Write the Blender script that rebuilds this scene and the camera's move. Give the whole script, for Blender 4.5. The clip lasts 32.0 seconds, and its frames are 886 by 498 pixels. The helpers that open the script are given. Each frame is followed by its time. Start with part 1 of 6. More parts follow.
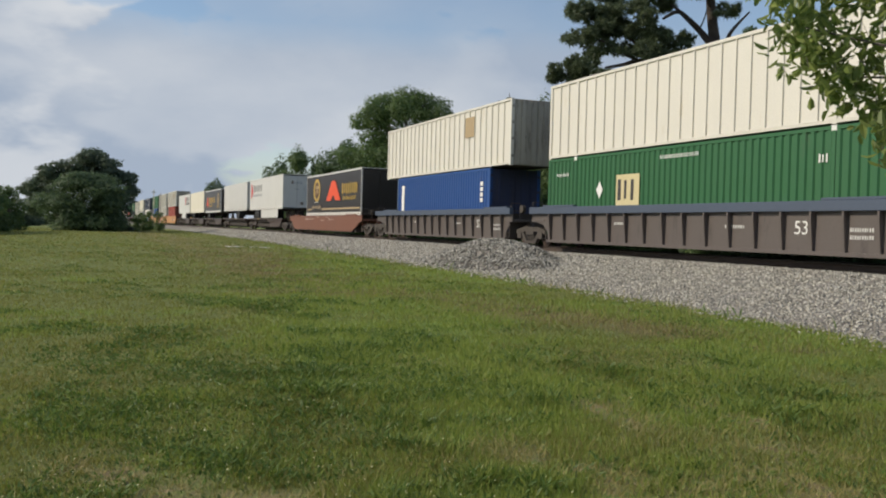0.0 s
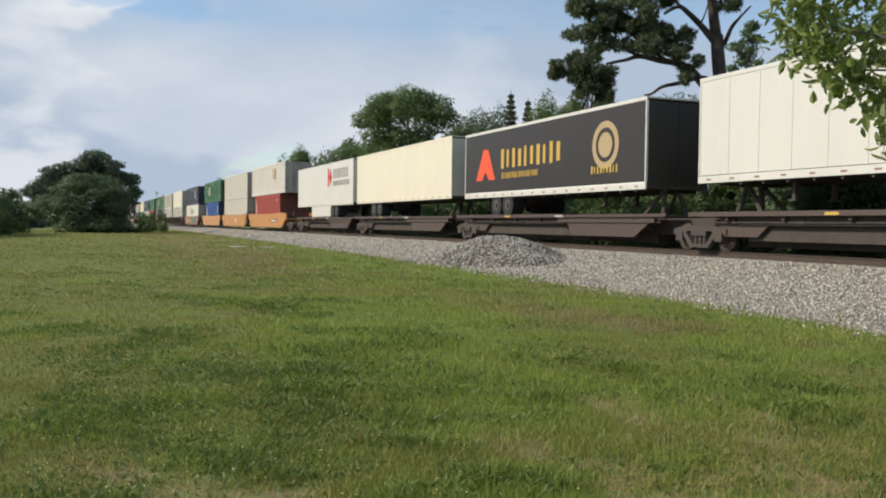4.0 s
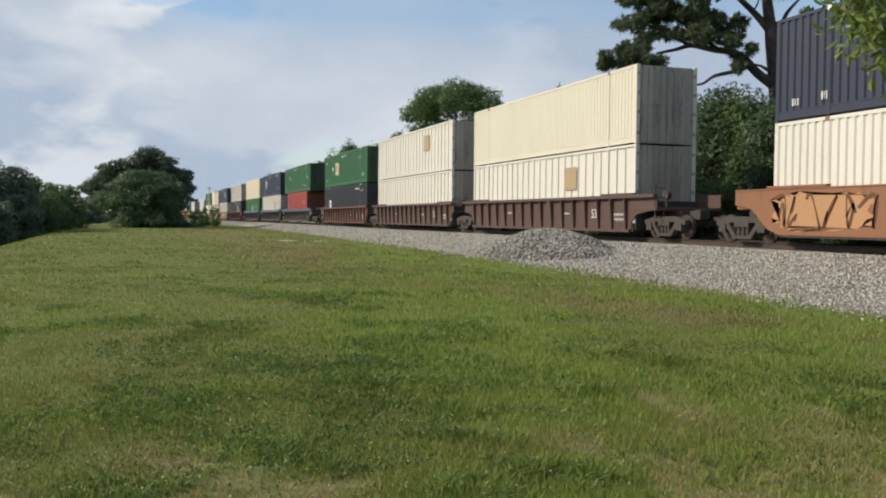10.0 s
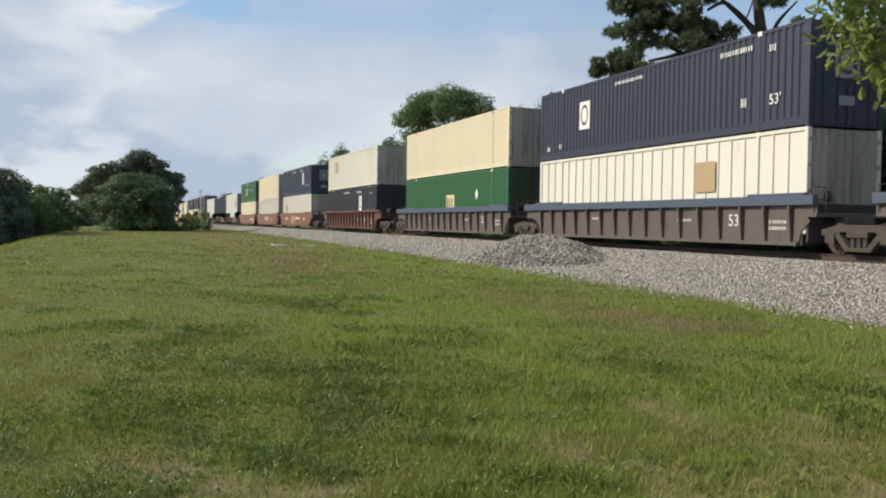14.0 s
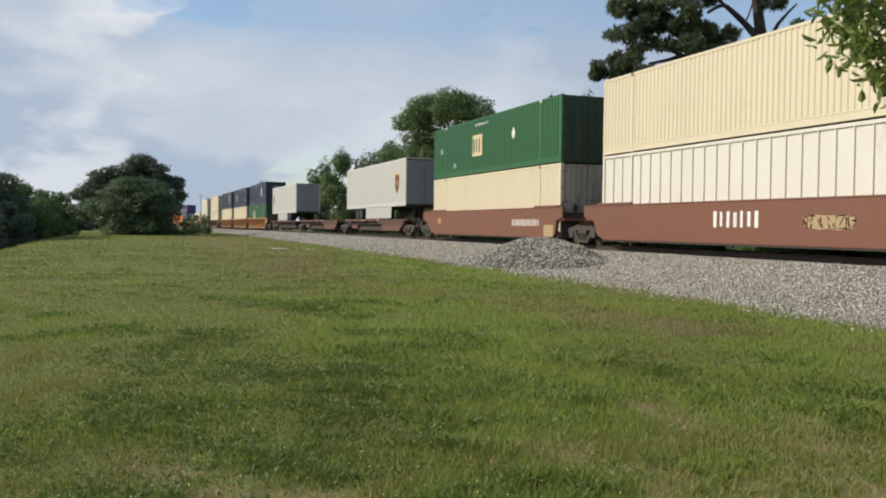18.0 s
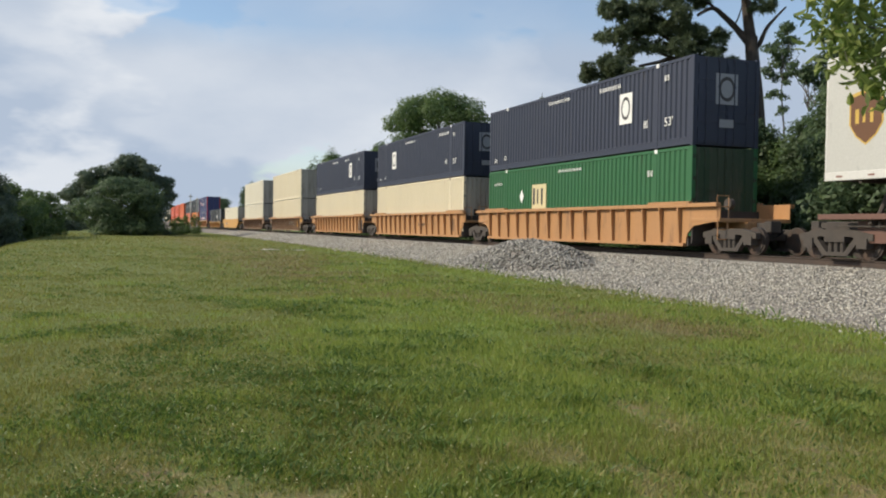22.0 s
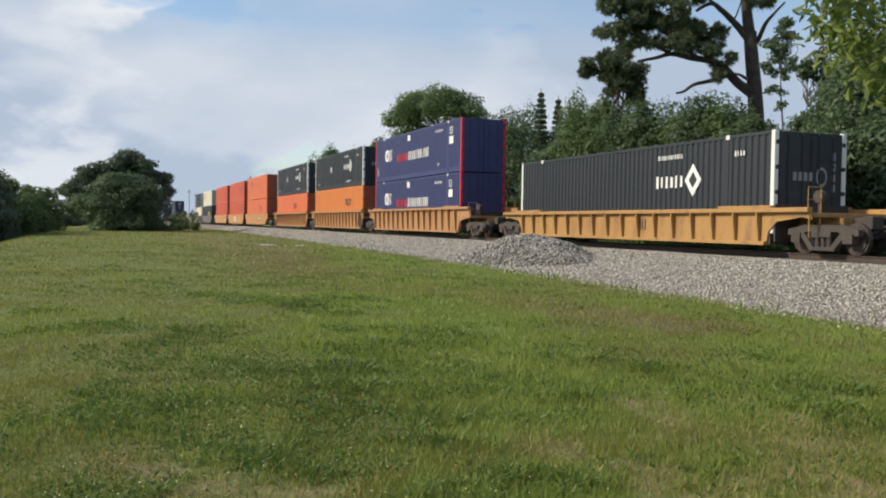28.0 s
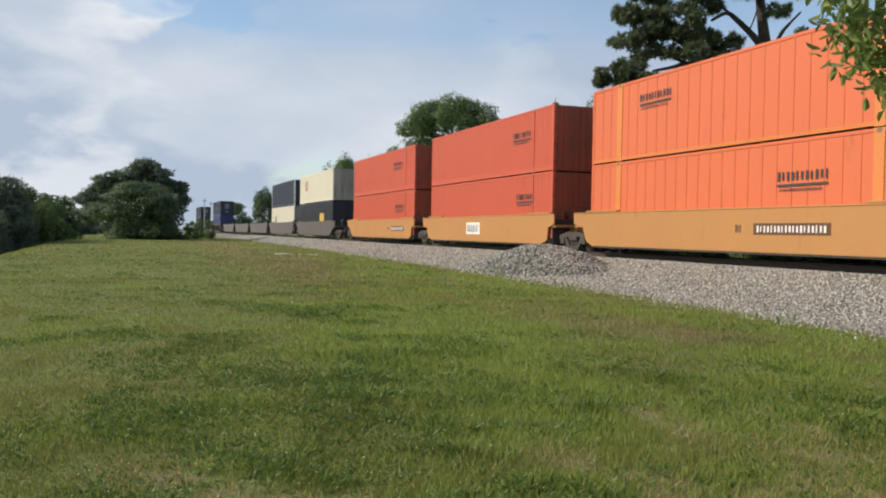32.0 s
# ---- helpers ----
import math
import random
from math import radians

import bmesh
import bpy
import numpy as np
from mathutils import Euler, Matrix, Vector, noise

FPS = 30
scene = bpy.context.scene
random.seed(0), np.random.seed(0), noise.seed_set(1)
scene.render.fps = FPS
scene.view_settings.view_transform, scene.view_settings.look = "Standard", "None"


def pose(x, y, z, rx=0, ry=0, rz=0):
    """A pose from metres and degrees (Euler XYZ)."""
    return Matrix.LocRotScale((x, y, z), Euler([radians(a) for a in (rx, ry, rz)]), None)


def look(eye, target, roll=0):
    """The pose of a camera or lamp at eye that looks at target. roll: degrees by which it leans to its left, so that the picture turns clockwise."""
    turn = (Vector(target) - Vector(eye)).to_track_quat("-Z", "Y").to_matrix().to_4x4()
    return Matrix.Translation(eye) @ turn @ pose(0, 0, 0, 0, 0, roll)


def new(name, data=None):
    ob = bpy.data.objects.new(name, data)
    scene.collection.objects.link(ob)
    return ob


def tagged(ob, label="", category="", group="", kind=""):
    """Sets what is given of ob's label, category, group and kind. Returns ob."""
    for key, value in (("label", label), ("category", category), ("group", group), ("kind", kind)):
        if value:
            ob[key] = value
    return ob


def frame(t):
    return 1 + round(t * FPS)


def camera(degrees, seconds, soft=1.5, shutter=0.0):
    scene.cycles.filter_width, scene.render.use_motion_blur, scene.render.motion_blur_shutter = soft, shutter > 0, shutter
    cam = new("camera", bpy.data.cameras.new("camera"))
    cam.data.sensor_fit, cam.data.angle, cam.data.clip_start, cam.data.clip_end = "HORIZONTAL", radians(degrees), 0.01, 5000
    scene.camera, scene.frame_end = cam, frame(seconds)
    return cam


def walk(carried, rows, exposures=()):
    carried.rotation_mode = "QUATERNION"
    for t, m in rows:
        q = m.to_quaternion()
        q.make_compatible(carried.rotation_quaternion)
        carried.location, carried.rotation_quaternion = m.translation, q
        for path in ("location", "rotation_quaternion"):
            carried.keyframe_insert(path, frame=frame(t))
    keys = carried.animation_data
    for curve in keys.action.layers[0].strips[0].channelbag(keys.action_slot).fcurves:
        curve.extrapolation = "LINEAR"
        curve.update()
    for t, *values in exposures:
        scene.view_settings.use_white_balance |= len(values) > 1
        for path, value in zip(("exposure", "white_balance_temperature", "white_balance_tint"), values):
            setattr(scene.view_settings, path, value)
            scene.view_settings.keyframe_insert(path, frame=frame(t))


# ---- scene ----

# ---- camera: hand-held, standing on the grass, turning a little ----
EYE = Vector((0.0, 0.0, 1.6))


def aim(yaw, pitch, roll):
    a, b = radians(yaw), radians(pitch)
    way = Vector((math.sin(a) * math.cos(b), math.cos(a) * math.cos(b), math.sin(b)))
    return look(EYE, EYE + way, roll)


cam = camera(53.65, 32.0, soft=2.0)
walk(cam, [(t, aim(a, b, c)) for t, a, b, c in (
(0.0, 22.779, -1.378, 1.458), (0.5, 22.082, -1.364, 1.314), (1.0, 21.913, -1.456, 1.333), (1.5, 22.027, -1.745, 1.283),
(2.0, 21.978, -2.045, 1.299), (2.5, 21.877, -2.121, 1.323), (3.0, 22.25, -1.918, 1.108), (3.5, 22.67, -1.648, 0.78),
(5.5, 22.023, -1.374, 1.116), (6.0, 22.036, -1.412, 0.971), (6.5, 21.85, -1.719, 1.083), (7.0, 21.474, -1.882, 1.284),
(7.5, 21.104, -1.961, 1.522), (8.0, 20.792, -2.225, 1.152), (8.5, 19.795, -2.47, 0.746), (9.0, 19.214, -2.31, 0.575),
(9.5, 19.307, -2.237, 0.453), (10.0, 19.394, -2.0, 0.465), (10.5, 19.681, -1.848, 0.606), (11.0, 19.94, -1.765, 0.705),
(11.5, 19.85, -1.72, 0.864), (12.0, 19.67, -1.689, 0.896), (12.5, 19.774, -1.65, 0.817), (13.0, 20.021, -1.634, 0.816),
(13.5, 19.929, -1.615, 0.932), (14.0, 19.953, -1.645, 0.877), (14.5, 19.982, -1.647, 0.84), (16.5, 19.419, -1.765, 0.596),
(17.0, 19.356, -1.656, 0.548), (17.5, 19.514, -1.464, 0.579), (18.0, 19.92, -1.43, 0.733), (18.5, 20.293, -1.485, 0.809),
(19.0, 20.552, -1.462, 0.757), (19.5, 20.613, -1.435, 0.676), (20.0, 20.535, -1.451, 0.719), (20.5, 20.36, -1.404, 0.763),
(21.0, 20.339, -1.404, 0.742), (21.5, 20.523, -1.351, 0.824), (22.0, 20.557, -1.344, 0.897), (22.5, 20.521, -1.485, 0.886),
(23.0, 20.631, -1.457, 0.787), (23.5, 20.822, -1.361, 0.741), (24.0, 20.954, -1.318, 0.727), (24.5, 20.88, -1.337, 0.811),
(25.0, 20.752, -1.376, 0.817), (25.5, 20.649, -1.272, 0.732), (27.5, 20.558, -1.74, 0.926), (28.0, 20.639, -1.636, 0.888),
(28.5, 20.618, -1.591, 0.834), (29.0, 20.634, -1.411, 0.811), (29.5, 20.559, -1.179, 0.713), (30.0, 20.33, -0.969, 0.771),
(30.5, 20.409, -0.893, 0.849), (31.0, 20.511, -0.85, 0.769), (31.5, 20.207, -0.877, 0.806), (32.0, 19.717, -1.038, 1.048))],
    exposures=((0.0, -0.24), (0.5, -0.03), (1.0, 0.03), (3.0, 0.03), (6.0, 0.02), (8.0, -0.08), (9.0, 0.0), (11.0, -0.06), (14.0, 0.05), (18.0, -0.05), (21.0, 0.04), (23.0, 0.04), (25.0, -0.02), (28.0, 0.06), (29.0, 0.09), (32.0, 0.04)))

# metres that the train has run since the start, by seconds
RUN = ((0.0, 0.0), (1.0, 22.7), (2.0, 45.41), (3.5, 79.64), (5.5, 125.35), (6.5, 148.24), (7.5, 171.04), (8.5, 193.92), (9.5, 216.79), (10.5, 239.65), (11.5, 262.47), (12.5, 285.35), (13.5, 308.33), (14.5, 331.35), (16.5, 377.38), (17.5, 400.37), (18.5, 423.37), (19.5, 446.46), (20.5, 469.57), (21.5, 492.67), (22.5, 515.73), (23.5, 538.69), (24.5, 561.65), (25.5, 584.57), (27.5, 630.33), (28.5, 653.18), (29.5, 676.08), (30.5, 698.91), (32.0, 733.15))
# ---- sky and sun ----
SUN_WAY = Vector((-0.80, 0.24, 0.56)).normalized()      # towards the sun
sun_height = math.asin(SUN_WAY.z)
sun_turn = math.atan2(SUN_WAY.x, SUN_WAY.y)

world = bpy.data.worlds.new("sky")
scene.world = world
world.use_nodes = True
wn, wl = world.node_tree.nodes, world.node_tree.links
wn.clear()


def wnode(kind, **values):
    n = wn.new(kind)
    for k, v in values.items():
        n.inputs[k].default_value = v
    return n


def wmath(op, a, b=None, clamp=False):
    n = wn.new("ShaderNodeMath")
    n.operation, n.use_clamp = op, clamp
    for i, v in enumerate((a, b)):
        if v is None:
            continue
        if isinstance(v, (int, float)):
            n.inputs[i].default_value = v
        else:
            wl.new(v, n.inputs[i])
    return n.outputs[0]


def bank(yaw, pitch, inner, outer):
    """A soft round bank of cloud about a direction: 1 inside, 0 outside (degrees)."""
    a, b = radians(yaw), radians(pitch)
    dot = wn.new("ShaderNodeVectorMath")
    dot.operation = "DOT_PRODUCT"
    wl.new(bent.outputs[0], dot.inputs[0])
    dot.inputs[1].default_value = (math.sin(a) * math.cos(b), math.cos(a) * math.cos(b), math.sin(b))
    m = wn.new("ShaderNodeMapRange")
    m.interpolation_type = "SMOOTHSTEP"
    wl.new(dot.outputs["Value"], m.inputs["Value"])
    m.inputs["From Min"].default_value, m.inputs["From Max"].default_value = math.cos(radians(outer)), math.cos(radians(inner))
    return m.outputs[0]


sky = wn.new("ShaderNodeTexSky")
sky.sky_type = "NISHITA"
sky.sun_disc = False
sky.sun_elevation, sky.sun_rotation = sun_height, sun_turn
sky.air_density, sky.dust_density, sky.ozone_density = 1.0, 0.7, 1.4
coord = wn.new("ShaderNodeTexCoord")
# clouds lie flatter towards the horizon: stretch the direction upwards
flat = wn.new("ShaderNodeVectorMath")
flat.operation = "MULTIPLY"
flat.inputs[1].default_value = (1.0, 1.0, 2.2)
wl.new(coord.outputs["Generated"], flat.inputs[0])
swirl = wnode("ShaderNodeTexNoise", Scale=3.0, Detail=6.0, Roughness=0.5)
wl.new(flat.outputs[0], swirl.inputs["Vector"])
shift = wn.new("ShaderNodeVectorMath")
shift.operation = "SUBTRACT"
wl.new(swirl.outputs["Color"], shift.inputs[0])
shift.inputs[1].default_value = (0.5, 0.5, 0.5)
small = wn.new("ShaderNodeVectorMath")
small.operation = "SCALE"
small.inputs["Scale"].default_value = 0.17
wl.new(shift.outputs[0], small.inputs[0])
bent = wn.new("ShaderNodeVectorMath")
bent.operation = "ADD"
wl.new(coord.outputs["Generated"], bent.inputs[0])
wl.new(small.outputs[0], bent.inputs[1])

puffs = wnode("ShaderNodeTexNoise", Scale=2.3, Detail=7.0, Roughness=0.5)
wl.new(flat.outputs[0], puffs.inputs["Vector"])
split = wn.new("ShaderNodeSeparateXYZ")
wl.new(coord.outputs["Generated"], split.inputs[0])
low = wn.new("ShaderNodeMapRange")                        # more cloud towards the horizon
low.inputs["From Min"].default_value, low.inputs["From Max"].default_value = 0.09, 0.22
low.inputs["To Min"].default_value, low.inputs["To Max"].default_value = 2.0, 0.0
wl.new(split.outputs["Z"], low.inputs["Value"])
cover = wmath("ADD", wmath("MULTIPLY", puffs.outputs["Fac"], 1.15), -0.26)
cover = wmath("ADD", cover, low.outputs[0])
cover = wmath("ADD", cover, wmath("MULTIPLY", bank(-4.5, 13.5, 8.0, 10.5), 0.95))
cover = wmath("ADD", cover, wmath("MULTIPLY", bank(-8, 6, 2, 12), 0.30))
cover = wmath("ADD", cover, wmath("MULTIPLY", bank(30, 8, 4, 14), 0.15))
cover = wmath("ADD", cover, wmath("MULTIPLY", bank(7.0, 14.5, 0.5, 9.0), -0.95))
cover = wmath("ADD", cover, wmath("MULTIPLY", bank(14.5, 15.0, 0.5, 10.0), -0.95))
ahead = wn.new("ShaderNodeVectorMath")                    # thinner cloud behind the standpoint
ahead.operation = "DOT_PRODUCT"
wl.new(coord.outputs["Generated"], ahead.inputs[0])
ahead.inputs[1].default_value = (0.34, 0.94, 0.0)
clear = wn.new("ShaderNodeMapRange")
clear.inputs["From Min"].default_value, clear.inputs["From Max"].default_value = -0.2, 0.7
clear.inputs["To Min"].default_value, clear.inputs["To Max"].default_value = -0.05, 0.0
wl.new(ahead.outputs["Value"], clear.inputs["Value"])
cover = wmath("ADD", cover, clear.outputs[0])
soft_cover = wn.new("ShaderNodeMapRange")
soft_cover.interpolation_type = "SMOOTHSTEP"
soft_cover.inputs["From Min"].default_value, soft_cover.inputs["From Max"].default_value = -0.05, 1.0
wl.new(cover, soft_cover.inputs["Value"])

shade = wnode("ShaderNodeTexNoise", Scale=4.0, Detail=7.0, Roughness=0.52)
wl.new(flat.outputs[0], shade.inputs["Vector"])
tone = wmath("ADD", wmath("ADD", wmath("MULTIPLY", shade.outputs["Fac"], 0.62), -0.06), wmath("MULTIPLY", bank(-2.5, 15.0, 4, 10.5), 0.38))
tone = wmath("ADD", tone, wmath("MULTIPLY", low.outputs[0], 0.06))
tone = wmath("ADD", tone, wmath("MULTIPLY", bank(24, 7, 3, 12), 0.06))
tone = wmath("ADD", tone, wmath("MULTIPLY", bank(38, 9, 5, 17), -0.32))
tone = wmath("ADD", tone, wmath("MULTIPLY", bank(-6, 4, 3, 12), -0.26))
tones = wn.new("ShaderNodeValToRGB")
tones.color_ramp.elements[0].position, tones.color_ramp.elements[0].color = 0.16, (0.40, 0.475, 0.59, 1)
tones.color_ramp.elements[1].position, tones.color_ramp.elements[1].color = 0.70, (0.80, 0.815, 0.83, 1)
wl.new(tone, tones.inputs["Fac"])
blue = wn.new("ShaderNodeBackground")
blue.inputs["Strength"].default_value = 0.15
wl.new(sky.outputs["Color"], blue.inputs["Color"])
white = wn.new("ShaderNodeBackground")
white.inputs["Strength"].default_value = 1.1
wl.new(tones.outputs["Color"], white.inputs["Color"])
both = wn.new("ShaderNodeMixShader")
wl.new(soft_cover.outputs[0], both.inputs["Fac"])
wl.new(blue.outputs[0], both.inputs[1])
wl.new(white.outputs[0], both.inputs[2])
out = wn.new("ShaderNodeOutputWorld")
wl.new(both.outputs[0], out.inputs["Surface"])

sun_light = bpy.data.lights.new("sun", "SUN")
sun_light.energy, sun_light.angle, sun_light.color = 3.9, radians(0.9), (1.0, 0.90, 0.73)
new("sun", sun_light).matrix_world = look(SUN_WAY * 100, (0, 0, 0))
# ---- materials ----
def surface(name, color, rough=0.6, metal=0.0, other=None, amount=0.5, scale=3.0, fine=40.0, bump=0.2, streak=1.0,
            vary=0.0, grime=None, grime_from=0.58):
    """Paint, earth or stone: a base colour, a second colour in coarse patches, fine grain, and dirt in streaks down the sides."""
    m = bpy.data.materials.new(name)
    m.use_nodes = True
    n, l = m.node_tree.nodes, m.node_tree.links
    b = n["Principled BSDF"]
    b.inputs["Roughness"].default_value, b.inputs["Metallic"].default_value = rough, metal
    c = n.new("ShaderNodeTexCoord")
    mp = n.new("ShaderNodeMapping")
    mp.inputs["Scale"].default_value = (1, 1, streak)
    l.new(c.outputs["Object"], mp.inputs["Vector"])
    n1 = n.new("ShaderNodeTexNoise")
    n1.inputs["Scale"].default_value, n1.inputs["Detail"].default_value = scale, 6
    l.new(mp.outputs[0], n1.inputs["Vector"])
    n2 = n.new("ShaderNodeTexNoise")
    n2.inputs["Scale"].default_value, n2.inputs["Detail"].default_value = fine, 3
    l.new(c.outputs["Object"], n2.inputs["Vector"])
    ramp = n.new("ShaderNodeMapRange")
    ramp.inputs["From Min"].default_value, ramp.inputs["From Max"].default_value = 0.35, 0.70
    ramp.inputs["To Max"].default_value = amount
    l.new(n1.outputs["Fac"], ramp.inputs["Value"])
    mix = n.new("ShaderNodeMix")
    mix.data_type = "RGBA"
    mix.inputs[6].default_value = (*color, 1)
    mix.inputs[7].default_value = (*(other or [v * 0.6 for v in color]), 1)
    l.new(ramp.outputs[0], mix.inputs[0])
    last = mix.outputs[2]
    if grime:
        r2 = n.new("ShaderNodeMapRange")
        r2.inputs["From Min"].default_value, r2.inputs["From Max"].default_value = grime_from, grime_from + 0.14
        r2.inputs["To Max"].default_value = 0.75
        n3 = n.new("ShaderNodeTexNoise")
        n3.inputs["Scale"].default_value, n3.inputs["Detail"].default_value, n3.inputs["Roughness"].default_value = scale * 2.3, 8, 0.7
        l.new(mp.outputs[0], n3.inputs["Vector"])
        l.new(n3.outputs["Fac"], r2.inputs["Value"])
        mg = n.new("ShaderNodeMix")
        mg.data_type = "RGBA"
        mg.inputs[7].default_value = (*grime, 1)
        l.new(r2.outputs[0], mg.inputs[0])
        l.new(last, mg.inputs[6])
        last = mg.outputs[2]
    hsv = n.new("ShaderNodeHueSaturation")
    grain = n.new("ShaderNodeMapRange")
    grain.inputs["To Min"].default_value, grain.inputs["To Max"].default_value = 0.86, 1.14
    l.new(n2.outputs["Fac"], grain.inputs["Value"])
    value = grain.outputs[0]
    if vary:
        geo = n.new("ShaderNodeNewGeometry")
        rr = n.new("ShaderNodeMapRange")
        rr.inputs["To Min"].default_value, rr.inputs["To Max"].default_value = 1 - vary, 1 + vary
        l.new(geo.outputs["Random Per Island"], rr.inputs["Value"])
        mu = n.new("ShaderNodeMath")
        mu.operation = "MULTIPLY"
        l.new(value, mu.inputs[0])
        l.new(rr.outputs[0], mu.inputs[1])
        value = mu.outputs[0]
    l.new(value, hsv.inputs["Value"])
    l.new(last, hsv.inputs["Color"])
    l.new(hsv.outputs[0], b.inputs["Base Color"])
    if bump:
        bp = n.new("ShaderNodeBump")
        bp.inputs["Strength"].default_value, bp.inputs["Distance"].default_value = bump, 0.01
        l.new(n2.outputs["Fac"], bp.inputs["Height"])
        l.new(bp.outputs[0], b.inputs["Normal"])
    return m


def paint(name, color, rough=0.5, dirt=(0.09, 0.075, 0.06), amount=0.25, grime=None, grime_from=0.62):
    return surface(name, color, rough, 0.0, [c * 0.8 + d * 0.2 for c, d in zip(color, dirt)], amount, 0.9, 25, 0.08, 0.25,
                   grime=grime or [c * 0.45 + d * 0.55 for c, d in zip(color, dirt)], grime_from=grime_from)


def leafy(name, color, other, light=0.5, gloss=0.55):
    """Leaves: colour by leaf, some light through them."""
    m = bpy.data.materials.new(name)
    m.use_nodes = True
    n, l = m.node_tree.nodes, m.node_tree.links
    b = n["Principled BSDF"]
    b.inputs["Roughness"].default_value = gloss
    geo = n.new("ShaderNodeNewGeometry")
    mix = n.new("ShaderNodeMix")
    mix.data_type = "RGBA"
    mix.inputs[6].default_value, mix.inputs[7].default_value = (*color, 1), (*other, 1)
    l.new(geo.outputs["Random Per Island"], mix.inputs[0])
    l.new(mix.outputs[2], b.inputs["Base Color"])
    t = n.new("ShaderNodeBsdfTranslucent")
    l.new(mix.outputs[2], t.inputs["Color"])
    ms = n.new("ShaderNodeMixShader")
    ms.inputs[0].default_value = light
    l.new(b.outputs[0], ms.inputs[1])
    l.new(t.outputs[0], ms.inputs[2])
    l.new(ms.outputs[0], n["Material Output"].inputs["Surface"])
    return m


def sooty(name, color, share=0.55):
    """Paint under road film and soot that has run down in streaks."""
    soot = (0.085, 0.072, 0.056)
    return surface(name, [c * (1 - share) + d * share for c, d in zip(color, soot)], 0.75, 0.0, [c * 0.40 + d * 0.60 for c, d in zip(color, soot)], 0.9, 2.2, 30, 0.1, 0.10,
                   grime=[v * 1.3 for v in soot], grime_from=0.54)


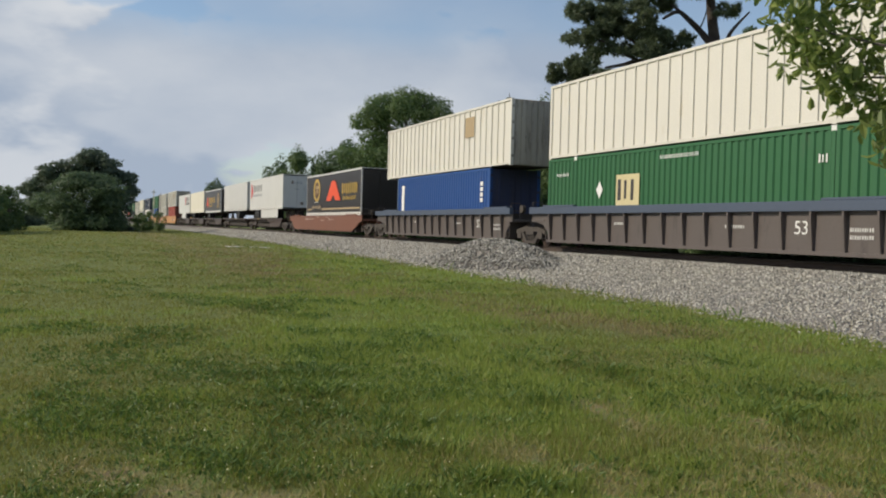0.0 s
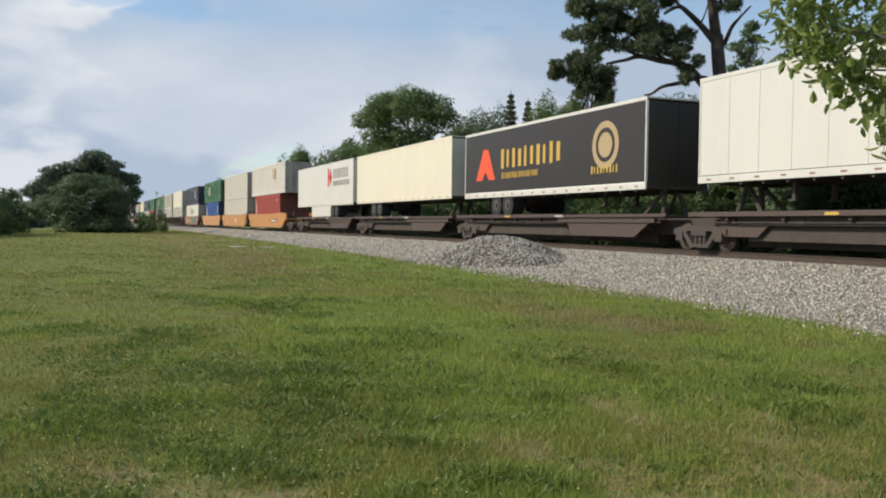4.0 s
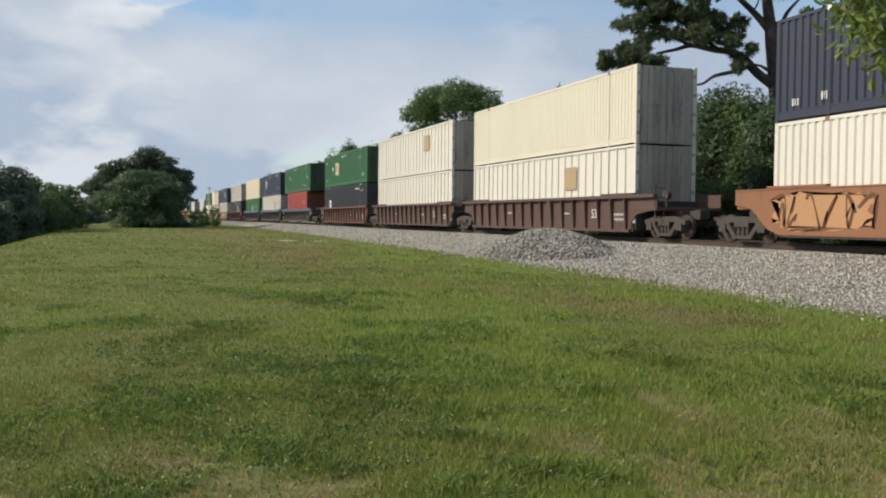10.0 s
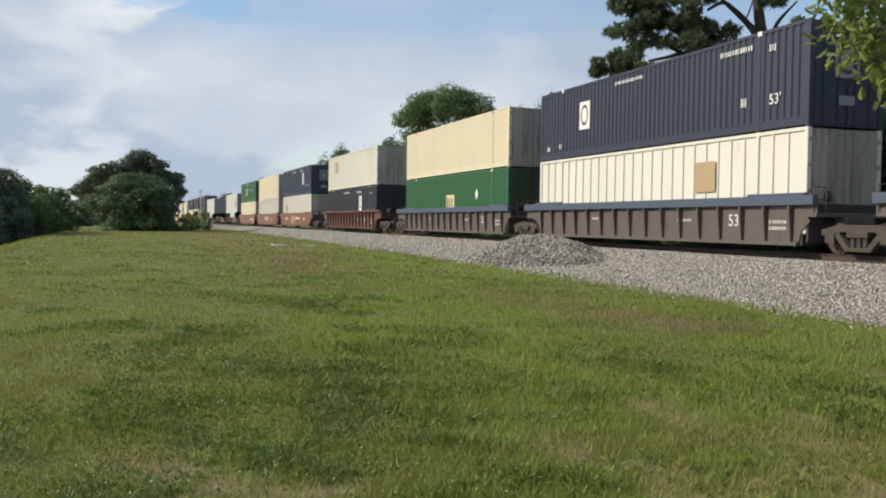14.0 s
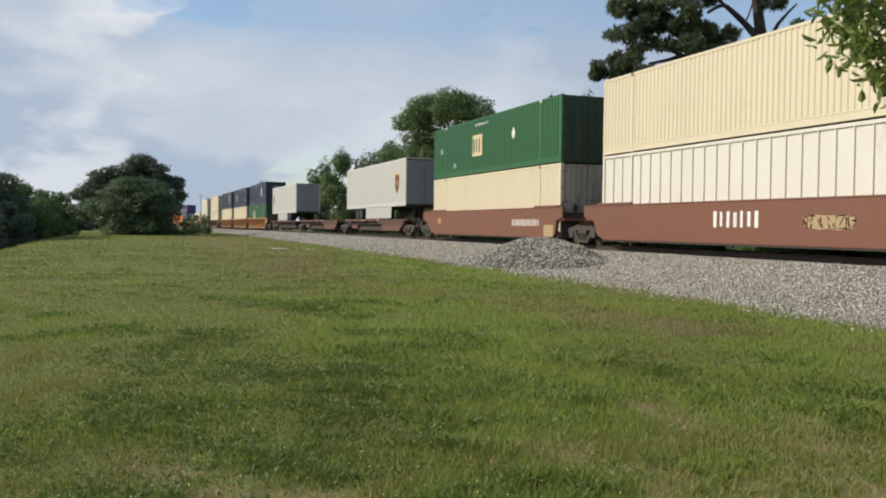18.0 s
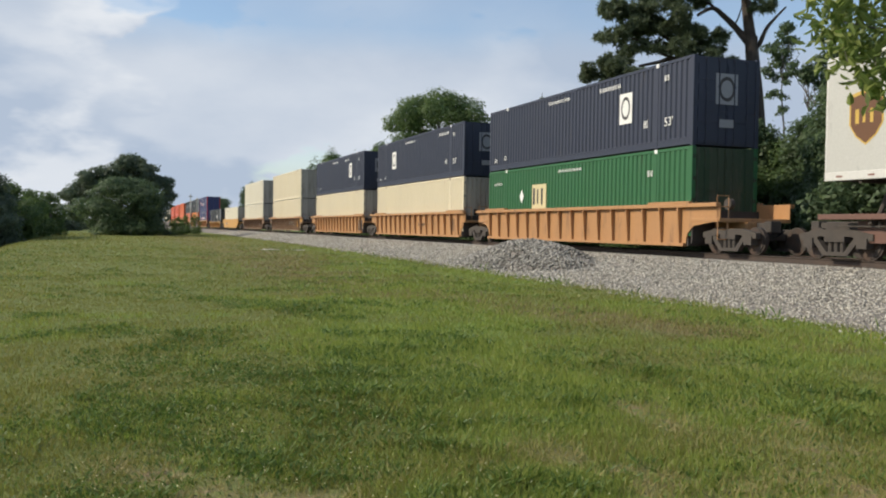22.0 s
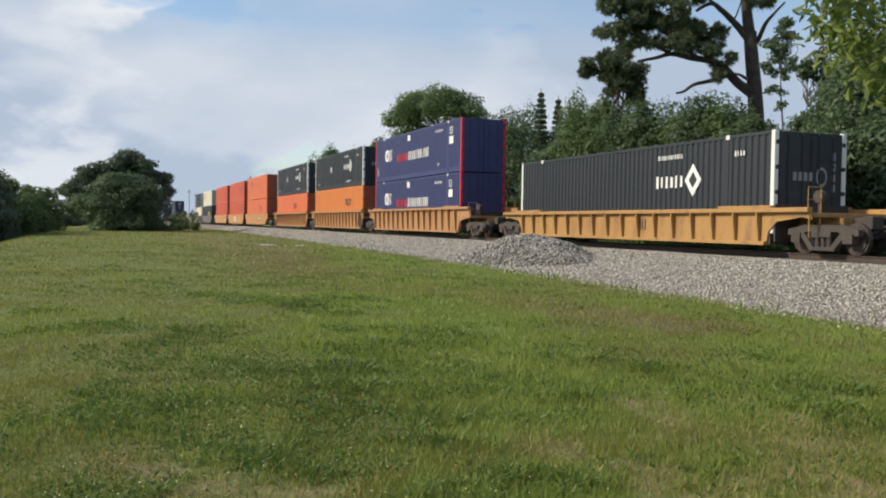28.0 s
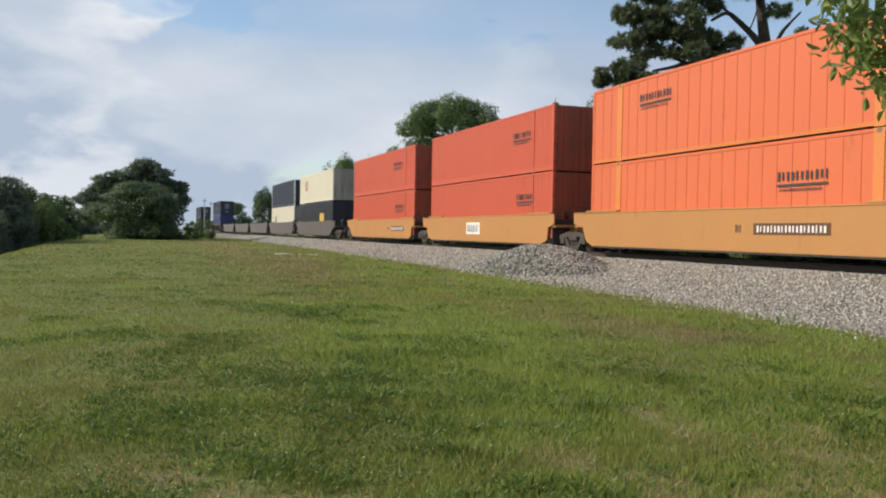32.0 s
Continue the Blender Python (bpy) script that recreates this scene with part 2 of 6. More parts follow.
MAT = {
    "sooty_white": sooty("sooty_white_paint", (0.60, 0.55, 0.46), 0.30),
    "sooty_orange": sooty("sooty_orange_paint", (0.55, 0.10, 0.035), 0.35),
    # this green is also darkened for the shade on the unlit door ends
    "sooty_green": sooty("sooty_shaded_green_paint", (0.012, 0.060, 0.022), 0.25),
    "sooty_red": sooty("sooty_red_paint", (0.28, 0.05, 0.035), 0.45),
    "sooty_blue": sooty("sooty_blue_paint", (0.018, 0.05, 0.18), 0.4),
    "white": paint("white_paint", (0.70, 0.665, 0.585), grime=(0.52, 0.43, 0.28), grime_from=0.62),
    "cream": paint("cream_paint", (0.68, 0.60, 0.43), grime=(0.50, 0.38, 0.22), grime_from=0.63),
    "pale": paint("pale_cream_paint", (0.69, 0.64, 0.51), grime=(0.48, 0.38, 0.24), grime_from=0.63),
    "green": paint("green_paint", (0.026, 0.120, 0.042)),
    "blue": paint("blue_paint", (0.018, 0.075, 0.26)),
    "navy": paint("navy_paint", (0.030, 0.036, 0.060)),
    "black": paint("black_paint", (0.024, 0.028, 0.034)),
    "indigo": paint("indigo_paint", (0.040, 0.050, 0.145)),
    "red": paint("red_paint", (0.34, 0.062, 0.040)),
    "orange": paint("orange_paint", (0.66, 0.150, 0.055)),
    "redorange": paint("red_orange_paint", (0.56, 0.100, 0.048)),
    "amber": paint("amber_orange_paint", (0.68, 0.225, 0.055)),
    "silver": paint("silver_grey_paint", (0.50, 0.49, 0.45), rough=0.4),
    "trailerwhite": paint("trailer_white", (0.62, 0.605, 0.56), rough=0.38),
    "trailerblack": paint("trailer_black", (0.030, 0.025, 0.022), rough=0.4),
    "car_orange": paint("car_orange", (0.47, 0.225, 0.072), amount=0.35, grime=(0.27, 0.135, 0.06), grime_from=0.58),
    "car_yellow": paint("car_yellow", (0.52, 0.275, 0.064), amount=0.35, grime=(0.30, 0.15, 0.055), grime_from=0.58),
    "car_tan": paint("car_tan", (0.43, 0.225, 0.095), amount=0.45, grime=(0.19, 0.105, 0.06), grime_from=0.54),
    "car_maroon": paint("car_maroon", (0.128, 0.062, 0.046), amount=0.5, grime=(0.085, 0.055, 0.042), grime_from=0.56),
    "car_rust": paint("car_rust", (0.235, 0.140, 0.078), amount=0.6, grime=(0.12, 0.08, 0.055), grime_from=0.50),
    "rust_fitting": paint("rusty_fitting", (0.22, 0.14, 0.09)),
    "car_brown": paint("car_brown", (0.195, 0.082, 0.050), amount=0.35, grime=(0.12, 0.068, 0.048), grime_from=0.58),
    "car_darkbrown": paint("car_dark_brown", (0.105, 0.062, 0.050), grime=(0.06, 0.045, 0.04), grime_from=0.56),
    "car_grey": paint("car_grey", (0.115, 0.095, 0.085), grime=(0.06, 0.05, 0.045), grime_from=0.56),
    "car_rail_blue": paint("car_rail_blue", (0.07, 0.09, 0.13)),
    "spine_red": paint("spine_red", (0.150, 0.076, 0.055), grime=(0.09, 0.055, 0.042), grime_from=0.55),
    "spine_dark": paint("spine_dark", (0.080, 0.056, 0.047), grime=(0.05, 0.04, 0.034), grime_from=0.55),
    # the silver-grey darkened to hold the shade on the trailers' near ends
    "trailer_end": paint("trailer_end_shaded_silver", (0.26, 0.26, 0.255)),
    "markbuff": paint("buff_marking", (0.62, 0.53, 0.30)),
    # white greyed for the road film and shade on door marks
    "markdim": paint("filmed_shaded_marking", (0.30, 0.30, 0.31)),
    "under": surface("underframe_grime", (0.050, 0.041, 0.035), 0.8, 0, (0.080, 0.062, 0.050), 0.7),
    "steel": surface("worn_steel", (0.060, 0.050, 0.043), 0.6, 0.3, (0.12, 0.07, 0.045), 0.6),
    "cast": surface("cast_iron", (0.060, 0.051, 0.044), 0.9, 0.0, (0.090, 0.074, 0.060), 0.7),
    "tyre": surface("tyre_rubber", (0.022, 0.022, 0.023), 0.85),
    "rim": surface("wheel_rim", (0.10, 0.095, 0.09), 0.5, 0.3, (0.07, 0.06, 0.05), 0.7),
    "mark": paint("white_marking", (0.78, 0.77, 0.73)),
    "markdark": paint("dark_marking", (0.05, 0.045, 0.045)),
    "markgold": paint("gold_marking", (0.55, 0.36, 0.07)),
    "marker": paint("marker_red", (0.24, 0.12, 0.09)),
    "markpale": paint("worn_pale_marking", (0.50, 0.39, 0.33)),
    "markgrey": paint("faded_grey_marking", (0.34, 0.35, 0.38)),
    "markred": paint("red_marking", (0.55, 0.02, 0.03)),
    "markorange": paint("orange_marking", (0.75, 0.09, 0.03)),
    "marktan": paint("tan_patch", (0.42, 0.31, 0.17)),
    "markteal": paint("teal_spray_paint", (0.075, 0.21, 0.225)),
    "markdeepteal": paint("deep_teal_spray_paint", (0.02, 0.085, 0.11)),
    "markwarmgrey": paint("warm_grey_spray_paint", (0.22, 0.17, 0.13)),
    "markputty": paint("putty_spray_paint", (0.34, 0.27, 0.20)),
    "car_worn": paint("car_worn_orange", (0.275, 0.120, 0.058), amount=0.5, grime=(0.17, 0.09, 0.055), grime_from=0.54),
    "car_ochre": paint("car_ochre", (0.43, 0.240, 0.078), amount=0.55, grime=(0.23, 0.125, 0.06), grime_from=0.50),
    "markpeach": paint("peach_spray_paint", (0.46, 0.25, 0.12)),
    "markbrown": paint("brown_shield", (0.13, 0.055, 0.02)),
    "rail": surface("rail_steel", (0.060, 0.044, 0.035), 0.7, 0.2, (0.095, 0.065, 0.048), 0.6),
    "railtop": surface("rail_head", (0.26, 0.24, 0.22), 0.3, 0.9),
    "tie": surface("tie_wood", (0.12, 0.095, 0.075), 0.9, 0, (0.20, 0.17, 0.14), 0.7, 4, 60, 0.5),
    "stone": surface("ballast_stone", (0.43, 0.405, 0.345), 0.9, 0, (0.25, 0.232, 0.198), 0.8, 6, 60, 0.5, vary=0.48),
    "heapstone": surface("dark_heap_stone", (0.32, 0.305, 0.270), 0.9, 0, (0.19, 0.18, 0.16), 0.8, 6, 60, 0.5, vary=0.55),
    "ballast": surface("ballast_bed", (0.25, 0.225, 0.195), 0.95, 0, (0.15, 0.135, 0.115), 0.9, 14, 45, 1.0),
    "bark": surface("pine_bark", (0.050, 0.038, 0.031), 0.9, 0, (0.10, 0.078, 0.06), 0.7, 3, 18, 0.8),
    "bark2": surface("grey_bark", (0.10, 0.085, 0.07), 0.9, 0, (0.17, 0.15, 0.13), 0.7, 3, 18, 0.8),
    "slab": surface("concrete_slab", (0.55, 0.52, 0.46), 0.9),
    "oak": leafy("oak_leaves", (0.085, 0.142, 0.046), (0.165, 0.235, 0.080)),
    "dark": leafy("dark_leaves", (0.075, 0.122, 0.058), (0.140, 0.200, 0.088)),
    # leaf colour made greyer and bluer to stand for haze on far trees
    "bush": leafy("hazed_bush_leaves", (0.082, 0.118, 0.076), (0.140, 0.182, 0.110)),
    "needle": leafy("pine_needles", (0.088, 0.120, 0.064), (0.150, 0.185, 0.092), 0.4),
    "near": leafy("near_leaves", (0.120, 0.190, 0.042), (0.340, 0.390, 0.120), 0.6, 0.40),
    "blade": leafy("grass_blades", (0.205, 0.275, 0.044), (0.345, 0.390, 0.084), 0.5),
    "olive": leafy("olive_grass_blades", (0.176, 0.194, 0.036), (0.262, 0.252, 0.062), 0.5),
    "seed": leafy("brown_seed_heads", (0.20, 0.155, 0.068), (0.28, 0.22, 0.10), 0.4),
    "dry": leafy("dry_grass", (0.290, 0.262, 0.080), (0.410, 0.345, 0.130), 0.4),
    "clover": leafy("clover_leaves", (0.080, 0.150, 0.026), (0.140, 0.215, 0.042), 0.4),
    "petal": leafy("white_petals", (0.58, 0.54, 0.26), (0.74, 0.70, 0.44), 0.4),
}
# ---- tools ----
def box(bm, x0, x1, y0, y1, z0, z1):
    v = [bm.verts.new(p) for p in ((x0, y0, z0), (x1, y0, z0), (x1, y1, z0), (x0, y1, z0),
                                   (x0, y0, z1), (x1, y0, z1), (x1, y1, z1), (x0, y1, z1))]
    for q in ((3, 2, 1, 0), (4, 5, 6, 7), (0, 1, 5, 4), (1, 2, 6, 5), (2, 3, 7, 6), (3, 0, 4, 7)):
        bm.faces.new([v[i] for i in q])


def boxes(*list_of, bevel=0.0):
    bm = bmesh.new()
    for b in list_of:
        box(bm, *b)
    if bevel:
        bmesh.ops.bevel(bm, geom=bm.edges[:], offset=bevel, segments=1, affect="EDGES")
    return bm


def prism(points, axis, a, b):
    """A flat outline pushed along an axis: 'x' takes (y, z) points, 'y' takes (x, z)."""
    bm = bmesh.new()
    at = (lambda p, d: (d, p[0], p[1])) if axis == "x" else (lambda p, d: (p[0], d, p[1]))
    lo, hi = [bm.verts.new(at(p, a)) for p in points], [bm.verts.new(at(p, b)) for p in points]
    bm.faces.new(lo), bm.faces.new(hi[::-1])
    for i in range(len(points)):
        j = (i + 1) % len(points)
        bm.faces.new((lo[j], lo[i], hi[i], hi[j]))
    bmesh.ops.recalc_face_normals(bm, faces=bm.faces[:])
    return bm


def rod(bm, p, q, r, sides=8, r2=None):
    p, q = Vector(p), Vector(q)
    turn = (q - p).to_track_quat("Z", "Y").to_matrix()
    rings = []
    for c, rad in ((p, r), (q, r if r2 is None else r2)):
        rings.append([bm.verts.new(c + turn @ Vector((math.cos(k * math.tau / sides) * rad, math.sin(k * math.tau / sides) * rad, 0))) for k in range(sides)])
    for k in range(sides):
        j = (k + 1) % sides
        bm.faces.new((rings[0][k], rings[0][j], rings[1][j], rings[1][k]))
    bm.faces.new(rings[0][::-1]), bm.faces.new(rings[1])


MESHES = {}


def mesh_of(key, make):
    """One mesh for alike parts, made once."""
    if key not in MESHES:
        bm = make()
        me = bpy.data.meshes.new(str(key[0]))
        bm.to_mesh(me)
        bm.free()
        MESHES[key] = me
    return MESHES[key]


def part(name, bm, material, parent, label=""):
    """Links a bmesh, or a kept mesh, as one part under its thing."""
    me = bm
    if isinstance(bm, bmesh.types.BMesh):
        me = bpy.data.meshes.new(name)
        bm.to_mesh(me)
        bm.free()
    ob = new(name, me)
    mat = MAT[material] if isinstance(material, str) else material
    if not me.materials:
        me.materials.append(mat)
    elif me.materials[0] is not mat:
        ob.material_slots[0].link = "OBJECT"
        ob.material_slots[0].material = mat
    ob.parent = parent
    if label:
        tagged(ob, label)
    return ob


def mesh_from(name, verts, faces, material, smooth=False):
    me = bpy.data.meshes.new(name)
    me.from_pydata(verts, [], faces)
    me.materials.append(MAT[material])
    if smooth:
        me.shade_smooth()
    return me


def quads(name, verts, per, material):
    """A mesh of separate little faces, each of 'per' corners in a row."""
    count = len(verts) // per
    me = bpy.data.meshes.new(name)
    me.vertices.add(len(verts))
    me.vertices.foreach_set("co", np.ascontiguousarray(verts, dtype=np.float32).ravel())
    me.loops.add(count * per)
    me.loops.foreach_set("vertex_index", np.arange(count * per, dtype=np.int32))
    me.polygons.add(count)
    me.polygons.foreach_set("loop_start", np.arange(0, count * per, per, dtype=np.int32))
    me.polygons.foreach_set("loop_total", np.full(count, per, dtype=np.int32))
    me.materials.append(MAT[material])
    me.update(calc_edges=True)
    return me


LETTERS = {}


def lettering(text, size):
    """A mesh of built-in letters, standing in the plane x = 0 and read from the -x side (away along +y is to the left)."""
    if (text, size) not in LETTERS:
        cu = bpy.data.curves.new("lettering", "FONT")
        cu.body, cu.size, cu.extrude = text, size, 0.003
        tmp = bpy.data.objects.new("lettering", cu)
        scene.collection.objects.link(tmp)
        bpy.context.view_layer.update()
        me = bpy.data.meshes.new_from_object(tmp)
        bpy.data.objects.remove(tmp)
        me.transform(Matrix(((0, 0, -1, 0), (-1, 0, 0, 0), (0, 1, 0, 0), (0, 0, 0, 1))))
        me.materials.clear()
        LETTERS[text, size] = me
    return LETTERS[text, size]
# ---- ground, track bed, rails ----
def ease(v, lo, hi):
    t = min(max((v - lo) / (hi - lo), 0.0), 1.0)
    return t * t * (3 - 2 * t)


def toe(y):
    """Where the ballast's foot meets the grass."""
    return float(np.interp(y, (-50, 0, 8, 20, 40, 70, 120, 400), (9.8, 10.4, 11.0, 12.0, 12.2, 12.8, 13.5, 14.6)))


def ground_z(x, y):
    z = float(np.interp(y, (-20, 4, 20, 40, 70, 110), (0.0, 0.0, 0.10, 0.20, 0.30, 0.34)))
    z += 0.05 * noise.noise((x * 0.16, y * 0.16, 0)) + 0.025 * noise.noise((x * 0.6, y * 0.6, 3))
    away = -4.6 - 0.018 * max(y - 40, 0)               # the bank falls away on its left
    if x < away:
        z -= 1.5 * ease(away - x, 0.0, 6.0) * ease(y, 8, 28) * (1 - ease(y, 150, 260))
    far = max(abs(x) - 60, abs(y) - 300, 0)
    return z * (1 - ease(far, 0, 400))


def bed_z(x, y):
    """The top of the ballast across the track."""
    t = toe(y)
    g = ground_z(t, y)
    top = RAIL_Z - 0.19
    if x < 16.7:
        return g - 0.05 + (top - g + 0.05) * max(0.0, (x - t) / (16.7 - t)) ** 0.92
    if x > 20.4:
        return top - (top - 0.1) * min((x - 20.4) / 2.6, 1.0)
    return top


RAIL_Z = 0.95


def lines(stops):
    out = [stops[0][0]]
    for (a, _), (b, step) in zip(stops, stops[1:]):
        n = max(1, round((b - a) / step))
        out += [a + (b - a) * k / n for k in range(1, n + 1)]
    return out


xs = lines(((-1400, 0), (-200, 200), (-40, 20), (-16, 3), (-3, 0.5), (9, 0.16), (14, 0.3), (24, 1.2), (80, 8), (300, 44), (1400, 220)))
ys = lines(((-900, 0), (-100, 160), (-10, 15), (3.6, 1.5), (12, 0.16), (30, 0.35), (60, 0.8), (140, 3), (400, 20), (2400, 250)))


def lattice(x, y, seed):
    """Smooth value noise, 0 to 1."""
    table = np.random.default_rng(seed).random((64, 64))
    i, j = np.floor(x).astype(int), np.floor(y).astype(int)
    u, v = x - i, y - j
    u, v = u * u * (3 - 2 * u), v * v * (3 - 2 * v)
    a, b = table[i % 64, j % 64], table[(i + 1) % 64, j % 64]
    c, d = table[i % 64, (j + 1) % 64], table[(i + 1) % 64, (j + 1) % 64]
    return (a * (1 - u) + b * u) * (1 - v) + (c * (1 - u) + d * u) * v


def drift(x, y, seed, f):
    """Uneven variation over the meadow in three octaves, about -1 to 1."""
    return (lattice(x * f, y * f, seed) + 0.5 * lattice(x * f * 2.1, y * f * 2.1, seed + 50) + 0.25 * lattice(x * f * 4.3, y * f * 4.3, seed + 90) - 0.875) * 1.6


def ragged_patch(x, y, places, ragged=0.45):
    """Ragged patches round the given places: 1 inside, 0 outside."""
    out = np.zeros_like(x)
    wx, wy = x + ragged * drift(x, y, 7, 1.7), y + ragged * drift(x, y, 8, 1.7)
    for px, py, r in places:
        out = np.maximum(out, np.exp(-((wx - px) ** 2 + ((wy - py) / 1.1) ** 2) / r ** 2))
    return out * np.clip(0.75 + 0.8 * drift(x, y, 9, 5.0), 0, 1.2)


BALD = ((4.36, 6.9, 0.38), (4.25, 6.2, 0.30), (5.4, 6.3, 0.32), (5.45, 5.8, 0.30), (3.0, 4.8, 0.28), (3.5, 4.1, 0.45), (0.15, 5.85, 0.34), (0.6, 5.2, 0.36), (3.75, 9.2, 0.40), (2.8, 5.5, 0.22), (4.9, 4.85, 0.3),
        (4.3, 4.0, 0.5), (0.95, 4.8, 0.34), (3.2, 4.3, 0.4), (-0.9, 5.6, 0.3), (6.9, 8.3, 0.3))
TUFTS = ((1.95, 6.75, 0.42), (1.86, 7.5, 0.45), (3.1, 10.3, 0.55), (4.15, 10.9, 0.5), (3.4, 15.6, 0.55), (5.57, 8.5, 0.42), (5.95, 5.9, 0.42), (2.15, 4.6, 0.35), (3.9, 7.2, 0.3), (2.2, 6.1, 0.3), (5.5, 7.0, 0.36), (2.0, 9.0, 0.4),
         (4.9, 8.9, 0.35), (1.3, 12.5, 0.5), (6.6, 6.9, 0.4))
WEEDS = ((0.55, 7.4, 0.75), (0.8, 5.9, 0.6), (-0.2, 5.3, 0.6), (1.25, 5.6, 0.5), (-1.2, 7.0, 0.6), (1.2, 9.6, 0.8))


def rusty(x, y):
    """The reddish-brown belt of seeding grass along the ballast."""
    c = np.interp(y, (8, 11, 14, 17, 22, 40), (9.6, 8.8, 7.9, 6.2, 5.6, 6.5))
    return np.exp(-((x - c) / np.interp(y, (8, 14, 20, 40), (0.8, 1.4, 2.0, 3.0))) ** 2) * np.clip(0.75 + 0.9 * drift(x, y, 21, 0.7), 0, 1) * (y > 9)


def lush_and_lit(x, y):
    """Where the grass is rich and green: in the middle of the meadow and in drifts. Raised to the right, where brighter
    light is put into the colour.
    """
    mid = np.exp(-(((x - 3.4 - 0.22 * (y - 7)) / 2.6) ** 2)) * np.where(y < 5.4, 0.55, 0.8)
    return np.clip(mid + np.interp(x / np.maximum(y, 1), (-0.1, 0.25, 0.55), (-0.02, 0.12, 0.38)) + 0.55 * drift(x, y, 11, 0.35) + 0.6 * drift(x, y, 12, 1.1) - 0.25 * ((x > 2.6) & (y < 5.8)) - 0.3 * np.clip((y - 18) / 20, 0, 1), 0.04, 0.97)


verts = [(x, y, ground_z(x, y)) for y in ys for x in xs]
w = len(xs)
faces = [(j * w + i, j * w + i + 1, (j + 1) * w + i + 1, (j + 1) * w + i) for j in range(len(ys) - 1) for i in range(w - 1)]


def grass_ground():
    """Soil under turf: greens in drifts, straw-coloured and bare ragged_patch."""
    m = bpy.data.materials.new("turf")
    m.use_nodes = True
    n, l = m.node_tree.nodes, m.node_tree.links
    b = n["Principled BSDF"]
    b.inputs["Roughness"].default_value = 0.95
    c = n.new("ShaderNodeTexCoord")

    def tex(scale, detail=5, rough=0.6):
        t = n.new("ShaderNodeTexNoise")
        t.inputs["Scale"].default_value, t.inputs["Detail"].default_value, t.inputs["Roughness"].default_value = scale, detail, rough
        l.new(c.outputs["Object"], t.inputs["Vector"])
        return t.outputs["Fac"]

    def ramp(src, lo, hi, top=1.0):
        r = n.new("ShaderNodeMapRange")
        r.interpolation_type = "SMOOTHSTEP"
        r.inputs["From Min"].default_value, r.inputs["From Max"].default_value, r.inputs["To Max"].default_value = lo, hi, top
        l.new(src, r.inputs["Value"])
        return r.outputs[0]

    def mixed(fac, a, bcol):
        x = n.new("ShaderNodeMix")
        x.data_type = "RGBA"
        l.new(fac, x.inputs[0])
        for i, v in ((6, a), (7, bcol)):
            if isinstance(v, tuple):
                x.inputs[i].default_value = (*v, 1)
            else:
                l.new(v, x.inputs[i])
        return x.outputs[2]

    def zone(name):
        a = n.new("ShaderNodeAttribute")
        a.attribute_name = name
        return a.outputs["Fac"]

    col = mixed(ramp(zone("rich"), 0.1, 0.9), (0.190, 0.218, 0.052), (0.178, 0.268, 0.040))
    col = mixed(ramp(tex(9, 6, 0.75), 0.42, 0.66), col, (0.110, 0.150, 0.032))
    col = mixed(ramp(tex(0.16, 4), 0.56, 0.74, 0.55), col, (0.21, 0.18, 0.075))
    col = mixed(ramp(tex(1.1, 7, 0.7), 0.63, 0.74, 0.45), col, (0.24, 0.19, 0.09))
    col = mixed(ramp(zone("seeding"), 0.1, 0.9, 0.75), col, (0.225, 0.18, 0.08))
    soil = n.new("ShaderNodeAttribute")
    soil.attribute_name = "bare_soil"
    worn = n.new("ShaderNodeMath")
    worn.operation = "MULTIPLY"
    l.new(soil.outputs["Fac"], worn.inputs[0])
    l.new(ramp(tex(7, 7, 0.75), 0.42, 0.56), worn.inputs[1])
    col = mixed(worn.outputs[0], col, (0.30, 0.215, 0.115))
    l.new(col, b.inputs["Base Color"])
    bp = n.new("ShaderNodeBump")
    bp.inputs["Strength"].default_value, bp.inputs["Distance"].default_value = 0.9, 0.05
    l.new(tex(28, 4, 0.7), bp.inputs["Height"])
    l.new(bp.outputs[0], b.inputs["Normal"])
    return m


MAT["turf"] = grass_ground()
ground_verts = verts
ground = new("ground", mesh_from("ground", verts, faces, "turf", True))
bare = ground.data.attributes.new("bare_soil", "FLOAT", "POINT")
gx, gy = np.array([v[0] for v in ground_verts]), np.array([v[1] for v in ground_verts])
bare.data.foreach_set("value", np.clip(ragged_patch(gx, gy, BALD, 0.3) * 1.1, 0, 1))
ground.data.attributes.new("seeding", "FLOAT", "POINT").data.foreach_set("value", rusty(gx, gy))
ground.data.attributes.new("rich", "FLOAT", "POINT").data.foreach_set("value", lush_and_lit(gx, gy))
tagged(ground, "open mown meadow of green and straw-coloured grass", "ground", kind="structure")

# ballast bed: a bank of crushed stone along the track
bys = lines(((-900, 0), (-60, 120), (4, 4), (50, 0.5), (120, 2), (420, 15), (1000, 60)))
bxs = [0.0, 0.06, 0.14, 0.24, 0.36, 0.5, 0.64, 0.78, 0.9, 1.0]
verts, faces = [], []
for y in bys:
    t = toe(y)
    for k in bxs:
        x = t + (16.7 - t) * k
        verts.append((x, y, bed_z(x, y) + 0.03 * noise.noise((x * 1.3, y * 1.3, 7))))
    verts += [(20.4, y, RAIL_Z - 0.19), (23.2, y, 0.0), (23.2, y, -0.4), (toe(y), y, -0.4)]
w = len(bxs) + 4
for j in range(len(bys) - 1):
    for i in range(w):
        k = (i + 1) % w
        faces.append((j * w + i, j * w + k, (j + 1) * w + k, (j + 1) * w + i))
ballast = new("ballast", mesh_from("ballast", verts, faces, "ballast", True))
tagged(ballast, "grey crushed-stone ballast bank under the railway track", "ballast", kind="structure")

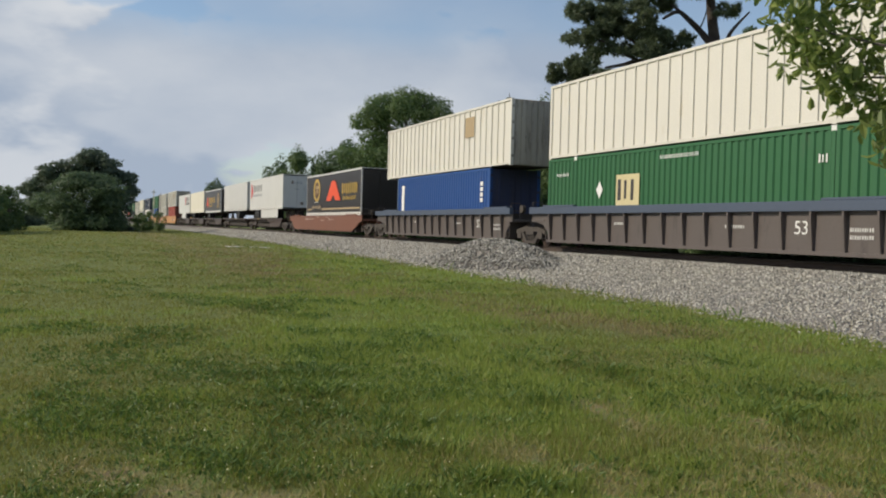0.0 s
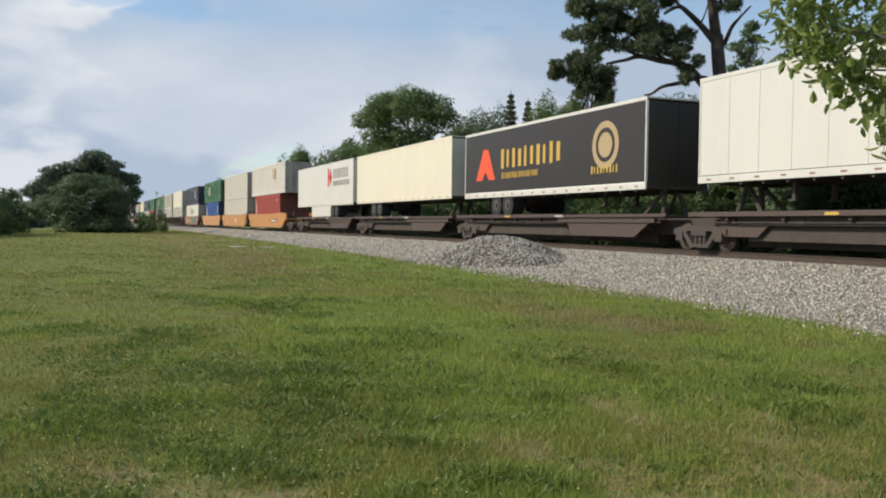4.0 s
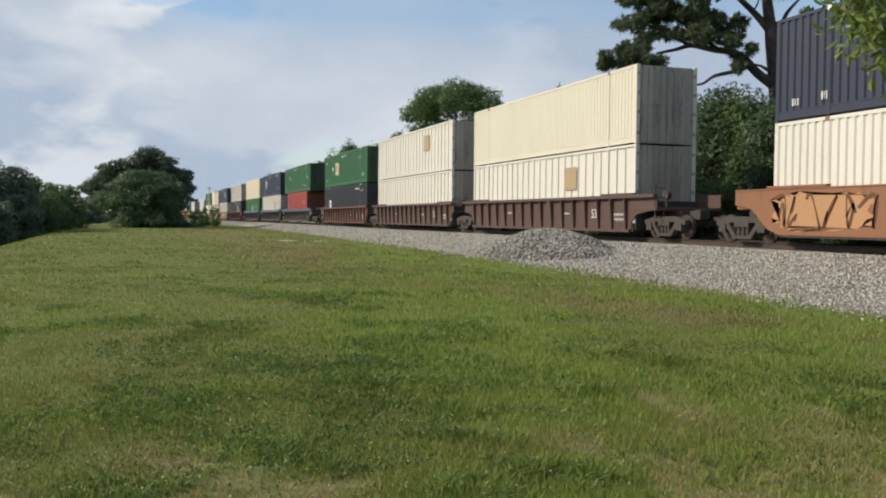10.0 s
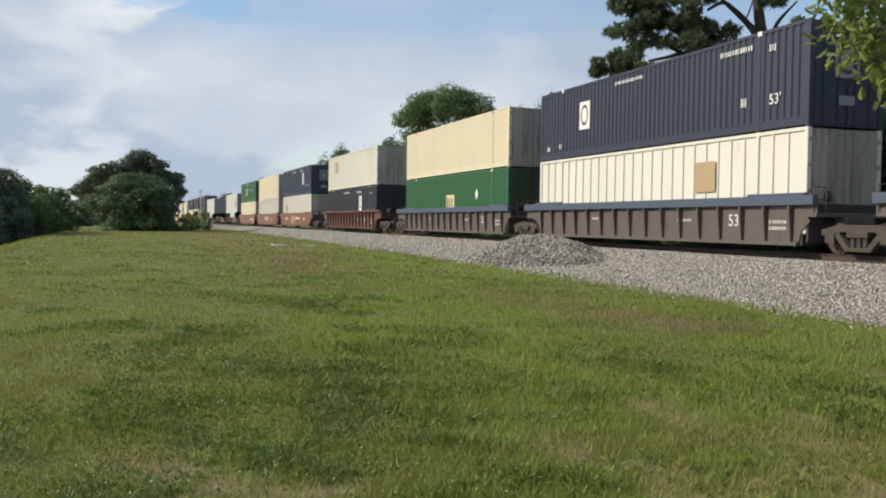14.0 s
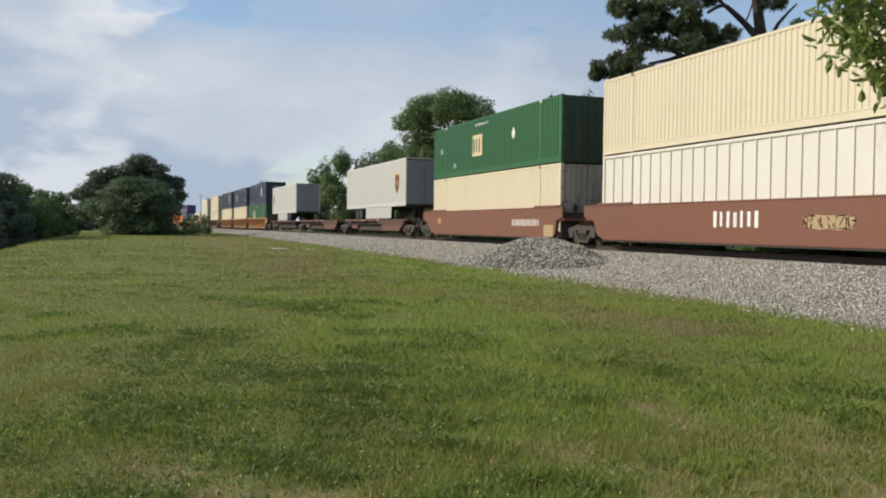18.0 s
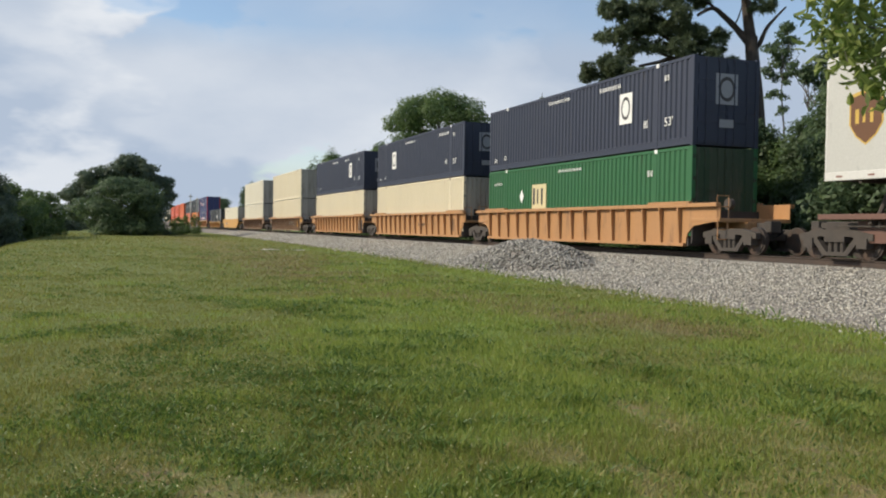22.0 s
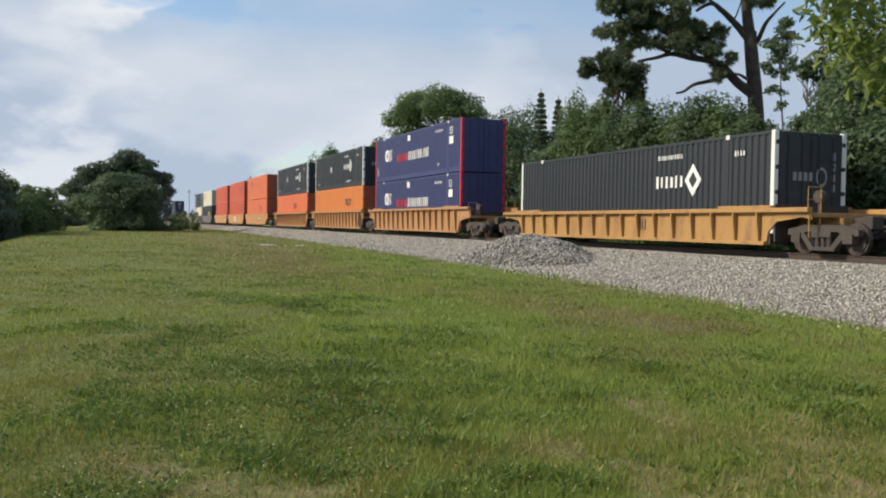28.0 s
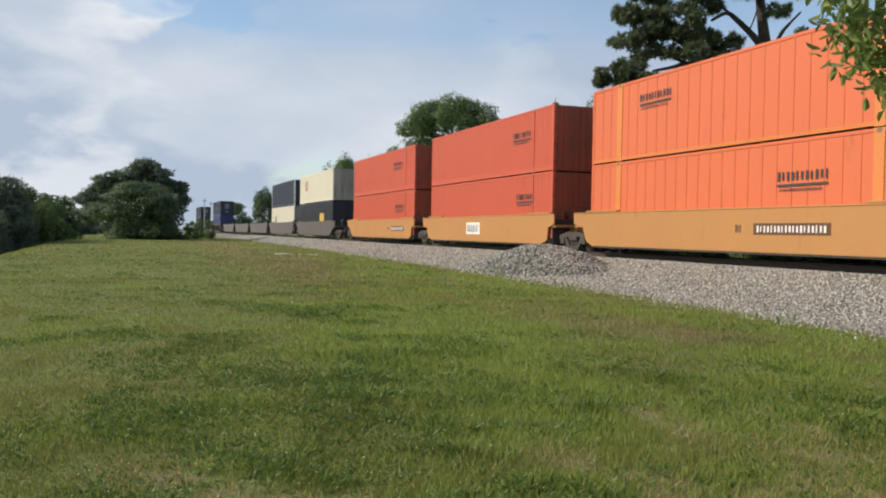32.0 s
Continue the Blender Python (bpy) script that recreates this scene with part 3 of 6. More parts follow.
# loose stones on the bank and a heap of them
ROCK = np.array(((1, 0, 0), (-1, 0, 0), (0, 1, 0), (0, -1, 0), (0, 0, 1), (0, 0, -1)), dtype=float)
ROCK_FACES = np.array(((0, 2, 4), (2, 1, 4), (1, 3, 4), (3, 0, 4), (2, 0, 5), (1, 2, 5), (3, 1, 5), (0, 3, 5)))


def stones(name, places, sizes, seed, mat="stone"):
    rng = np.random.default_rng(seed)
    n = len(places)
    v = np.repeat(ROCK[None], n, 0) * rng.uniform(0.55, 1.25, (n, 6, 1)) + rng.uniform(-0.28, 0.28, (n, 6, 3))
    a, b = rng.uniform(0, math.tau, n), rng.uniform(-0.7, 0.7, n)
    c, s = np.cos(a), np.sin(a)
    x, y = v[..., 0] * c[:, None] - v[..., 1] * s[:, None], v[..., 0] * s[:, None] + v[..., 1] * c[:, None]
    z = v[..., 2] * 0.8
    c, s = np.cos(b), np.sin(b)
    x, z = x * c[:, None] - z * s[:, None], x * s[:, None] + z * c[:, None]
    p = np.stack((x, y, z), -1) * sizes[:, None, None] + places[:, None]
    f = (ROCK_FACES[None] + 6 * np.arange(n)[:, None, None]).reshape(-1, 3)
    me = bpy.data.meshes.new(name)
    me.vertices.add(n * 6)
    me.vertices.foreach_set("co", p.astype(np.float32).ravel())
    me.loops.add(len(f) * 3)
    me.loops.foreach_set("vertex_index", f.astype(np.int32).ravel())
    me.polygons.add(len(f))
    me.polygons.foreach_set("loop_start", np.arange(0, len(f) * 3, 3, dtype=np.int32))
    me.polygons.foreach_set("loop_total", np.full(len(f), 3, dtype=np.int32))
    me.materials.append(MAT[mat])
    me.update(calc_edges=True)
    return me


rng = np.random.default_rng(5)
places, sizes = [], []
for y0, y1, per, size in ((5, 24, 590, 0.031), (24, 40, 400, 0.038), (40, 70, 170, 0.052), (70, 130, 60, 0.075)):
    n = int((y1 - y0) * 5.2 * per * 0.52)
    for y, k, r in zip(rng.uniform(y0, y1, n), rng.uniform(-0.13, 1.04, n), rng.uniform(0.6, 1.4, n)):
        t = toe(y)
        if k < 0.03 and rng.random() > 0.32 + 2.2 * min(k, 0.0):
            continue
        x = t + (17.1 - t) * k
        places.append((x, y, (bed_z(x, y) if k > 0.02 else ground_z(x, y)) + size * 0.25))
        sizes.append(size * r)
loose = new("ballast_stones", stones("ballast_stones", np.array(places), np.array(sizes), 6))
tagged(loose, "pale grey angular crushed stones lying on the bank", "stones", kind="stuff")

PILE = (14.1, 29.2)


def pile_z(x, y):
    dx, dy = (x - PILE[0]) / 1.75, (y - PILE[1]) / (4.4 if y > PILE[1] else 4.3)
    r = math.sqrt(dx * dx + dy * dy) * (1 + 0.16 * noise.noise((x * 0.7, y * 0.7, 1)))
    base = bed_z(x, y)
    return base + max(0.0, 1.0 - r ** 1.7) * 0.84 + 0.05 * noise.noise((x * 2, y * 2, 5))


verts, faces = [], []
for j in range(45):
    for i in range(29):
        x, y = PILE[0] - 2.1 + i * 0.15, PILE[1] - 5.3 + j * 0.24
        e = max(abs(i - 14) / 14, abs(j - 22) / 22)
        verts.append((x, y, pile_z(x, y) - (0.06 if e < 0.98 else 0.4)))
for j in range(44):
    for i in range(28):
        q = j * 29 + i
        faces.append((q, q + 1, q + 30, q + 29))
heap = new("gravel_pile")
heap.location = (PILE[0], PILE[1], bed_z(*PILE))
tagged(heap, "low heap of dark grey crushed stone beside the track", "gravel pile")
core = new("mound", mesh_from("mound", [(x - PILE[0], y - PILE[1], z - heap.location.z) for x, y, z in verts], faces, "ballast", True))
core.parent = heap
n = 9000
px, py = rng.uniform(-2.0, 2.0, n), rng.uniform(-5.0, 5.2, n)
pl = np.array([(x, y, pile_z(PILE[0] + x, PILE[1] + y) - heap.location.z - 0.01) for x, y in zip(px, py)])
top = new("gravel", stones("gravel", pl, rng.uniform(0.03, 0.07, n), 8, "heapstone"))
top.parent = heap
tagged(top, kind="stuff")

# rails and ties
RAIL_PROFILE = [(-0.076, -0.186), (0.076, -0.186), (0.076, -0.172), (0.012, -0.150), (0.012, -0.045), (0.037, -0.030), (0.037, -0.004), (0.030, 0.0), (-0.030, 0.0), (-0.037, -0.004), (-0.037, -0.030), (-0.012, -0.045), (-0.012, -0.150), (-0.076, -0.172)]
for s in (-1, 1):
    r = new("rail")
    r.location = (18.52 + s * 0.755, 0, RAIL_Z)
    tagged(r, "rusty steel rail with a bright worn head", "rail", "rails", "structure")
    part("rail_body", prism(RAIL_PROFILE, "y", -900, 1000), "rail", r)
    part("rail_head", boxes((-0.032, 0.032, -900, 1000, 0.0, 0.003)), "railtop", r)
ties = new("ties")
ties.location = (18.52, 0, RAIL_Z - 0.19)
tagged(ties, "weathered timber railway ties set in the ballast", "railway ties", kind="structure")
for k in range(120):
    t = part("tie", mesh_of(("tie",), lambda: boxes((-1.3, 1.3, -0.115, 0.115, -0.16, 0.015), bevel=0.012)), "tie", ties)
    t.location.y = 6 + k * 0.53

# two flat pale slabs in the grass
for x, y, wx, wy, a in ((8.3, 50.2, 0.8, 0.9, 12), (9.5, 49.0, 1.1, 0.7, -8)):
    me = boxes((-wx / 2, wx / 2, -wy / 2, wy / 2, -0.06, 0.045), bevel=0.02)
    data = bpy.data.meshes.new("slab")
    me.to_mesh(data)
    me.free()
    data.materials.append(MAT["slab"])
    sl = new("slab", data)
    sl.matrix_world = pose(x, y, ground_z(x, y), 0, 0, a)
    tagged(sl, "flat pale concrete slab lying in the grass", "slab", "slabs in the grass")
# ---- the train ----
TRACK_X, RAIL_Z = 18.52, 0.95
HALF = 1.295                                   # half the width of a container
MOVING = []                                    # (thing, place along the track at the start, height of its base)


def thing(name, label, category, group, along, height):
    ob = new(name)
    ob.empty_display_size = 0.5
    tagged(ob, label, category, group)
    ob.location = (TRACK_X, along, height)
    MOVING.append((ob, along, height))
    return ob


def folded(length, z0, z1, x, pitch, depth):
    """A folded steel wall along y with thickness, its outer ridges at x."""
    bm = bmesh.new()
    inward = 1 if x < 0 else -1
    n = max(1, round(length / pitch))
    step = length / n
    line = []
    for i in range(n):
        y = -length / 2 + i * step
        line += [(y, 0), (y + step * 0.42, 0), (y + step * 0.54, 1), (y + step * 0.86, 1)]
    line.append((length / 2, 0))
    lo = [bm.verts.new((x + inward * d * depth, y, z0)) for y, d in line]
    hi = [bm.verts.new((x + inward * d * depth, y, z1)) for y, d in line]
    for i in range(len(line) - 1):
        q = (lo[i + 1], lo[i], hi[i], hi[i + 1])
        bm.faces.new(q if inward > 0 else q[::-1])
    a, b = bm.verts.new((x + inward * 0.06, -length / 2, z0)), bm.verts.new((x + inward * 0.06, -length / 2, z1))
    c, d = bm.verts.new((x + inward * 0.06, length / 2, z0)), bm.verts.new((x + inward * 0.06, length / 2, z1))
    bm.faces.new((a, c, d, b) if inward > 0 else (b, d, c, a))
    return bm


def ribbed(length, z0, z1, x, pitch, rise=0.045):
    """A plate wall with upright posts, bent from one sheet."""
    bm = bmesh.new()
    inward = 1 if x < 0 else -1
    n = round(length / pitch)
    line = [(-length / 2, 1)]
    for i in range(1, n):
        y = -length / 2 + i * length / n
        line += [(y - 0.030, 1), (y - 0.024, 0), (y + 0.024, 0), (y + 0.030, 1)]
    line.append((length / 2, 1))
    rows = [[bm.verts.new((x + inward * (d * rise + deep), y, z)) for y, d in line] for z, deep in ((z0, 0.05), (z0, 0.0), (z1, 0.0), (z1, 0.05))]
    for lo, hi in zip(rows, rows[1:]):
        for i in range(len(line) - 1):
            q = (lo[i + 1], lo[i], hi[i], hi[i + 1])
            bm.faces.new(q if inward > 0 else q[::-1])
    return bm


def disc(y, z, r, x0, x1, sides=20):
    pts = [(y + math.cos(k * math.tau / sides) * r, z + math.sin(k * math.tau / sides) * r) for k in range(sides)]
    return prism(pts, "x", x0, x1)


def marks(parent, items, length, height, name="marking"):
    """Painted marks on the side that faces the meadow. Items: kind, distance from the far end, height, width, tall, material."""
    for layer, (kind, far, z, w, h, mat) in enumerate(items):
        X = -HALF - 0.006 - 0.0022 * layer        # later marks lie over earlier ones
        y = length / 2 - far
        if kind == "text":
            ob = part(name, lettering(w, h), mat, parent)
            ob.location = (X, y, z)
            continue
        if kind == "bars":                     # a row of letter-sized bars
            n = max(3, round(w / (h * (0.72 if h < 0.3 else 0.62))))
            share = (0.52, 0.34, 0.45) if h < 0.3 else (0.50, 0.36, 0.44)
            bits = [(X, X + 0.002, y - i * w / n - w / n * share[i % 3], y - i * w / n, z + (0.0, 0.06, 0.0, 0.03)[i % 4] * h, z + h * (1.0, 0.94, 0.97, 0.90)[i % 4]) for i in range(n)]
            if h >= 0.5:                       # large enough to be told apart
                for bit in bits:
                    part(name, boxes(bit), mat, parent)
                continue
            bm = boxes(*bits)
        elif kind == "lines":                  # thin level stripes
            bm = boxes(*[(X, X + 0.004, y - w * (0.72, 1.0, 0.88, 1.0, 0.8)[i % 5], y, z + i * h / 9, z + i * h / 9 + 0.035) for i in range(9)])
        elif kind == "column":                 # the same, upright
            n = max(2, round(h / w))
            bm = boxes(*[(X, X + 0.004, y - w, y, z - (i + 0.75) * h / n, z - i * h / n) for i in range(n)])
        elif kind == "diamond":
            bm = prism([(y, z - h / 2), (y + w / 2, z), (y, z + h / 2), (y - w / 2, z)], "x", X, X + 0.004)
        elif kind == "ring":
            bm = bmesh.new()
            n = 24
            for k in range(n):
                a, b = k * math.tau / n, (k + 1) * math.tau / n
                vs = [bm.verts.new((X, y + math.cos(t) * w * r, z + math.sin(t) * h * r)) for t, r in ((a, 0.5), (b, 0.5), (b, 0.36), (a, 0.36))]
                bm.faces.new(vs)
        elif kind == "disc":
            bm = disc(y, z, w / 2, X, X + 0.004)
        elif kind == "triangle":
            bm = prism([(y + w * 0.5, z), (y + w * 0.12, z + h), (y - w * 0.12, z + h), (y - w * 0.5, z), (y - w * 0.18, z),
                        (y, z + h * 0.28), (y + w * 0.18, z)], "x", X, X + 0.004)
        elif kind == "shield":
            pts = [(y + w / 2, z + h * 0.42), (y, z + h * 0.5), (y - w / 2, z + h * 0.42), (y - w / 2, z - h * 0.12),
                   (y - w * 0.3, z - h * 0.34), (y, z - h * 0.5), (y + w * 0.3, z - h * 0.34), (y + w / 2, z - h * 0.12)]
            bm = prism(pts, "x", X, X + 0.004)
        elif kind == "scrawl":                 # fat looping spray-paint letters with dark outlines
            rnd = random.Random(int(far * 100 + w * 10))
            back, bm = bmesh.new(), bmesh.new()
            n = 64                             # a ragged cloud of colour under the strokes
            edge = [rnd.uniform(0.78, 1.08) for k in range(n)]
            back.faces.new([back.verts.new((X, y - w / 2 + math.copysign(abs(math.cos(k * math.tau / n)) ** 0.55, math.cos(k * math.tau / n)) * w / 2 * edge[k],
                                            z + h / 2 + math.copysign(abs(math.sin(k * math.tau / n)) ** 0.55, math.sin(k * math.tau / n)) * h / 2 * edge[k])) for k in range(n)])
            bmesh.ops.triangulate(back, faces=back.faces[:])
            cells = max(3, round(w / (h * 0.62)))
            for i in range(cells):
                y1 = y - (i + 0.5) * w / cells
                pts = [(y1 + rnd.uniform(-0.5, 0.5) * w / cells, z + h * (0.12 + 0.76 * (k % 2 if k % 3 else rnd.random()))) for k in range(5)]
                ribbon(bm, pts, 0.055 * h, X - 0.0012 - 0.0004 * (i % 3), rnd)
            part(name, back, mat, parent)
            mat = {"markteal": "markdeepteal", "markpeach": "markbrown", "markgrey": "markwarmgrey"}.get(mat, "markbrown")
        else:
            bm = boxes((X, X + 0.004, y - w, y, z, z + h))
        ob = part(name, bm, mat, parent)
        if kind in ("bars", "lines", "column", "scrawl"):
            tagged(ob, kind="stuff")


def ribbon(bm, pts, t, x, rnd):
    """A thick smooth stroke through the points, in the plane of a side wall."""
    line = []
    for i in range(len(pts) - 1):
        p0, p1, p2, p3 = (pts[min(max(k, 0), len(pts) - 1)] for k in (i - 1, i, i + 1, i + 2))
        for q in range(5):
            u = q / 5
            line.append(tuple(0.5 * (2 * p1[d] + (p2[d] - p0[d]) * u + (2 * p0[d] - 5 * p1[d] + 4 * p2[d] - p3[d]) * u * u + (3 * p1[d] - p0[d] - 3 * p2[d] + p3[d]) * u ** 3) for d in (0, 1)))
    old = None
    for i in range(len(line) - 1):
        a, b = Vector(line[i]), Vector(line[i + 1])
        d = b - a
        if d.length < 1e-5:
            continue
        n = Vector((-d.y, d.x)).normalized() * t * (0.7 + 0.3 * math.sin(i * 0.7))
        pair = [bm.verts.new((x, (a + n).x, (a + n).y)), bm.verts.new((x, (a - n).x, (a - n).y))]
        if old:
            bm.faces.new((old[0], old[1], pair[1], pair[0]))
        old = pair


def container(label, paint_name, style, along, level, length=16.154, height=2.895, posts="same", end="same", items=(), group="shipping containers on the train"):
    """A box container: walls, rails, corner posts, doors with lock rods at its near end, a roof and a floor."""
    c = thing("shipping_container", label, "container", group, along, RAIL_Z + level)
    m = paint_name
    L, H = length, height
    pm = m if posts == "same" else posts
    em = m if end == "same" else end
    long = L > 13
    for s in (-1, 1):
        x = s * (HALF - 0.008)
        inner = L - 0.30
        if style in ("rib", "seam"):
            w = mesh_of(("side_wall", style, L, H, s), lambda: ribbed(inner, 0.16, H - 0.10, x, 0.61, 0.045 if style == "rib" else 0.014))
        else:
            pitch, depth = (0.28, 0.045) if style == "corr" else (0.23, 0.028)
            w = mesh_of(("side_wall", style, L, H, s), lambda: folded(inner, 0.16, H - 0.10, x, pitch, depth))
        part("side_wall", w, m, c)
        part("top_rail", mesh_of(("top_rail", L, H, s), lambda: boxes((*sorted((s * HALF, s * (HALF - 0.07))), -L / 2 + 0.15, L / 2 - 0.15, H - 0.10, H), bevel=0.008)), m, c)
        deep = 0.30 if long and style not in ("rib", "seam") else 0.16
        part("bottom_rail", mesh_of(("bottom_rail", L, s, deep), lambda: boxes((*sorted((s * (HALF - 0.012), s * (HALF - 0.09))), -L / 2 + 0.15, L / 2 - 0.15, 0.05, deep), (*sorted((s * HALF, s * (HALF - 0.05))), -L / 2 + 0.15, L / 2 - 0.15, 0.05, 0.10),
                                                                                 (*sorted((s * HALF, s * (HALF - 0.05))), -L / 2 + 0.15, L / 2 - 0.15, deep - 0.04, deep), bevel=0.006)), "amber" if style == "seam" else m, c)
        for e in (-1, 1):
            post = part("corner_post", mesh_of(("corner_post", L, H, s, e), lambda: boxes(
                (*sorted((s * HALF, s * (HALF - 0.15))), *sorted((e * L / 2, e * (L / 2 - 0.15))), 0, H),
                bevel=0.012)), pm, c)
            if long:
                lw = 0.17 if style == "seam" else 0.065
                part("lift_post", mesh_of(("lift_post", L, H, s, e, lw), lambda: boxes(
                    (*sorted((s * (HALF + 0.003), s * (HALF - 0.05))), *sorted((e * (L / 2 - 2.015 + lw), e * (L / 2 - 2.015 - lw))), 0.02, H + 0.006), bevel=0.006)), "amber" if style == "seam" else m, c)
                part("corner_casting", mesh_of(("corner_casting", L, H, s, e), lambda: boxes(
                    (*sorted((s * (HALF + 0.005), s * (HALF - 0.12))), *sorted((e * (L / 2 - 1.92), e * (L / 2 - 2.10))), H - 0.13, H + 0.010), bevel=0.01)), "mark" if m in ("navy", "black", "indigo", "green") else "rust_fitting" if style != "rib" else m, c)
    part("roof", mesh_of(("roof", L, H), lambda: folded_roof(L, H)), m, c)
    part("floor", mesh_of(("floor", L), lambda: boxes((-HALF + 0.09, HALF - 0.09, -L / 2 + 0.1, L / 2 - 0.1, 0.05, 0.15))), "under", c)
    part("front_wall", mesh_of(("front_wall", L, H), lambda: boxes((-HALF + 0.15, HALF - 0.15, L / 2 - 0.06, L / 2 - 0.03, 0.02, H - 0.02))), m, c)
    for s in (-1, 1):
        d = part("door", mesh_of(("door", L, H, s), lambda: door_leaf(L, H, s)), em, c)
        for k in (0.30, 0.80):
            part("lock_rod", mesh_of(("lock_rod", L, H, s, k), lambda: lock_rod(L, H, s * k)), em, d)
    marks(c, items, L, H)
    y = -L / 2 + 0.008
    if paint_name == "navy":                   # a white plate, greyed for shade and road film, with a dark ring on the doors
        part("marking", boxes((-0.43, 0.43, y, y + 0.004, 1.36, 2.36)), "markdim", c)
        part("marking", end_ring(0.0, 1.86, 0.64, 0.80, y - 0.003), "markdark", c)
        part("marking", boxes((-0.30, 0.30, y, y + 0.004, 0.62, 0.88)), "markdim", c)
    if paint_name == "black" and posts == "mark":
        part("marking", boxes(*[(-0.62 + i * 0.19, -0.50 + i * 0.19, y, y + 0.004, 1.50, 1.74) for i in range(4)]), "markdim", c)
        part("marking", end_ring(0.40, 1.62, 0.40, 0.56, y), "markdim", c)
        part("marking", boxes(*[(0.78, 0.90, y, y + 0.004, 1.2 + i * 0.3, 1.42 + i * 0.3) for i in range(4)]), "markdim", c)
    return c


def end_ring(x, z, w, h, y, n=24):
    bm = bmesh.new()
    for k in range(n):
        a, b = k * math.tau / n, (k + 1) * math.tau / n
        bm.faces.new([bm.verts.new((x + math.cos(t) * w * q, y, z + math.sin(t) * h * q)) for t, q in ((a, 0.5), (b, 0.5), (b, 0.36), (a, 0.36))])
    return bm


def folded_roof(L, H):
    bm = boxes((-HALF + 0.07, HALF - 0.07, -L / 2 + 0.1, L / 2 - 0.1, H - 0.06, H - 0.03))
    n = int(L / 0.5)
    for i in range(1, n):
        y = -L / 2 + i * L / n
        box(bm, -HALF + 0.15, HALF - 0.15, y - 0.12, y + 0.12, H - 0.03, H - 0.012)
    return bm


def door_leaf(L, H, s):
    y = -L / 2
    bm = boxes((*sorted((s * 0.012, s * (HALF - 0.15))), y + 0.035, y + 0.08, 0.03, H - 0.03))
    for z in (0.10, 0.78, 1.46, 2.14):
        box(bm, *sorted((s * 0.06, s * (HALF - 0.20))), y + 0.015, y + 0.035, z, z + 0.50)
    for z in (0.35, 1.1, 1.8, 2.5):
        box(bm, *sorted((s * (HALF - 0.16), s * (HALF - 0.04))), y - 0.004, y + 0.02, z, z + 0.12)
    return bm


def lock_rod(L, H, x):
    bm = bmesh.new()
    y = -L / 2 - 0.005
    rod(bm, (x, y, 0.06), (x, y, H - 0.06), 0.018, 6)
    for z in (0.10, 0.95, 1.9, H - 0.12):
        box(bm, x - 0.05, x + 0.05, y - 0.01, y + 0.03, z, z + 0.06)
    box(bm, x - 0.02, x + 0.28, y - 0.02, y, 1.12, 1.15)
    return bm


def wheel_mesh(r=0.42, w=0.12):
    bm = bmesh.new()
    rod(bm, (-w / 2, 0, 0), (w / 2, 0, 0), r, 20)
    rod(bm, (-w / 2 - 0.03, 0, 0), (-w / 2, 0, 0), r * 0.86, 20)
    rod(bm, (-w / 2 - 0.10, 0, 0), (-w / 2 - 0.03, 0, 0), 0.13, 12)
    return bm


def side_frame(s):
    """The cast side frame of a truck with its openings for springs and the journal boxes."""
    x0, x1 = sorted((s * 0.93, s * 1.10))
    top = [(-1.22, 0.50), (-1.22, 0.66), (-0.60, 0.78), (0.60, 0.78), (1.22, 0.66), (1.22, 0.50), (0.78, 0.50), (0.52, 0.60), (-0.52, 0.60), (-0.78, 0.50)]
    bm = prism(top, "x", x0, x1)
    more = [prism([(-0.78, 0.50), (-0.62, 0.56), (-0.28, 0.18), (-0.42, 0.12)], "x", x0, x1),
            prism([(0.78, 0.50), (0.62, 0.56), (0.28, 0.18), (0.42, 0.12)], "x", x0, x1)]
    for b in more:
        me = bpy.data.meshes.new("tmp")
        b.to_mesh(me)
        b.free()
        bm.from_mesh(me)
        bpy.data.meshes.remove(me)
    box(bm, x0, x1, -0.44, 0.44, 0.10, 0.20)
    for y in (-0.9, 0.9):
        box(bm, x0 - 0.04, x1 + 0.04, y - 0.16, y + 0.16, 0.30, 0.56)
    for y in (-0.2, 0.0, 0.2):
        rod(bm, ((x0 + x1) / 2, y, 0.20), ((x0 + x1) / 2, y, 0.46), 0.075, 8)
    box(bm, x0 - 0.03, x1 + 0.03, -0.34, 0.34, 0.46, 0.60)
    return bm


def truck(parent, y):
    t = part("truck", mesh_of(("bolster",), lambda: boxes((-1.0, 1.0, -0.22, 0.22, 0.42, 0.62), (-0.2, 0.2, -0.3, 0.3, 0.60, 0.78), bevel=0.02)), "under", parent, "bolster with two wheelsets")
    t.location = (0, y, 0)
    for s in (-1, 1):
        part("side_frame", mesh_of(("side_frame", s), lambda: side_frame(s)), "cast", t)
        for e in (-0.89, 0.89):
            w = part("wheel", mesh_of(("wheel",), wheel_mesh), "steel", t)
            w.location = (s * 0.76, e, 0.42)
            if s > 0:
                w.rotation_euler = (0, 0, math.pi)
    return t


def coupler(parent, y, e):
    bm = boxes((-0.13, 0.13, *sorted((y, y + e * 0.9)), 0.72, 0.98), (-0.20, 0.20, *sorted((y + e * 0.8, y + e * 1.1)), 0.68, 1.02), bevel=0.02)
    part("coupler", bm, "cast", parent)
    bm = bmesh.new()
    for k in range(6):
        a, b = k / 6, (k + 1) / 6
        rod(bm, (0.3, y + e * a * 1.1, 0.75 - 0.25 * math.sin(a * 3.1)), (0.3, y + e * b * 1.1, 0.75 - 0.25 * math.sin(b * 3.1)), 0.025, 6)
    part("air_hose", bm, "tyre", parent)


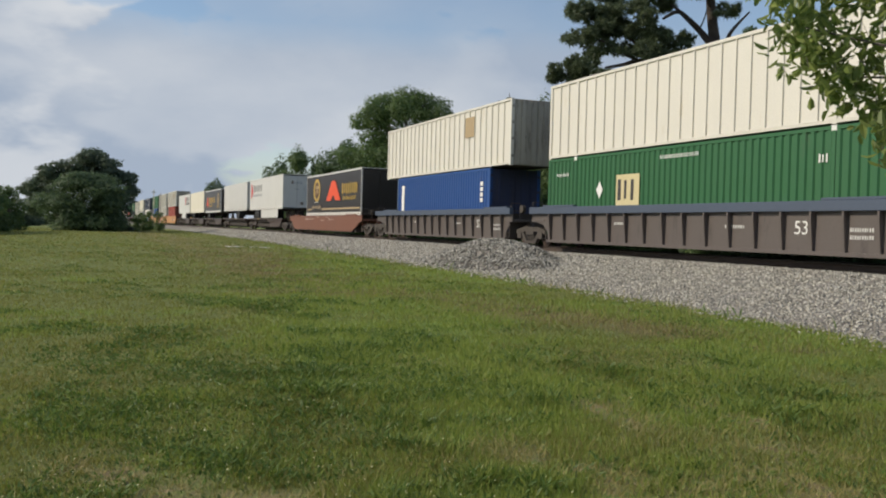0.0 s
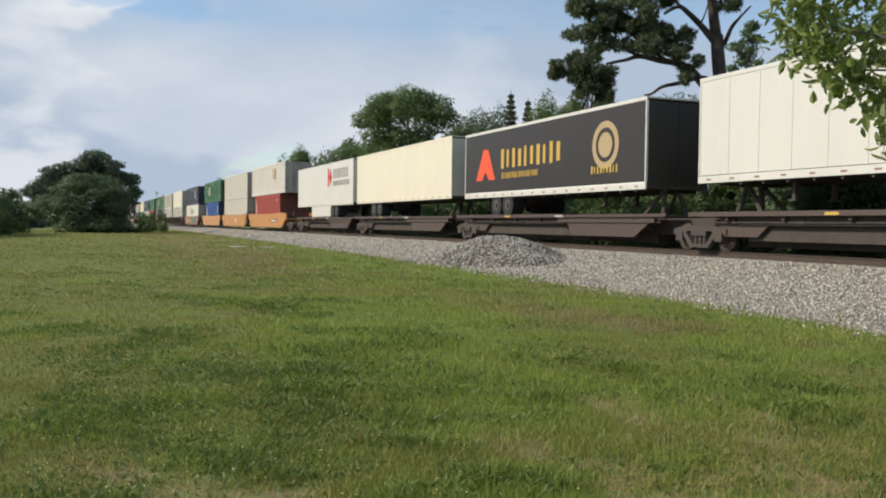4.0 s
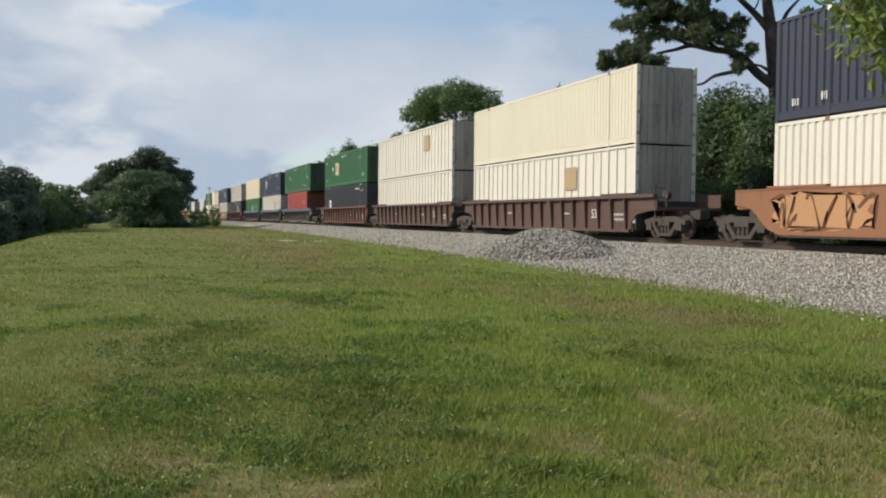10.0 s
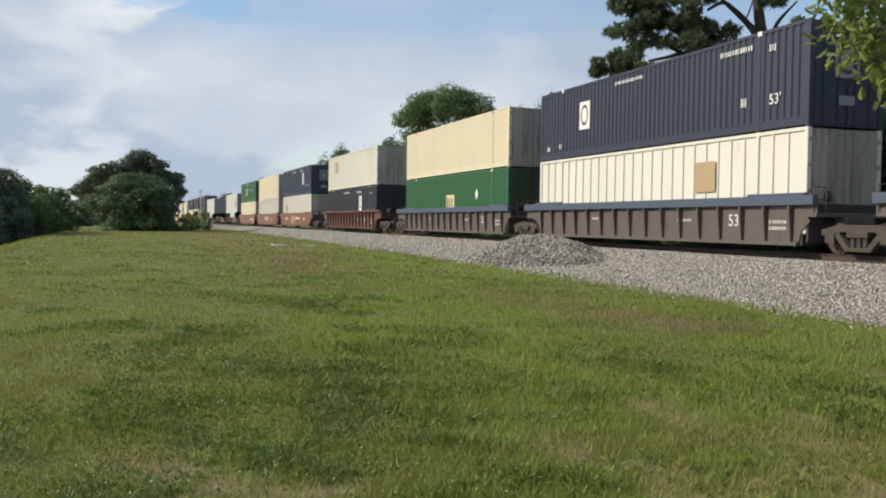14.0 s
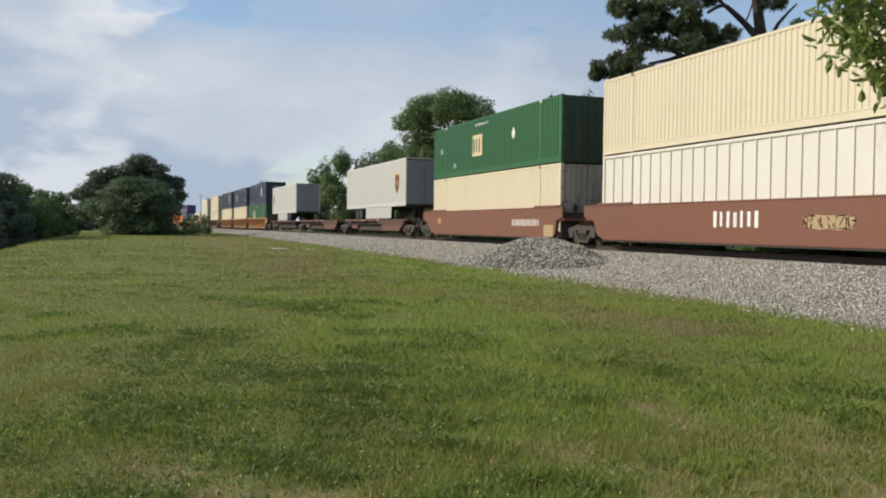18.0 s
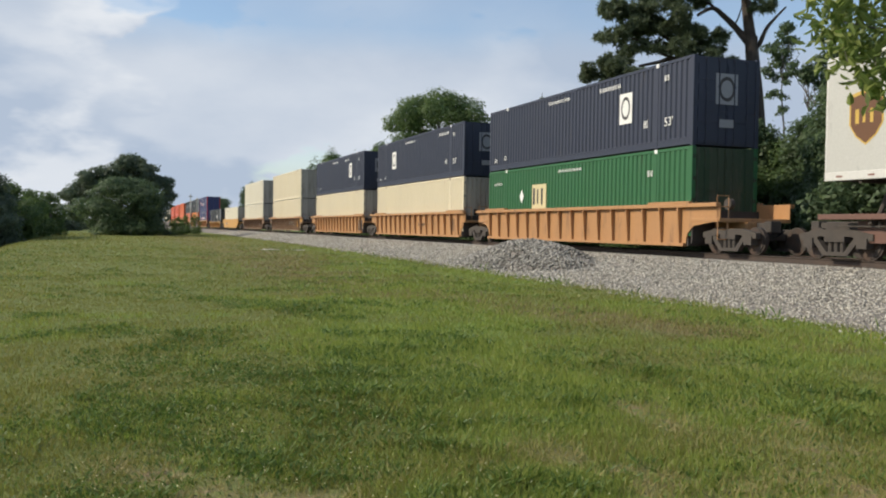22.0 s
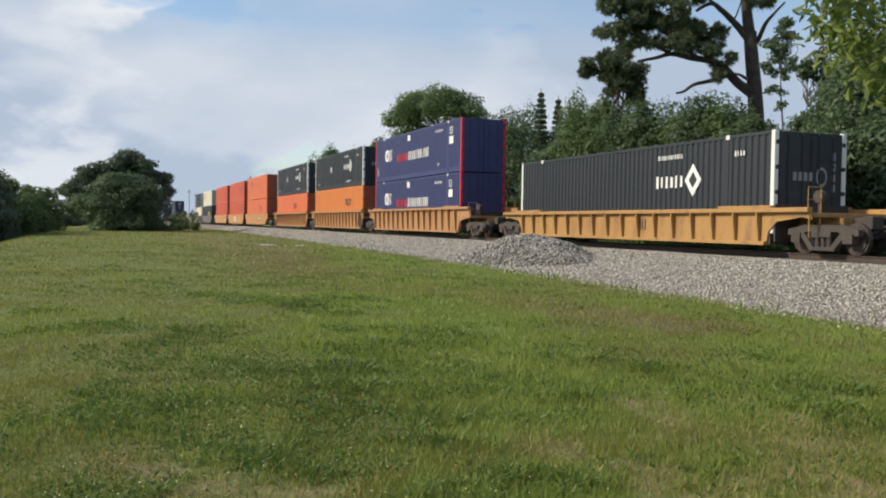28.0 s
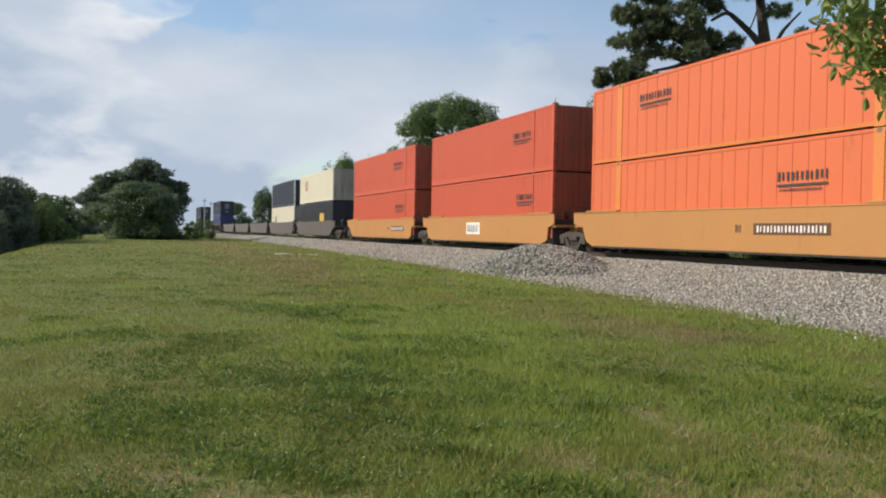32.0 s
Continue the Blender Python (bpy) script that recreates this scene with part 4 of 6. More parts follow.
def well_car(label, near, body, style, first, last, chord=None, items=(), length=16.154, drop=0.0):
    """One unit of a well car: two side walls with chords and ribs, a floor, end platforms over the trucks, ladders and rails."""
    mid = near + length / 2
    car = thing("well_car", label, "railway car", "well cars of the train", mid, RAIL_Z)
    yn, yf = -length / 2, length / 2
    a = yn - (1.5 if first else 0.45)
    b = yf + (1.5 if last else 1.15)
    ch = chord or body
    for s in (-1, 1):
        if style == "smooth":
            x0, x1 = sorted((s * 1.43, s * 1.36))
            out = [(a, 1.52 - drop), (a, 1.12 - drop * 0.6), (a + 0.55, 0.98 - drop * 0.5), (yn + 0.2, 0.42), (yn + 0.75, 0.26), (yf - 0.4, 0.26), (yf + 0.1, 0.42), (b - 0.75, 0.98 - drop * 0.5), (b, 1.12 - drop * 0.6), (b, 1.52 - drop)]
            part("side_wall", mesh_of(("smooth_wall", s, first, last, drop, length), lambda: prism(out, "x", x0, x1)), body, car)
            part("top_chord", mesh_of(("smooth_chord", s, first, last, drop, length), lambda: boxes((*sorted((s * 1.45, s * 1.31)), a, b, 1.52 - drop, 1.57 - drop), bevel=0.012)), ch, car)
            part("bottom_sill", mesh_of(("smooth_sill", s, length), lambda: boxes((*sorted((s * 1.40, s * 1.28)), yn + 0.7, yf - 0.4, 0.20, 0.26))), "under", car)
        else:
            x0, x1 = sorted((s * 1.34, s * 1.305))
            out = [(a, 1.46 - drop), (a, 1.08 - drop * 0.5), (a + 0.35, 0.98), (yn - 0.2, 0.86), (yn + 0.12, 0.60), (yn + 0.2, 0.26), (yf - 0.2, 0.26), (yf - 0.12, 0.60), (yf + 0.2, 0.86), (b - 0.35, 0.98), (b, 1.08 - drop * 0.5), (b, 1.46 - drop)]
            part("side_wall", mesh_of(("rib_wall", s, first, last, drop), lambda: prism(out, "x", x0, x1)), body, car)
            low = (1.30 if chord == "car_rail_blue" else 1.44) - drop
            part("top_chord", mesh_of(("rib_chord", s, first, last, low), lambda: boxes((*sorted((s * 1.50, s * 1.31)), a, b, low, 1.57 - drop), bevel=0.015)), ch, car)
            part("bottom_sill", mesh_of(("rib_sill", s), lambda: boxes((*sorted((s * 1.43, s * 1.26)), yn + 0.2, yf - 0.2, 0.20, 0.30))), body, car)
            n = 16
            for i in range(n):
                y = yn + 0.45 + i * (length - 0.9) / (n - 1)
                r = part("rib", mesh_of(("rib", s, low), lambda: prism(
                    [(s * 1.34, 0.30), (s * 1.42, 0.30), (s * 1.50, low - 0.16), (s * 1.50, low), (s * 1.34, low)], "y", -0.03, 0.03)), body, car)
                r.location.y = y
        for g0, g1 in ((yn - 0.1, yn + 2.2), (yf - 2.2, yf + 0.1)):
            part("guide", mesh_of(("guide", s, g0, drop), lambda: boxes((*sorted((s * 1.46, s * 1.30)), g0, g1, 1.572 - drop, 1.64 - drop), bevel=0.01)), ch, car)
    for k in (0.1, 5.0, 10.0, 15.4):
        part("cross_member", mesh_of(("cross_member",), lambda: boxes((-1.3, 1.3, -0.3, 0.3, 0.22, 0.50))), "under", car).location.y = yn + k + 0.3
    for e, y, tip in ((-1, yn, a), (1, yf, b)):
        part("end_platform", boxes((-1.36, 1.36, *sorted((tip, y + e * 0.12)), 0.98, 1.10), (-0.45, 0.45, *sorted((tip + e * 0.2, y + e * 0.1)), 0.66, 0.98), bevel=0.012), body, car)
        part("bulkhead", mesh_of(("bulkhead", e), lambda: boxes((-1.3, 1.3, *sorted((y + e * 0.04, y + e * 0.10)), 0.30, 1.35))), "under", car)
        bm = bmesh.new()
        for x in (-1.38, -0.95):
            rod(bm, (x, tip + e * -0.10, 1.10), (x, tip + e * -0.10, 1.78), 0.016, 6)
        rod(bm, (-1.38, tip - e * 0.10, 1.78), (-0.95, tip - e * 0.10, 1.78), 0.016, 6)
        rod(bm, (-1.38, tip - e * 0.10, 1.45), (-0.95, tip - e * 0.10, 1.45), 0.016, 6)
        part("handrail", bm, body if style != "smooth" else "cast", car)
    bm = bmesh.new()
    rod(bm, (-0.6, a + 0.5, 1.10), (-0.6, a + 0.5, 1.55), 0.05, 8)
    rod(bm, (-0.68, a + 0.5, 1.55), (-0.52, a + 0.5, 1.55), 0.17, 14)
    part("hand_brake", bm, "cast", car)
    truck(car, yn - 1.6)
    if last:
        truck(car, yf + 1.6)
        coupler(car, b - 0.2, 1)
    if first:
        coupler(car, a + 0.2, -1)
        step = bmesh.new()
        for x in (-1.38, -1.02):
            rod(step, (x, a + 0.05, 0.45), (x, a + 0.05, 1.05), 0.018, 6)
        for z in (0.45, 0.75):
            rod(step, (-1.38, a + 0.05, z), (-1.02, a + 0.05, z), 0.018, 6)
        part("step", step, body, car)
    marks(car, items, length, 0)
    shift = -(1.43 - HALF) if style == "smooth" else -(1.345 - HALF)
    for ch_ in car.children:
        if ch_.name.startswith("marking"):
            ch_.location.x += shift
    return car


def spine_car(label, near, first, last, hitch=True, length=16.154, wheels_far=True, body="spine_red"):
    """One unit of a spine car: a centre beam, wheel platforms on brackets, gusset plates over the trucks and a hitch."""
    mid = near + length / 2
    car = thing("spine_car", label, "railway car", "spine cars of the train", mid, RAIL_Z)
    yn, yf = -length / 2 - 1.0, length / 2 + 1.0
    part("centre_beam", mesh_of(("spine_beam",), lambda: boxes((-0.42, 0.42, yn + 0.2, yf - 0.2, 0.46, 1.00), (-0.40, 0.40, yn + 2.4, yf - 2.4, 0.16, 0.46), bevel=0.02)), "under", car)
    for s in (-1, 1):
        part("platform", mesh_of(("spine_deck", s), lambda: boxes((*sorted((s * 0.62, s * 1.36)), yn + 0.7, yf - 0.9, 1.04, 1.10), (*sorted((s * 1.30, s * 1.38)), yn + 0.7, yn + 7.0, 1.03, 1.14), (*sorted((s * 1.30, s * 1.40)), yn + 7.0, yf - 0.9, 1.03, 1.17), bevel=0.008)), body, car)
        if wheels_far:
            part("gusset", mesh_of(("spine_gusset", s), lambda: prism([(yn + 1.7, 0.86), (yn + 1.7, 1.02), (yn + 7.6, 1.02), (yn + 7.0, 0.86), (yn + 6.6, 0.36), (yn + 2.6, 0.36)], "x", *sorted((s * 1.18, s * 1.24)))), body, car)
            part("side_rail", mesh_of(("spine_rail", s), lambda: boxes((*sorted((s * 1.24, s * 1.30)), yn + 1.4, yn + 7.6, 0.84, 1.03), bevel=0.008)), body, car)
        part("gusset", mesh_of(("spine_gusset_far", s), lambda: prism([(yf - 1.9, 0.45), (yf - 1.9, 1.0), (yf - 4.2, 1.0), (yf - 3.5, 0.45)], "x", *sorted((s * 1.0, s * 1.06)))), body, car)
        part("side_sill", mesh_of(("spine_sill", s), lambda: boxes((*sorted((s * 1.02, s * 1.14)), yn + 2.6, yf - 2.8, 0.78, 1.03), (*sorted((s * 0.86, s * 0.92)), yn + 2.8, yf - 3.0, 0.34, 0.78), bevel=0.01)), "under", car)
        part("air_hose", mesh_of(("spine_pipe", s), lambda: spine_pipe(s, yn + 1.2, yf - 1.4)), "cast", car)
        for i in range(7):
            y = yn + 2.5 + i * (yf - yn - 5) / 6
            br = part("bracket", mesh_of(("spine_bracket", s), lambda: prism([(s * 0.42, 0.55), (s * 0.42, 1.03), (s * 1.30, 1.03), (s * 1.30, 0.92)], "y", -0.05, 0.05)), "under", car)
            br.location.y = y
    bm = bmesh.new()
    e = -1 if wheels_far else 1
    y = e * (length / 2 - 1.2)
    up = 1.0 if hitch else 0.14                # folded flat on an empty unit
    for x in (-0.5, 0.5):
        rod(bm, (x, y - e * 0.9, 1.05), (x * 0.5, y, 1.05 + 0.97 * up), 0.07, 8)
        rod(bm, (x, y + e * 0.2, 1.05), (x * 0.5, y, 1.05 + 0.97 * up), 0.07, 8)
    box(bm, -0.45, 0.45, y - 0.35, y + 0.35, 1.01 + 0.97 * up, 1.07 + 0.97 * up)
    part("hitch", bm, "cast", car, "trailer hitch stand")
    truck(car, yn - 0.6 if not first else yn + 0.9)
    if last:
        truck(car, yf - 1.2)
        coupler(car, yf - 0.5, 1)
    if first:
        coupler(car, yn + 0.4, -1)
    marks(car, [("bars", 9.5, 1.04, 0.7, 0.08, "mark"), ("box", 5.2, 1.05, 0.45, 0.08, "markgold")] + ([("box", 15.6, 1.02, 0.5, 0.12, "markorange")] if not hitch else []), length, 0)
    for ch_ in car.children:
        if ch_.name.startswith("marking"):
            ch_.location.x -= 1.402 - HALF
    return car


def spine_pipe(s, y0, y1):
    bm = bmesh.new()
    rod(bm, (s * 1.18, y0, 0.86), (s * 1.18, y1, 0.86), 0.025, 6)
    for k in range(6):
        y = y0 + (k + 0.5) * (y1 - y0) / 6
        box(bm, *sorted((s * 1.10, s * 1.21)), y - 0.03, y + 0.03, 0.82, 0.98)
    return bm


def trailer(label, paint_name, near, length=16.154, bogie=4.2, skirt=(6.2, 12.5), low=2.02, top=5.16, group="road trailers on the train", items=(), panels=False, end="same", trim=None, wheels=True):
    """A road trailer: smooth walls on rails with rivets, rear wheels on a bogie, landing legs and side skirts."""
    t = thing("road_trailer", label, "trailer", group, near + length / 2, RAIL_Z)
    L = length
    em = paint_name if end == "same" else end
    tr = trim or paint_name
    for s in (-1, 1):
        x0, x1 = sorted((s * HALF, s * (HALF - 0.05)))
        if panels:
            w = mesh_of(("trailer_panels", L, low, top, s), lambda: ribbed(L - 0.16, low + 0.24, top - 0.10, s * (HALF + 0.006), 1.22, 0.012))
        else:
            w = mesh_of(("trailer_wall", L, low, top, s), lambda: boxes((x0, x1, -L / 2 + 0.06, L / 2 - 0.06, low + 0.22, top - 0.10)))
        part("side_wall", w, paint_name, t)
        part("top_rail", mesh_of(("trailer_top", L, top, s), lambda: boxes((*sorted((s * (HALF + 0.012), s * (HALF - 0.06))), -L / 2, L / 2, top - 0.12, top), bevel=0.012)), tr, t)
        rail = part("bottom_rail", mesh_of(("trailer_rail", L, low, s), lambda: boxes((*sorted((s * (HALF + 0.012), s * (HALF - 0.06))), -L / 2, L / 2, low, low + 0.22), bevel=0.012)), tr, t)
        n = 16
        part("marker", mesh_of(("trailer_marker", L, low, s), lambda: boxes(*[(*sorted((s * (HALF + 0.016), s * HALF)), -L / 2 + 0.5 + i * (L - 1.0) / (n - 1) - 0.10, -L / 2 + 0.5 + i * (L - 1.0) / (n - 1) + 0.10, low + 0.08, low + 0.13) for i in range(n)])), "marker", rail)
        for e in (-1, 1):
            part("corner_post", mesh_of(("trailer_post", L, low, top, s, e), lambda: boxes((*sorted((s * (HALF + 0.006), s * (HALF - 0.08))), *sorted((e * L / 2, e * (L / 2 - 0.07))), low + 0.22, top - 0.12), bevel=0.01)), tr, t)
        if skirt:
            y0, y1 = L / 2 - skirt[0], L / 2 - skirt[1]
            z0 = low - 0.80
            part("side_skirt", prism([(y0, low), (y1, low), (y1 + 0.06, z0 + 0.12), (y1 + 0.25, z0), (y0, z0)], "x", *sorted((s * (HALF - 0.03), s * (HALF - 0.06)))), paint_name, t)
    part("roof", mesh_of(("trailer_roof", L, top), lambda: boxes((-HALF, HALF, -L / 2, L / 2, top - 0.05, top + 0.01), bevel=0.01)), tr, t)
    part("floor", mesh_of(("trailer_floor", L, low), lambda: boxes((-HALF + 0.06, HALF - 0.06, -L / 2, L / 2, low + 0.02, low + 0.14))), "under", t)
    for y in np.arange(-L / 2 + 0.6, L / 2 - 0.4, 0.9):
        part("cross_member", mesh_of(("trailer_joist", low), lambda: boxes((-HALF + 0.06, HALF - 0.06, 0, 0.08, low - 0.08, low + 0.018))), "under", t).location.y = y
    part("rear_door" if not wheels else "end_wall", mesh_of(("trailer_end", L, low, top), lambda: boxes((-HALF + 0.08, -0.01, -L / 2 + 0.01, -L / 2 + 0.05, low + 0.05, top - 0.12), (0.01, HALF - 0.08, -L / 2 + 0.01, -L / 2 + 0.05, low + 0.05, top - 0.12))), em, t)
    part("front_wall", mesh_of(("trailer_front", L, low, top), lambda: boxes((-HALF + 0.08, HALF - 0.08, L / 2 - 0.05, L / 2 - 0.01, low + 0.05, top - 0.12))), paint_name, t)
    if wheels:
        yb = L / 2 - bogie
        part("bogie", mesh_of(("trailer_bogie",), lambda: boxes((-0.5, 0.5, -1.3, 1.3, 1.66, 1.96), (-1.0, 1.0, -0.70, -0.56, 1.54, 1.68), (-1.0, 1.0, 0.56, 0.70, 1.54, 1.68), bevel=0.02)), "under", t).location.y = yb
        for e in (-0.56, 0.56):
            for s in (-1, 1):
                w = part("wheel", mesh_of(("road_tyre",), lambda: road_tyre()), "tyre", t)
                w.location = (s * 0.98, yb + e, 1.60)
                w.rotation_euler = (0, 0, 0 if s < 0 else math.pi)
                part("rim", mesh_of(("road_rim",), lambda: road_rim()), "rim", w)
        far = bogie < L / 2
        yl = (-1 if far else 1) * (L / 2 - 3.3)
        for x in (-0.7, 0.7):
            part("landing_gear", boxes((x - 0.06, x + 0.06, yl - 0.06, yl + 0.06, 1.50, low + 0.02), (x - 0.13, x + 0.13, yl - 0.14, yl + 0.14, 1.46, 1.50)), "cast", t)
        for x in (-0.95, 0.95):
            part("mud_flap", boxes((x - 0.3, x + 0.3, yb + (1.35 if far else -1.37), yb + (1.37 if far else -1.35), 1.35, low)), "tyre", t)
    marks(t, items, L, 0)
    if any(i[5] == "markred" for i in items):  # the same mark, small, on the doors
        y = -L / 2 + 0.006
        part("marking", boxes((-0.52, -0.34, y, y + 0.003, top - 0.86, top - 0.56)), "markwarmgrey", t)
        for k in range(6):
            part("marking", boxes((-0.26 + k * 0.13, -0.20 + k * 0.13, y, y + 0.003, top - 0.84, top - 0.64)), "markgrey", t)
        part("marking", boxes((-0.22, 0.16, y, y + 0.003, top - 1.36, top - 1.30)), "markgrey", t)
        part("marking", boxes((0.34, 0.62, y, y + 0.003, low + 0.42, low + 0.66)), "markwarmgrey", t)
    return t


def road_tyre():
    bm = bmesh.new()
    rod(bm, (-0.30, 0, 0), (0.26, 0, 0), 0.50, 24)
    bmesh.ops.bevel(bm, geom=[e for e in bm.edges if len(e.link_faces) == 2 and e.calc_face_angle(0) > 1.2], offset=0.05, segments=2, affect="EDGES")
    return bm


def road_rim():
    bm = bmesh.new()
    rod(bm, (-0.312, 0, 0), (-0.28, 0, 0), 0.25, 18, 0.25)
    rod(bm, (-0.36, 0, 0), (-0.312, 0, 0), 0.11, 10)
    return bm


# painted marks, by kind of container: distance from the far end, height, width, tall
EMP = [("diamond", 3.7, 1.62, 0.42, 0.62, "mark"), ("box", 4.75, 1.05, 1.35, 1.05, "markbuff"), ("bars", 4.85, 1.22, 1.15, 0.72, "markdark"), ("bars", 7.2, 2.5, 1.9, 0.12, "mark"), ("bars", 0.7, 2.2, 0.9, 0.12, "mark"),
       ("bars", 13.7, 2.0, 0.35, 0.22, "mark"), ("text", 14.7, 0.55, "53'", 0.42, "mark"), ("bars", 1.3, 0.5, 0.35, 0.18, "mark")]
GREEN = [("diamond", 3.7, 1.70, 0.38, 0.60, "mark"), ("bars", 6.3, 2.5, 1.7, 0.12, "mark"), ("text", 14.4, 1.3, "53'", 0.42, "mark"), ("bars", 11.6, 0.7, 0.35, 0.22, "mark"), ("bars", 13.4, 0.5, 0.35, 0.25, "mark"), ("bars", 1.2, 0.5, 0.35, 0.18, "mark"), ("bars", 13.6, 2.3, 0.3, 0.25, "mark")]


def navy_marks(at):
    return [("box", at - 0.4, 1.08, 0.82, 1.10, "mark"), ("ring", at + 0.0, 1.64, 0.58, 0.84, "markdark"), ("bars", 6.2, 2.48, 1.9, 0.13, "mark"), ("bars", 13.4, 0.8, 0.26, 0.26, "mark"),
            ("text", 14.6, 0.75, "53'", 0.42, "mark"), ("bars", 12.4 if at < 8 else 10.4, 2.42, 1.5, 0.16, "mark"), ("bars", 0.7, 0.4, 0.3, 0.2, "mark"), ("bars", 1.8, 0.45, 0.25, 0.22, "mark"), ("bars", 14.6, 2.25, 0.3, 0.2, "mark")]


def patch(at, z=1.15):
    return [("box", at, z, 1.05, 0.95, "marktan")]


BLUE40 = [("box", 0.65, 0.25, 0.42, 2.2, "mark"), ("column", 11.2, 2.3, 0.28, 1.0, "mark")]
RED40 = [("column", 0.55, 2.35, 0.26, 1.5, "mark"), ("bars", 10.6, 2.2, 0.8, 0.14, "mark")]
UMAX = [("bars", 10.5, 1.42, 1.6, 0.40, "mark"), ("diamond", 12.5, 1.64, 0.85, 1.05, "mark"), ("diamond", 12.5, 1.64, 0.42, 0.52, "black"), ("diamond", 6.1, 1.62, 0.42, 0.62, "mark"), ("bars", 10.6, 2.35, 1.4, 0.16, "mark"), ("bars", 1.2, 0.45, 0.9, 0.14, "mark"), ("bars", 11.4, 0.4, 1.3, 0.16, "mark"), ("bars", 14.5, 2.25, 0.5, 0.16, "mark")]
STACK = [("disc", 2.7, 1.72, 0.80, 0, "mark"), ("diamond", 2.75, 1.70, 0.40, 0.56, "indigo"), ("lines", 2.9, 1.34, 1.0, 0.76, "mark"), ("bars", 5.0, 1.16, 2.2, 0.50, "markred"), ("bars", 7.3, 1.14, 3.9, 0.58, "mark"), ("box", 7.1, 2.35, 0.5, 0.36, "mark"), ("text", 14.4, 2.15, "53", 0.55, "mark"), ("box", 14.4, 1.6, 0.6, 0.42, "mark"), ("bars", 12.6, 0.5, 0.3, 0.2, "mark"), ("bars", 0.6, 0.5, 0.3, 0.5, "mark"), ("bars", 12.2, 2.4, 1.2, 0.14, "mark")]


def orange_marks(at, z=1.75):
    return [("bars", at, z, 2.0, 0.26, "markdark"), ("box", at, z - 0.16, 1.9, 0.07, "markdark"), ("bars", at + 0.1, z - 0.30, 1.6, 0.09, "markdark")]


CODE = [("bars", 11.6, 0.75, 2.9, 0.32, "mark")]
PLATE = [("box", 11.4, 0.74, 3.0, 0.33, "markbrown"), ("bars", 11.55, 0.805, 2.75, 0.20, "mark"), ("bars", 10.6, 0.80, 0.3, 0.24, "markdark")]
BIG = [("bars", 9.0, 0.72, 1.5, 0.45, "mark")]
FIVE3 = [("text", 13.0, 0.72, "53", 0.5, "mark"), ("bars", 14.8, 0.62, 0.7, 0.1, "mark"), ("bars", 14.8, 0.80, 0.7, 0.1, "mark"), ("bars", 4.8, 0.9, 0.7, 0.1, "mark"), ("bars", 10.4, 0.85, 0.8, 0.09, "mark"), ("box", 5.5, 1.36, 0.3, 0.07, "markorange"), ("box", 12.0, 1.36, 0.4, 0.07, "markorange"), ("box", 9.0, 1.36, 0.5, 0.07, "mark")]
DARK53 = [("text", 0.9, 0.62, "53", 0.5, "markdark")]

WORD = {"white": "white ribbed steel", "cream": "cream corrugated steel", "pale": "pale cream corrugated steel", "green": "green corrugated steel", "blue": "bright blue corrugated steel", "navy": "dark navy corrugated steel",
        "black": "black corrugated steel", "indigo": "deep blue corrugated steel", "red": "rust-red corrugated steel", "orange": "orange steel", "amber": "amber-orange corrugated steel", "redorange": "red-orange steel"}
LOW, HIGH = 0.53, 3.435


def box_on(near, color, style, level, items=(), length=16.154, posts="same", words="", end="same"):
    where = "stacked on another" if level > 2 else "in a well"
    size = "long" if length > 14 else "short"
    # door ends take sooty copies; the green one has their shade mixed in
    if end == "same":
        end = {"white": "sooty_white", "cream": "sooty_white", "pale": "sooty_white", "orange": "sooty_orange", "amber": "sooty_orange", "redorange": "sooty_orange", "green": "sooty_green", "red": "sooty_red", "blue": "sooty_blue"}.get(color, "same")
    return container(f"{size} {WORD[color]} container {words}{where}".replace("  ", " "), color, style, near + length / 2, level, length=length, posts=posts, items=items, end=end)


def white53(near, level, items=()):
    box_on(near, "white", "rib", level, items, words="with rust-streaked ribs ")


def unit(near, body, style, first, last, chord=None, items=(), words="", drop=0.0):
    name = {"car_orange": "orange", "car_worn": "worn orange-brown", "car_ochre": "dirty ochre", "car_yellow": "yellow", "car_tan": "tan-orange", "car_brown": "red-brown", "car_darkbrown": "dark brown", "car_maroon": "dark maroon", "car_rust": "rusty brown", "car_grey": "dirty grey"}[body]
    well_car(f"{name} {'smooth-sided' if style == 'smooth' else 'ribbed'} well car {words}on the rails", near, body, style, first, last, chord, items, drop=drop)


# the units of the train in order from its front, by the place of each load's near end
BLUEGREY = "with a blue-grey chord "
unit(14.28, "car_grey", "rib", False, False, "car_rail_blue", FIVE3, BLUEGREY)
box_on(14.28, "green", "corr", LOW, EMP)
white53(14.28, HIGH)
unit(33.78, "car_grey", "rib", False, True, "car_rail_blue", FIVE3, BLUEGREY)
box_on(35.75, "blue", "corr", LOW, BLUE40, 12.19)
white53(33.78, HIGH, patch(11.3, 1.55))

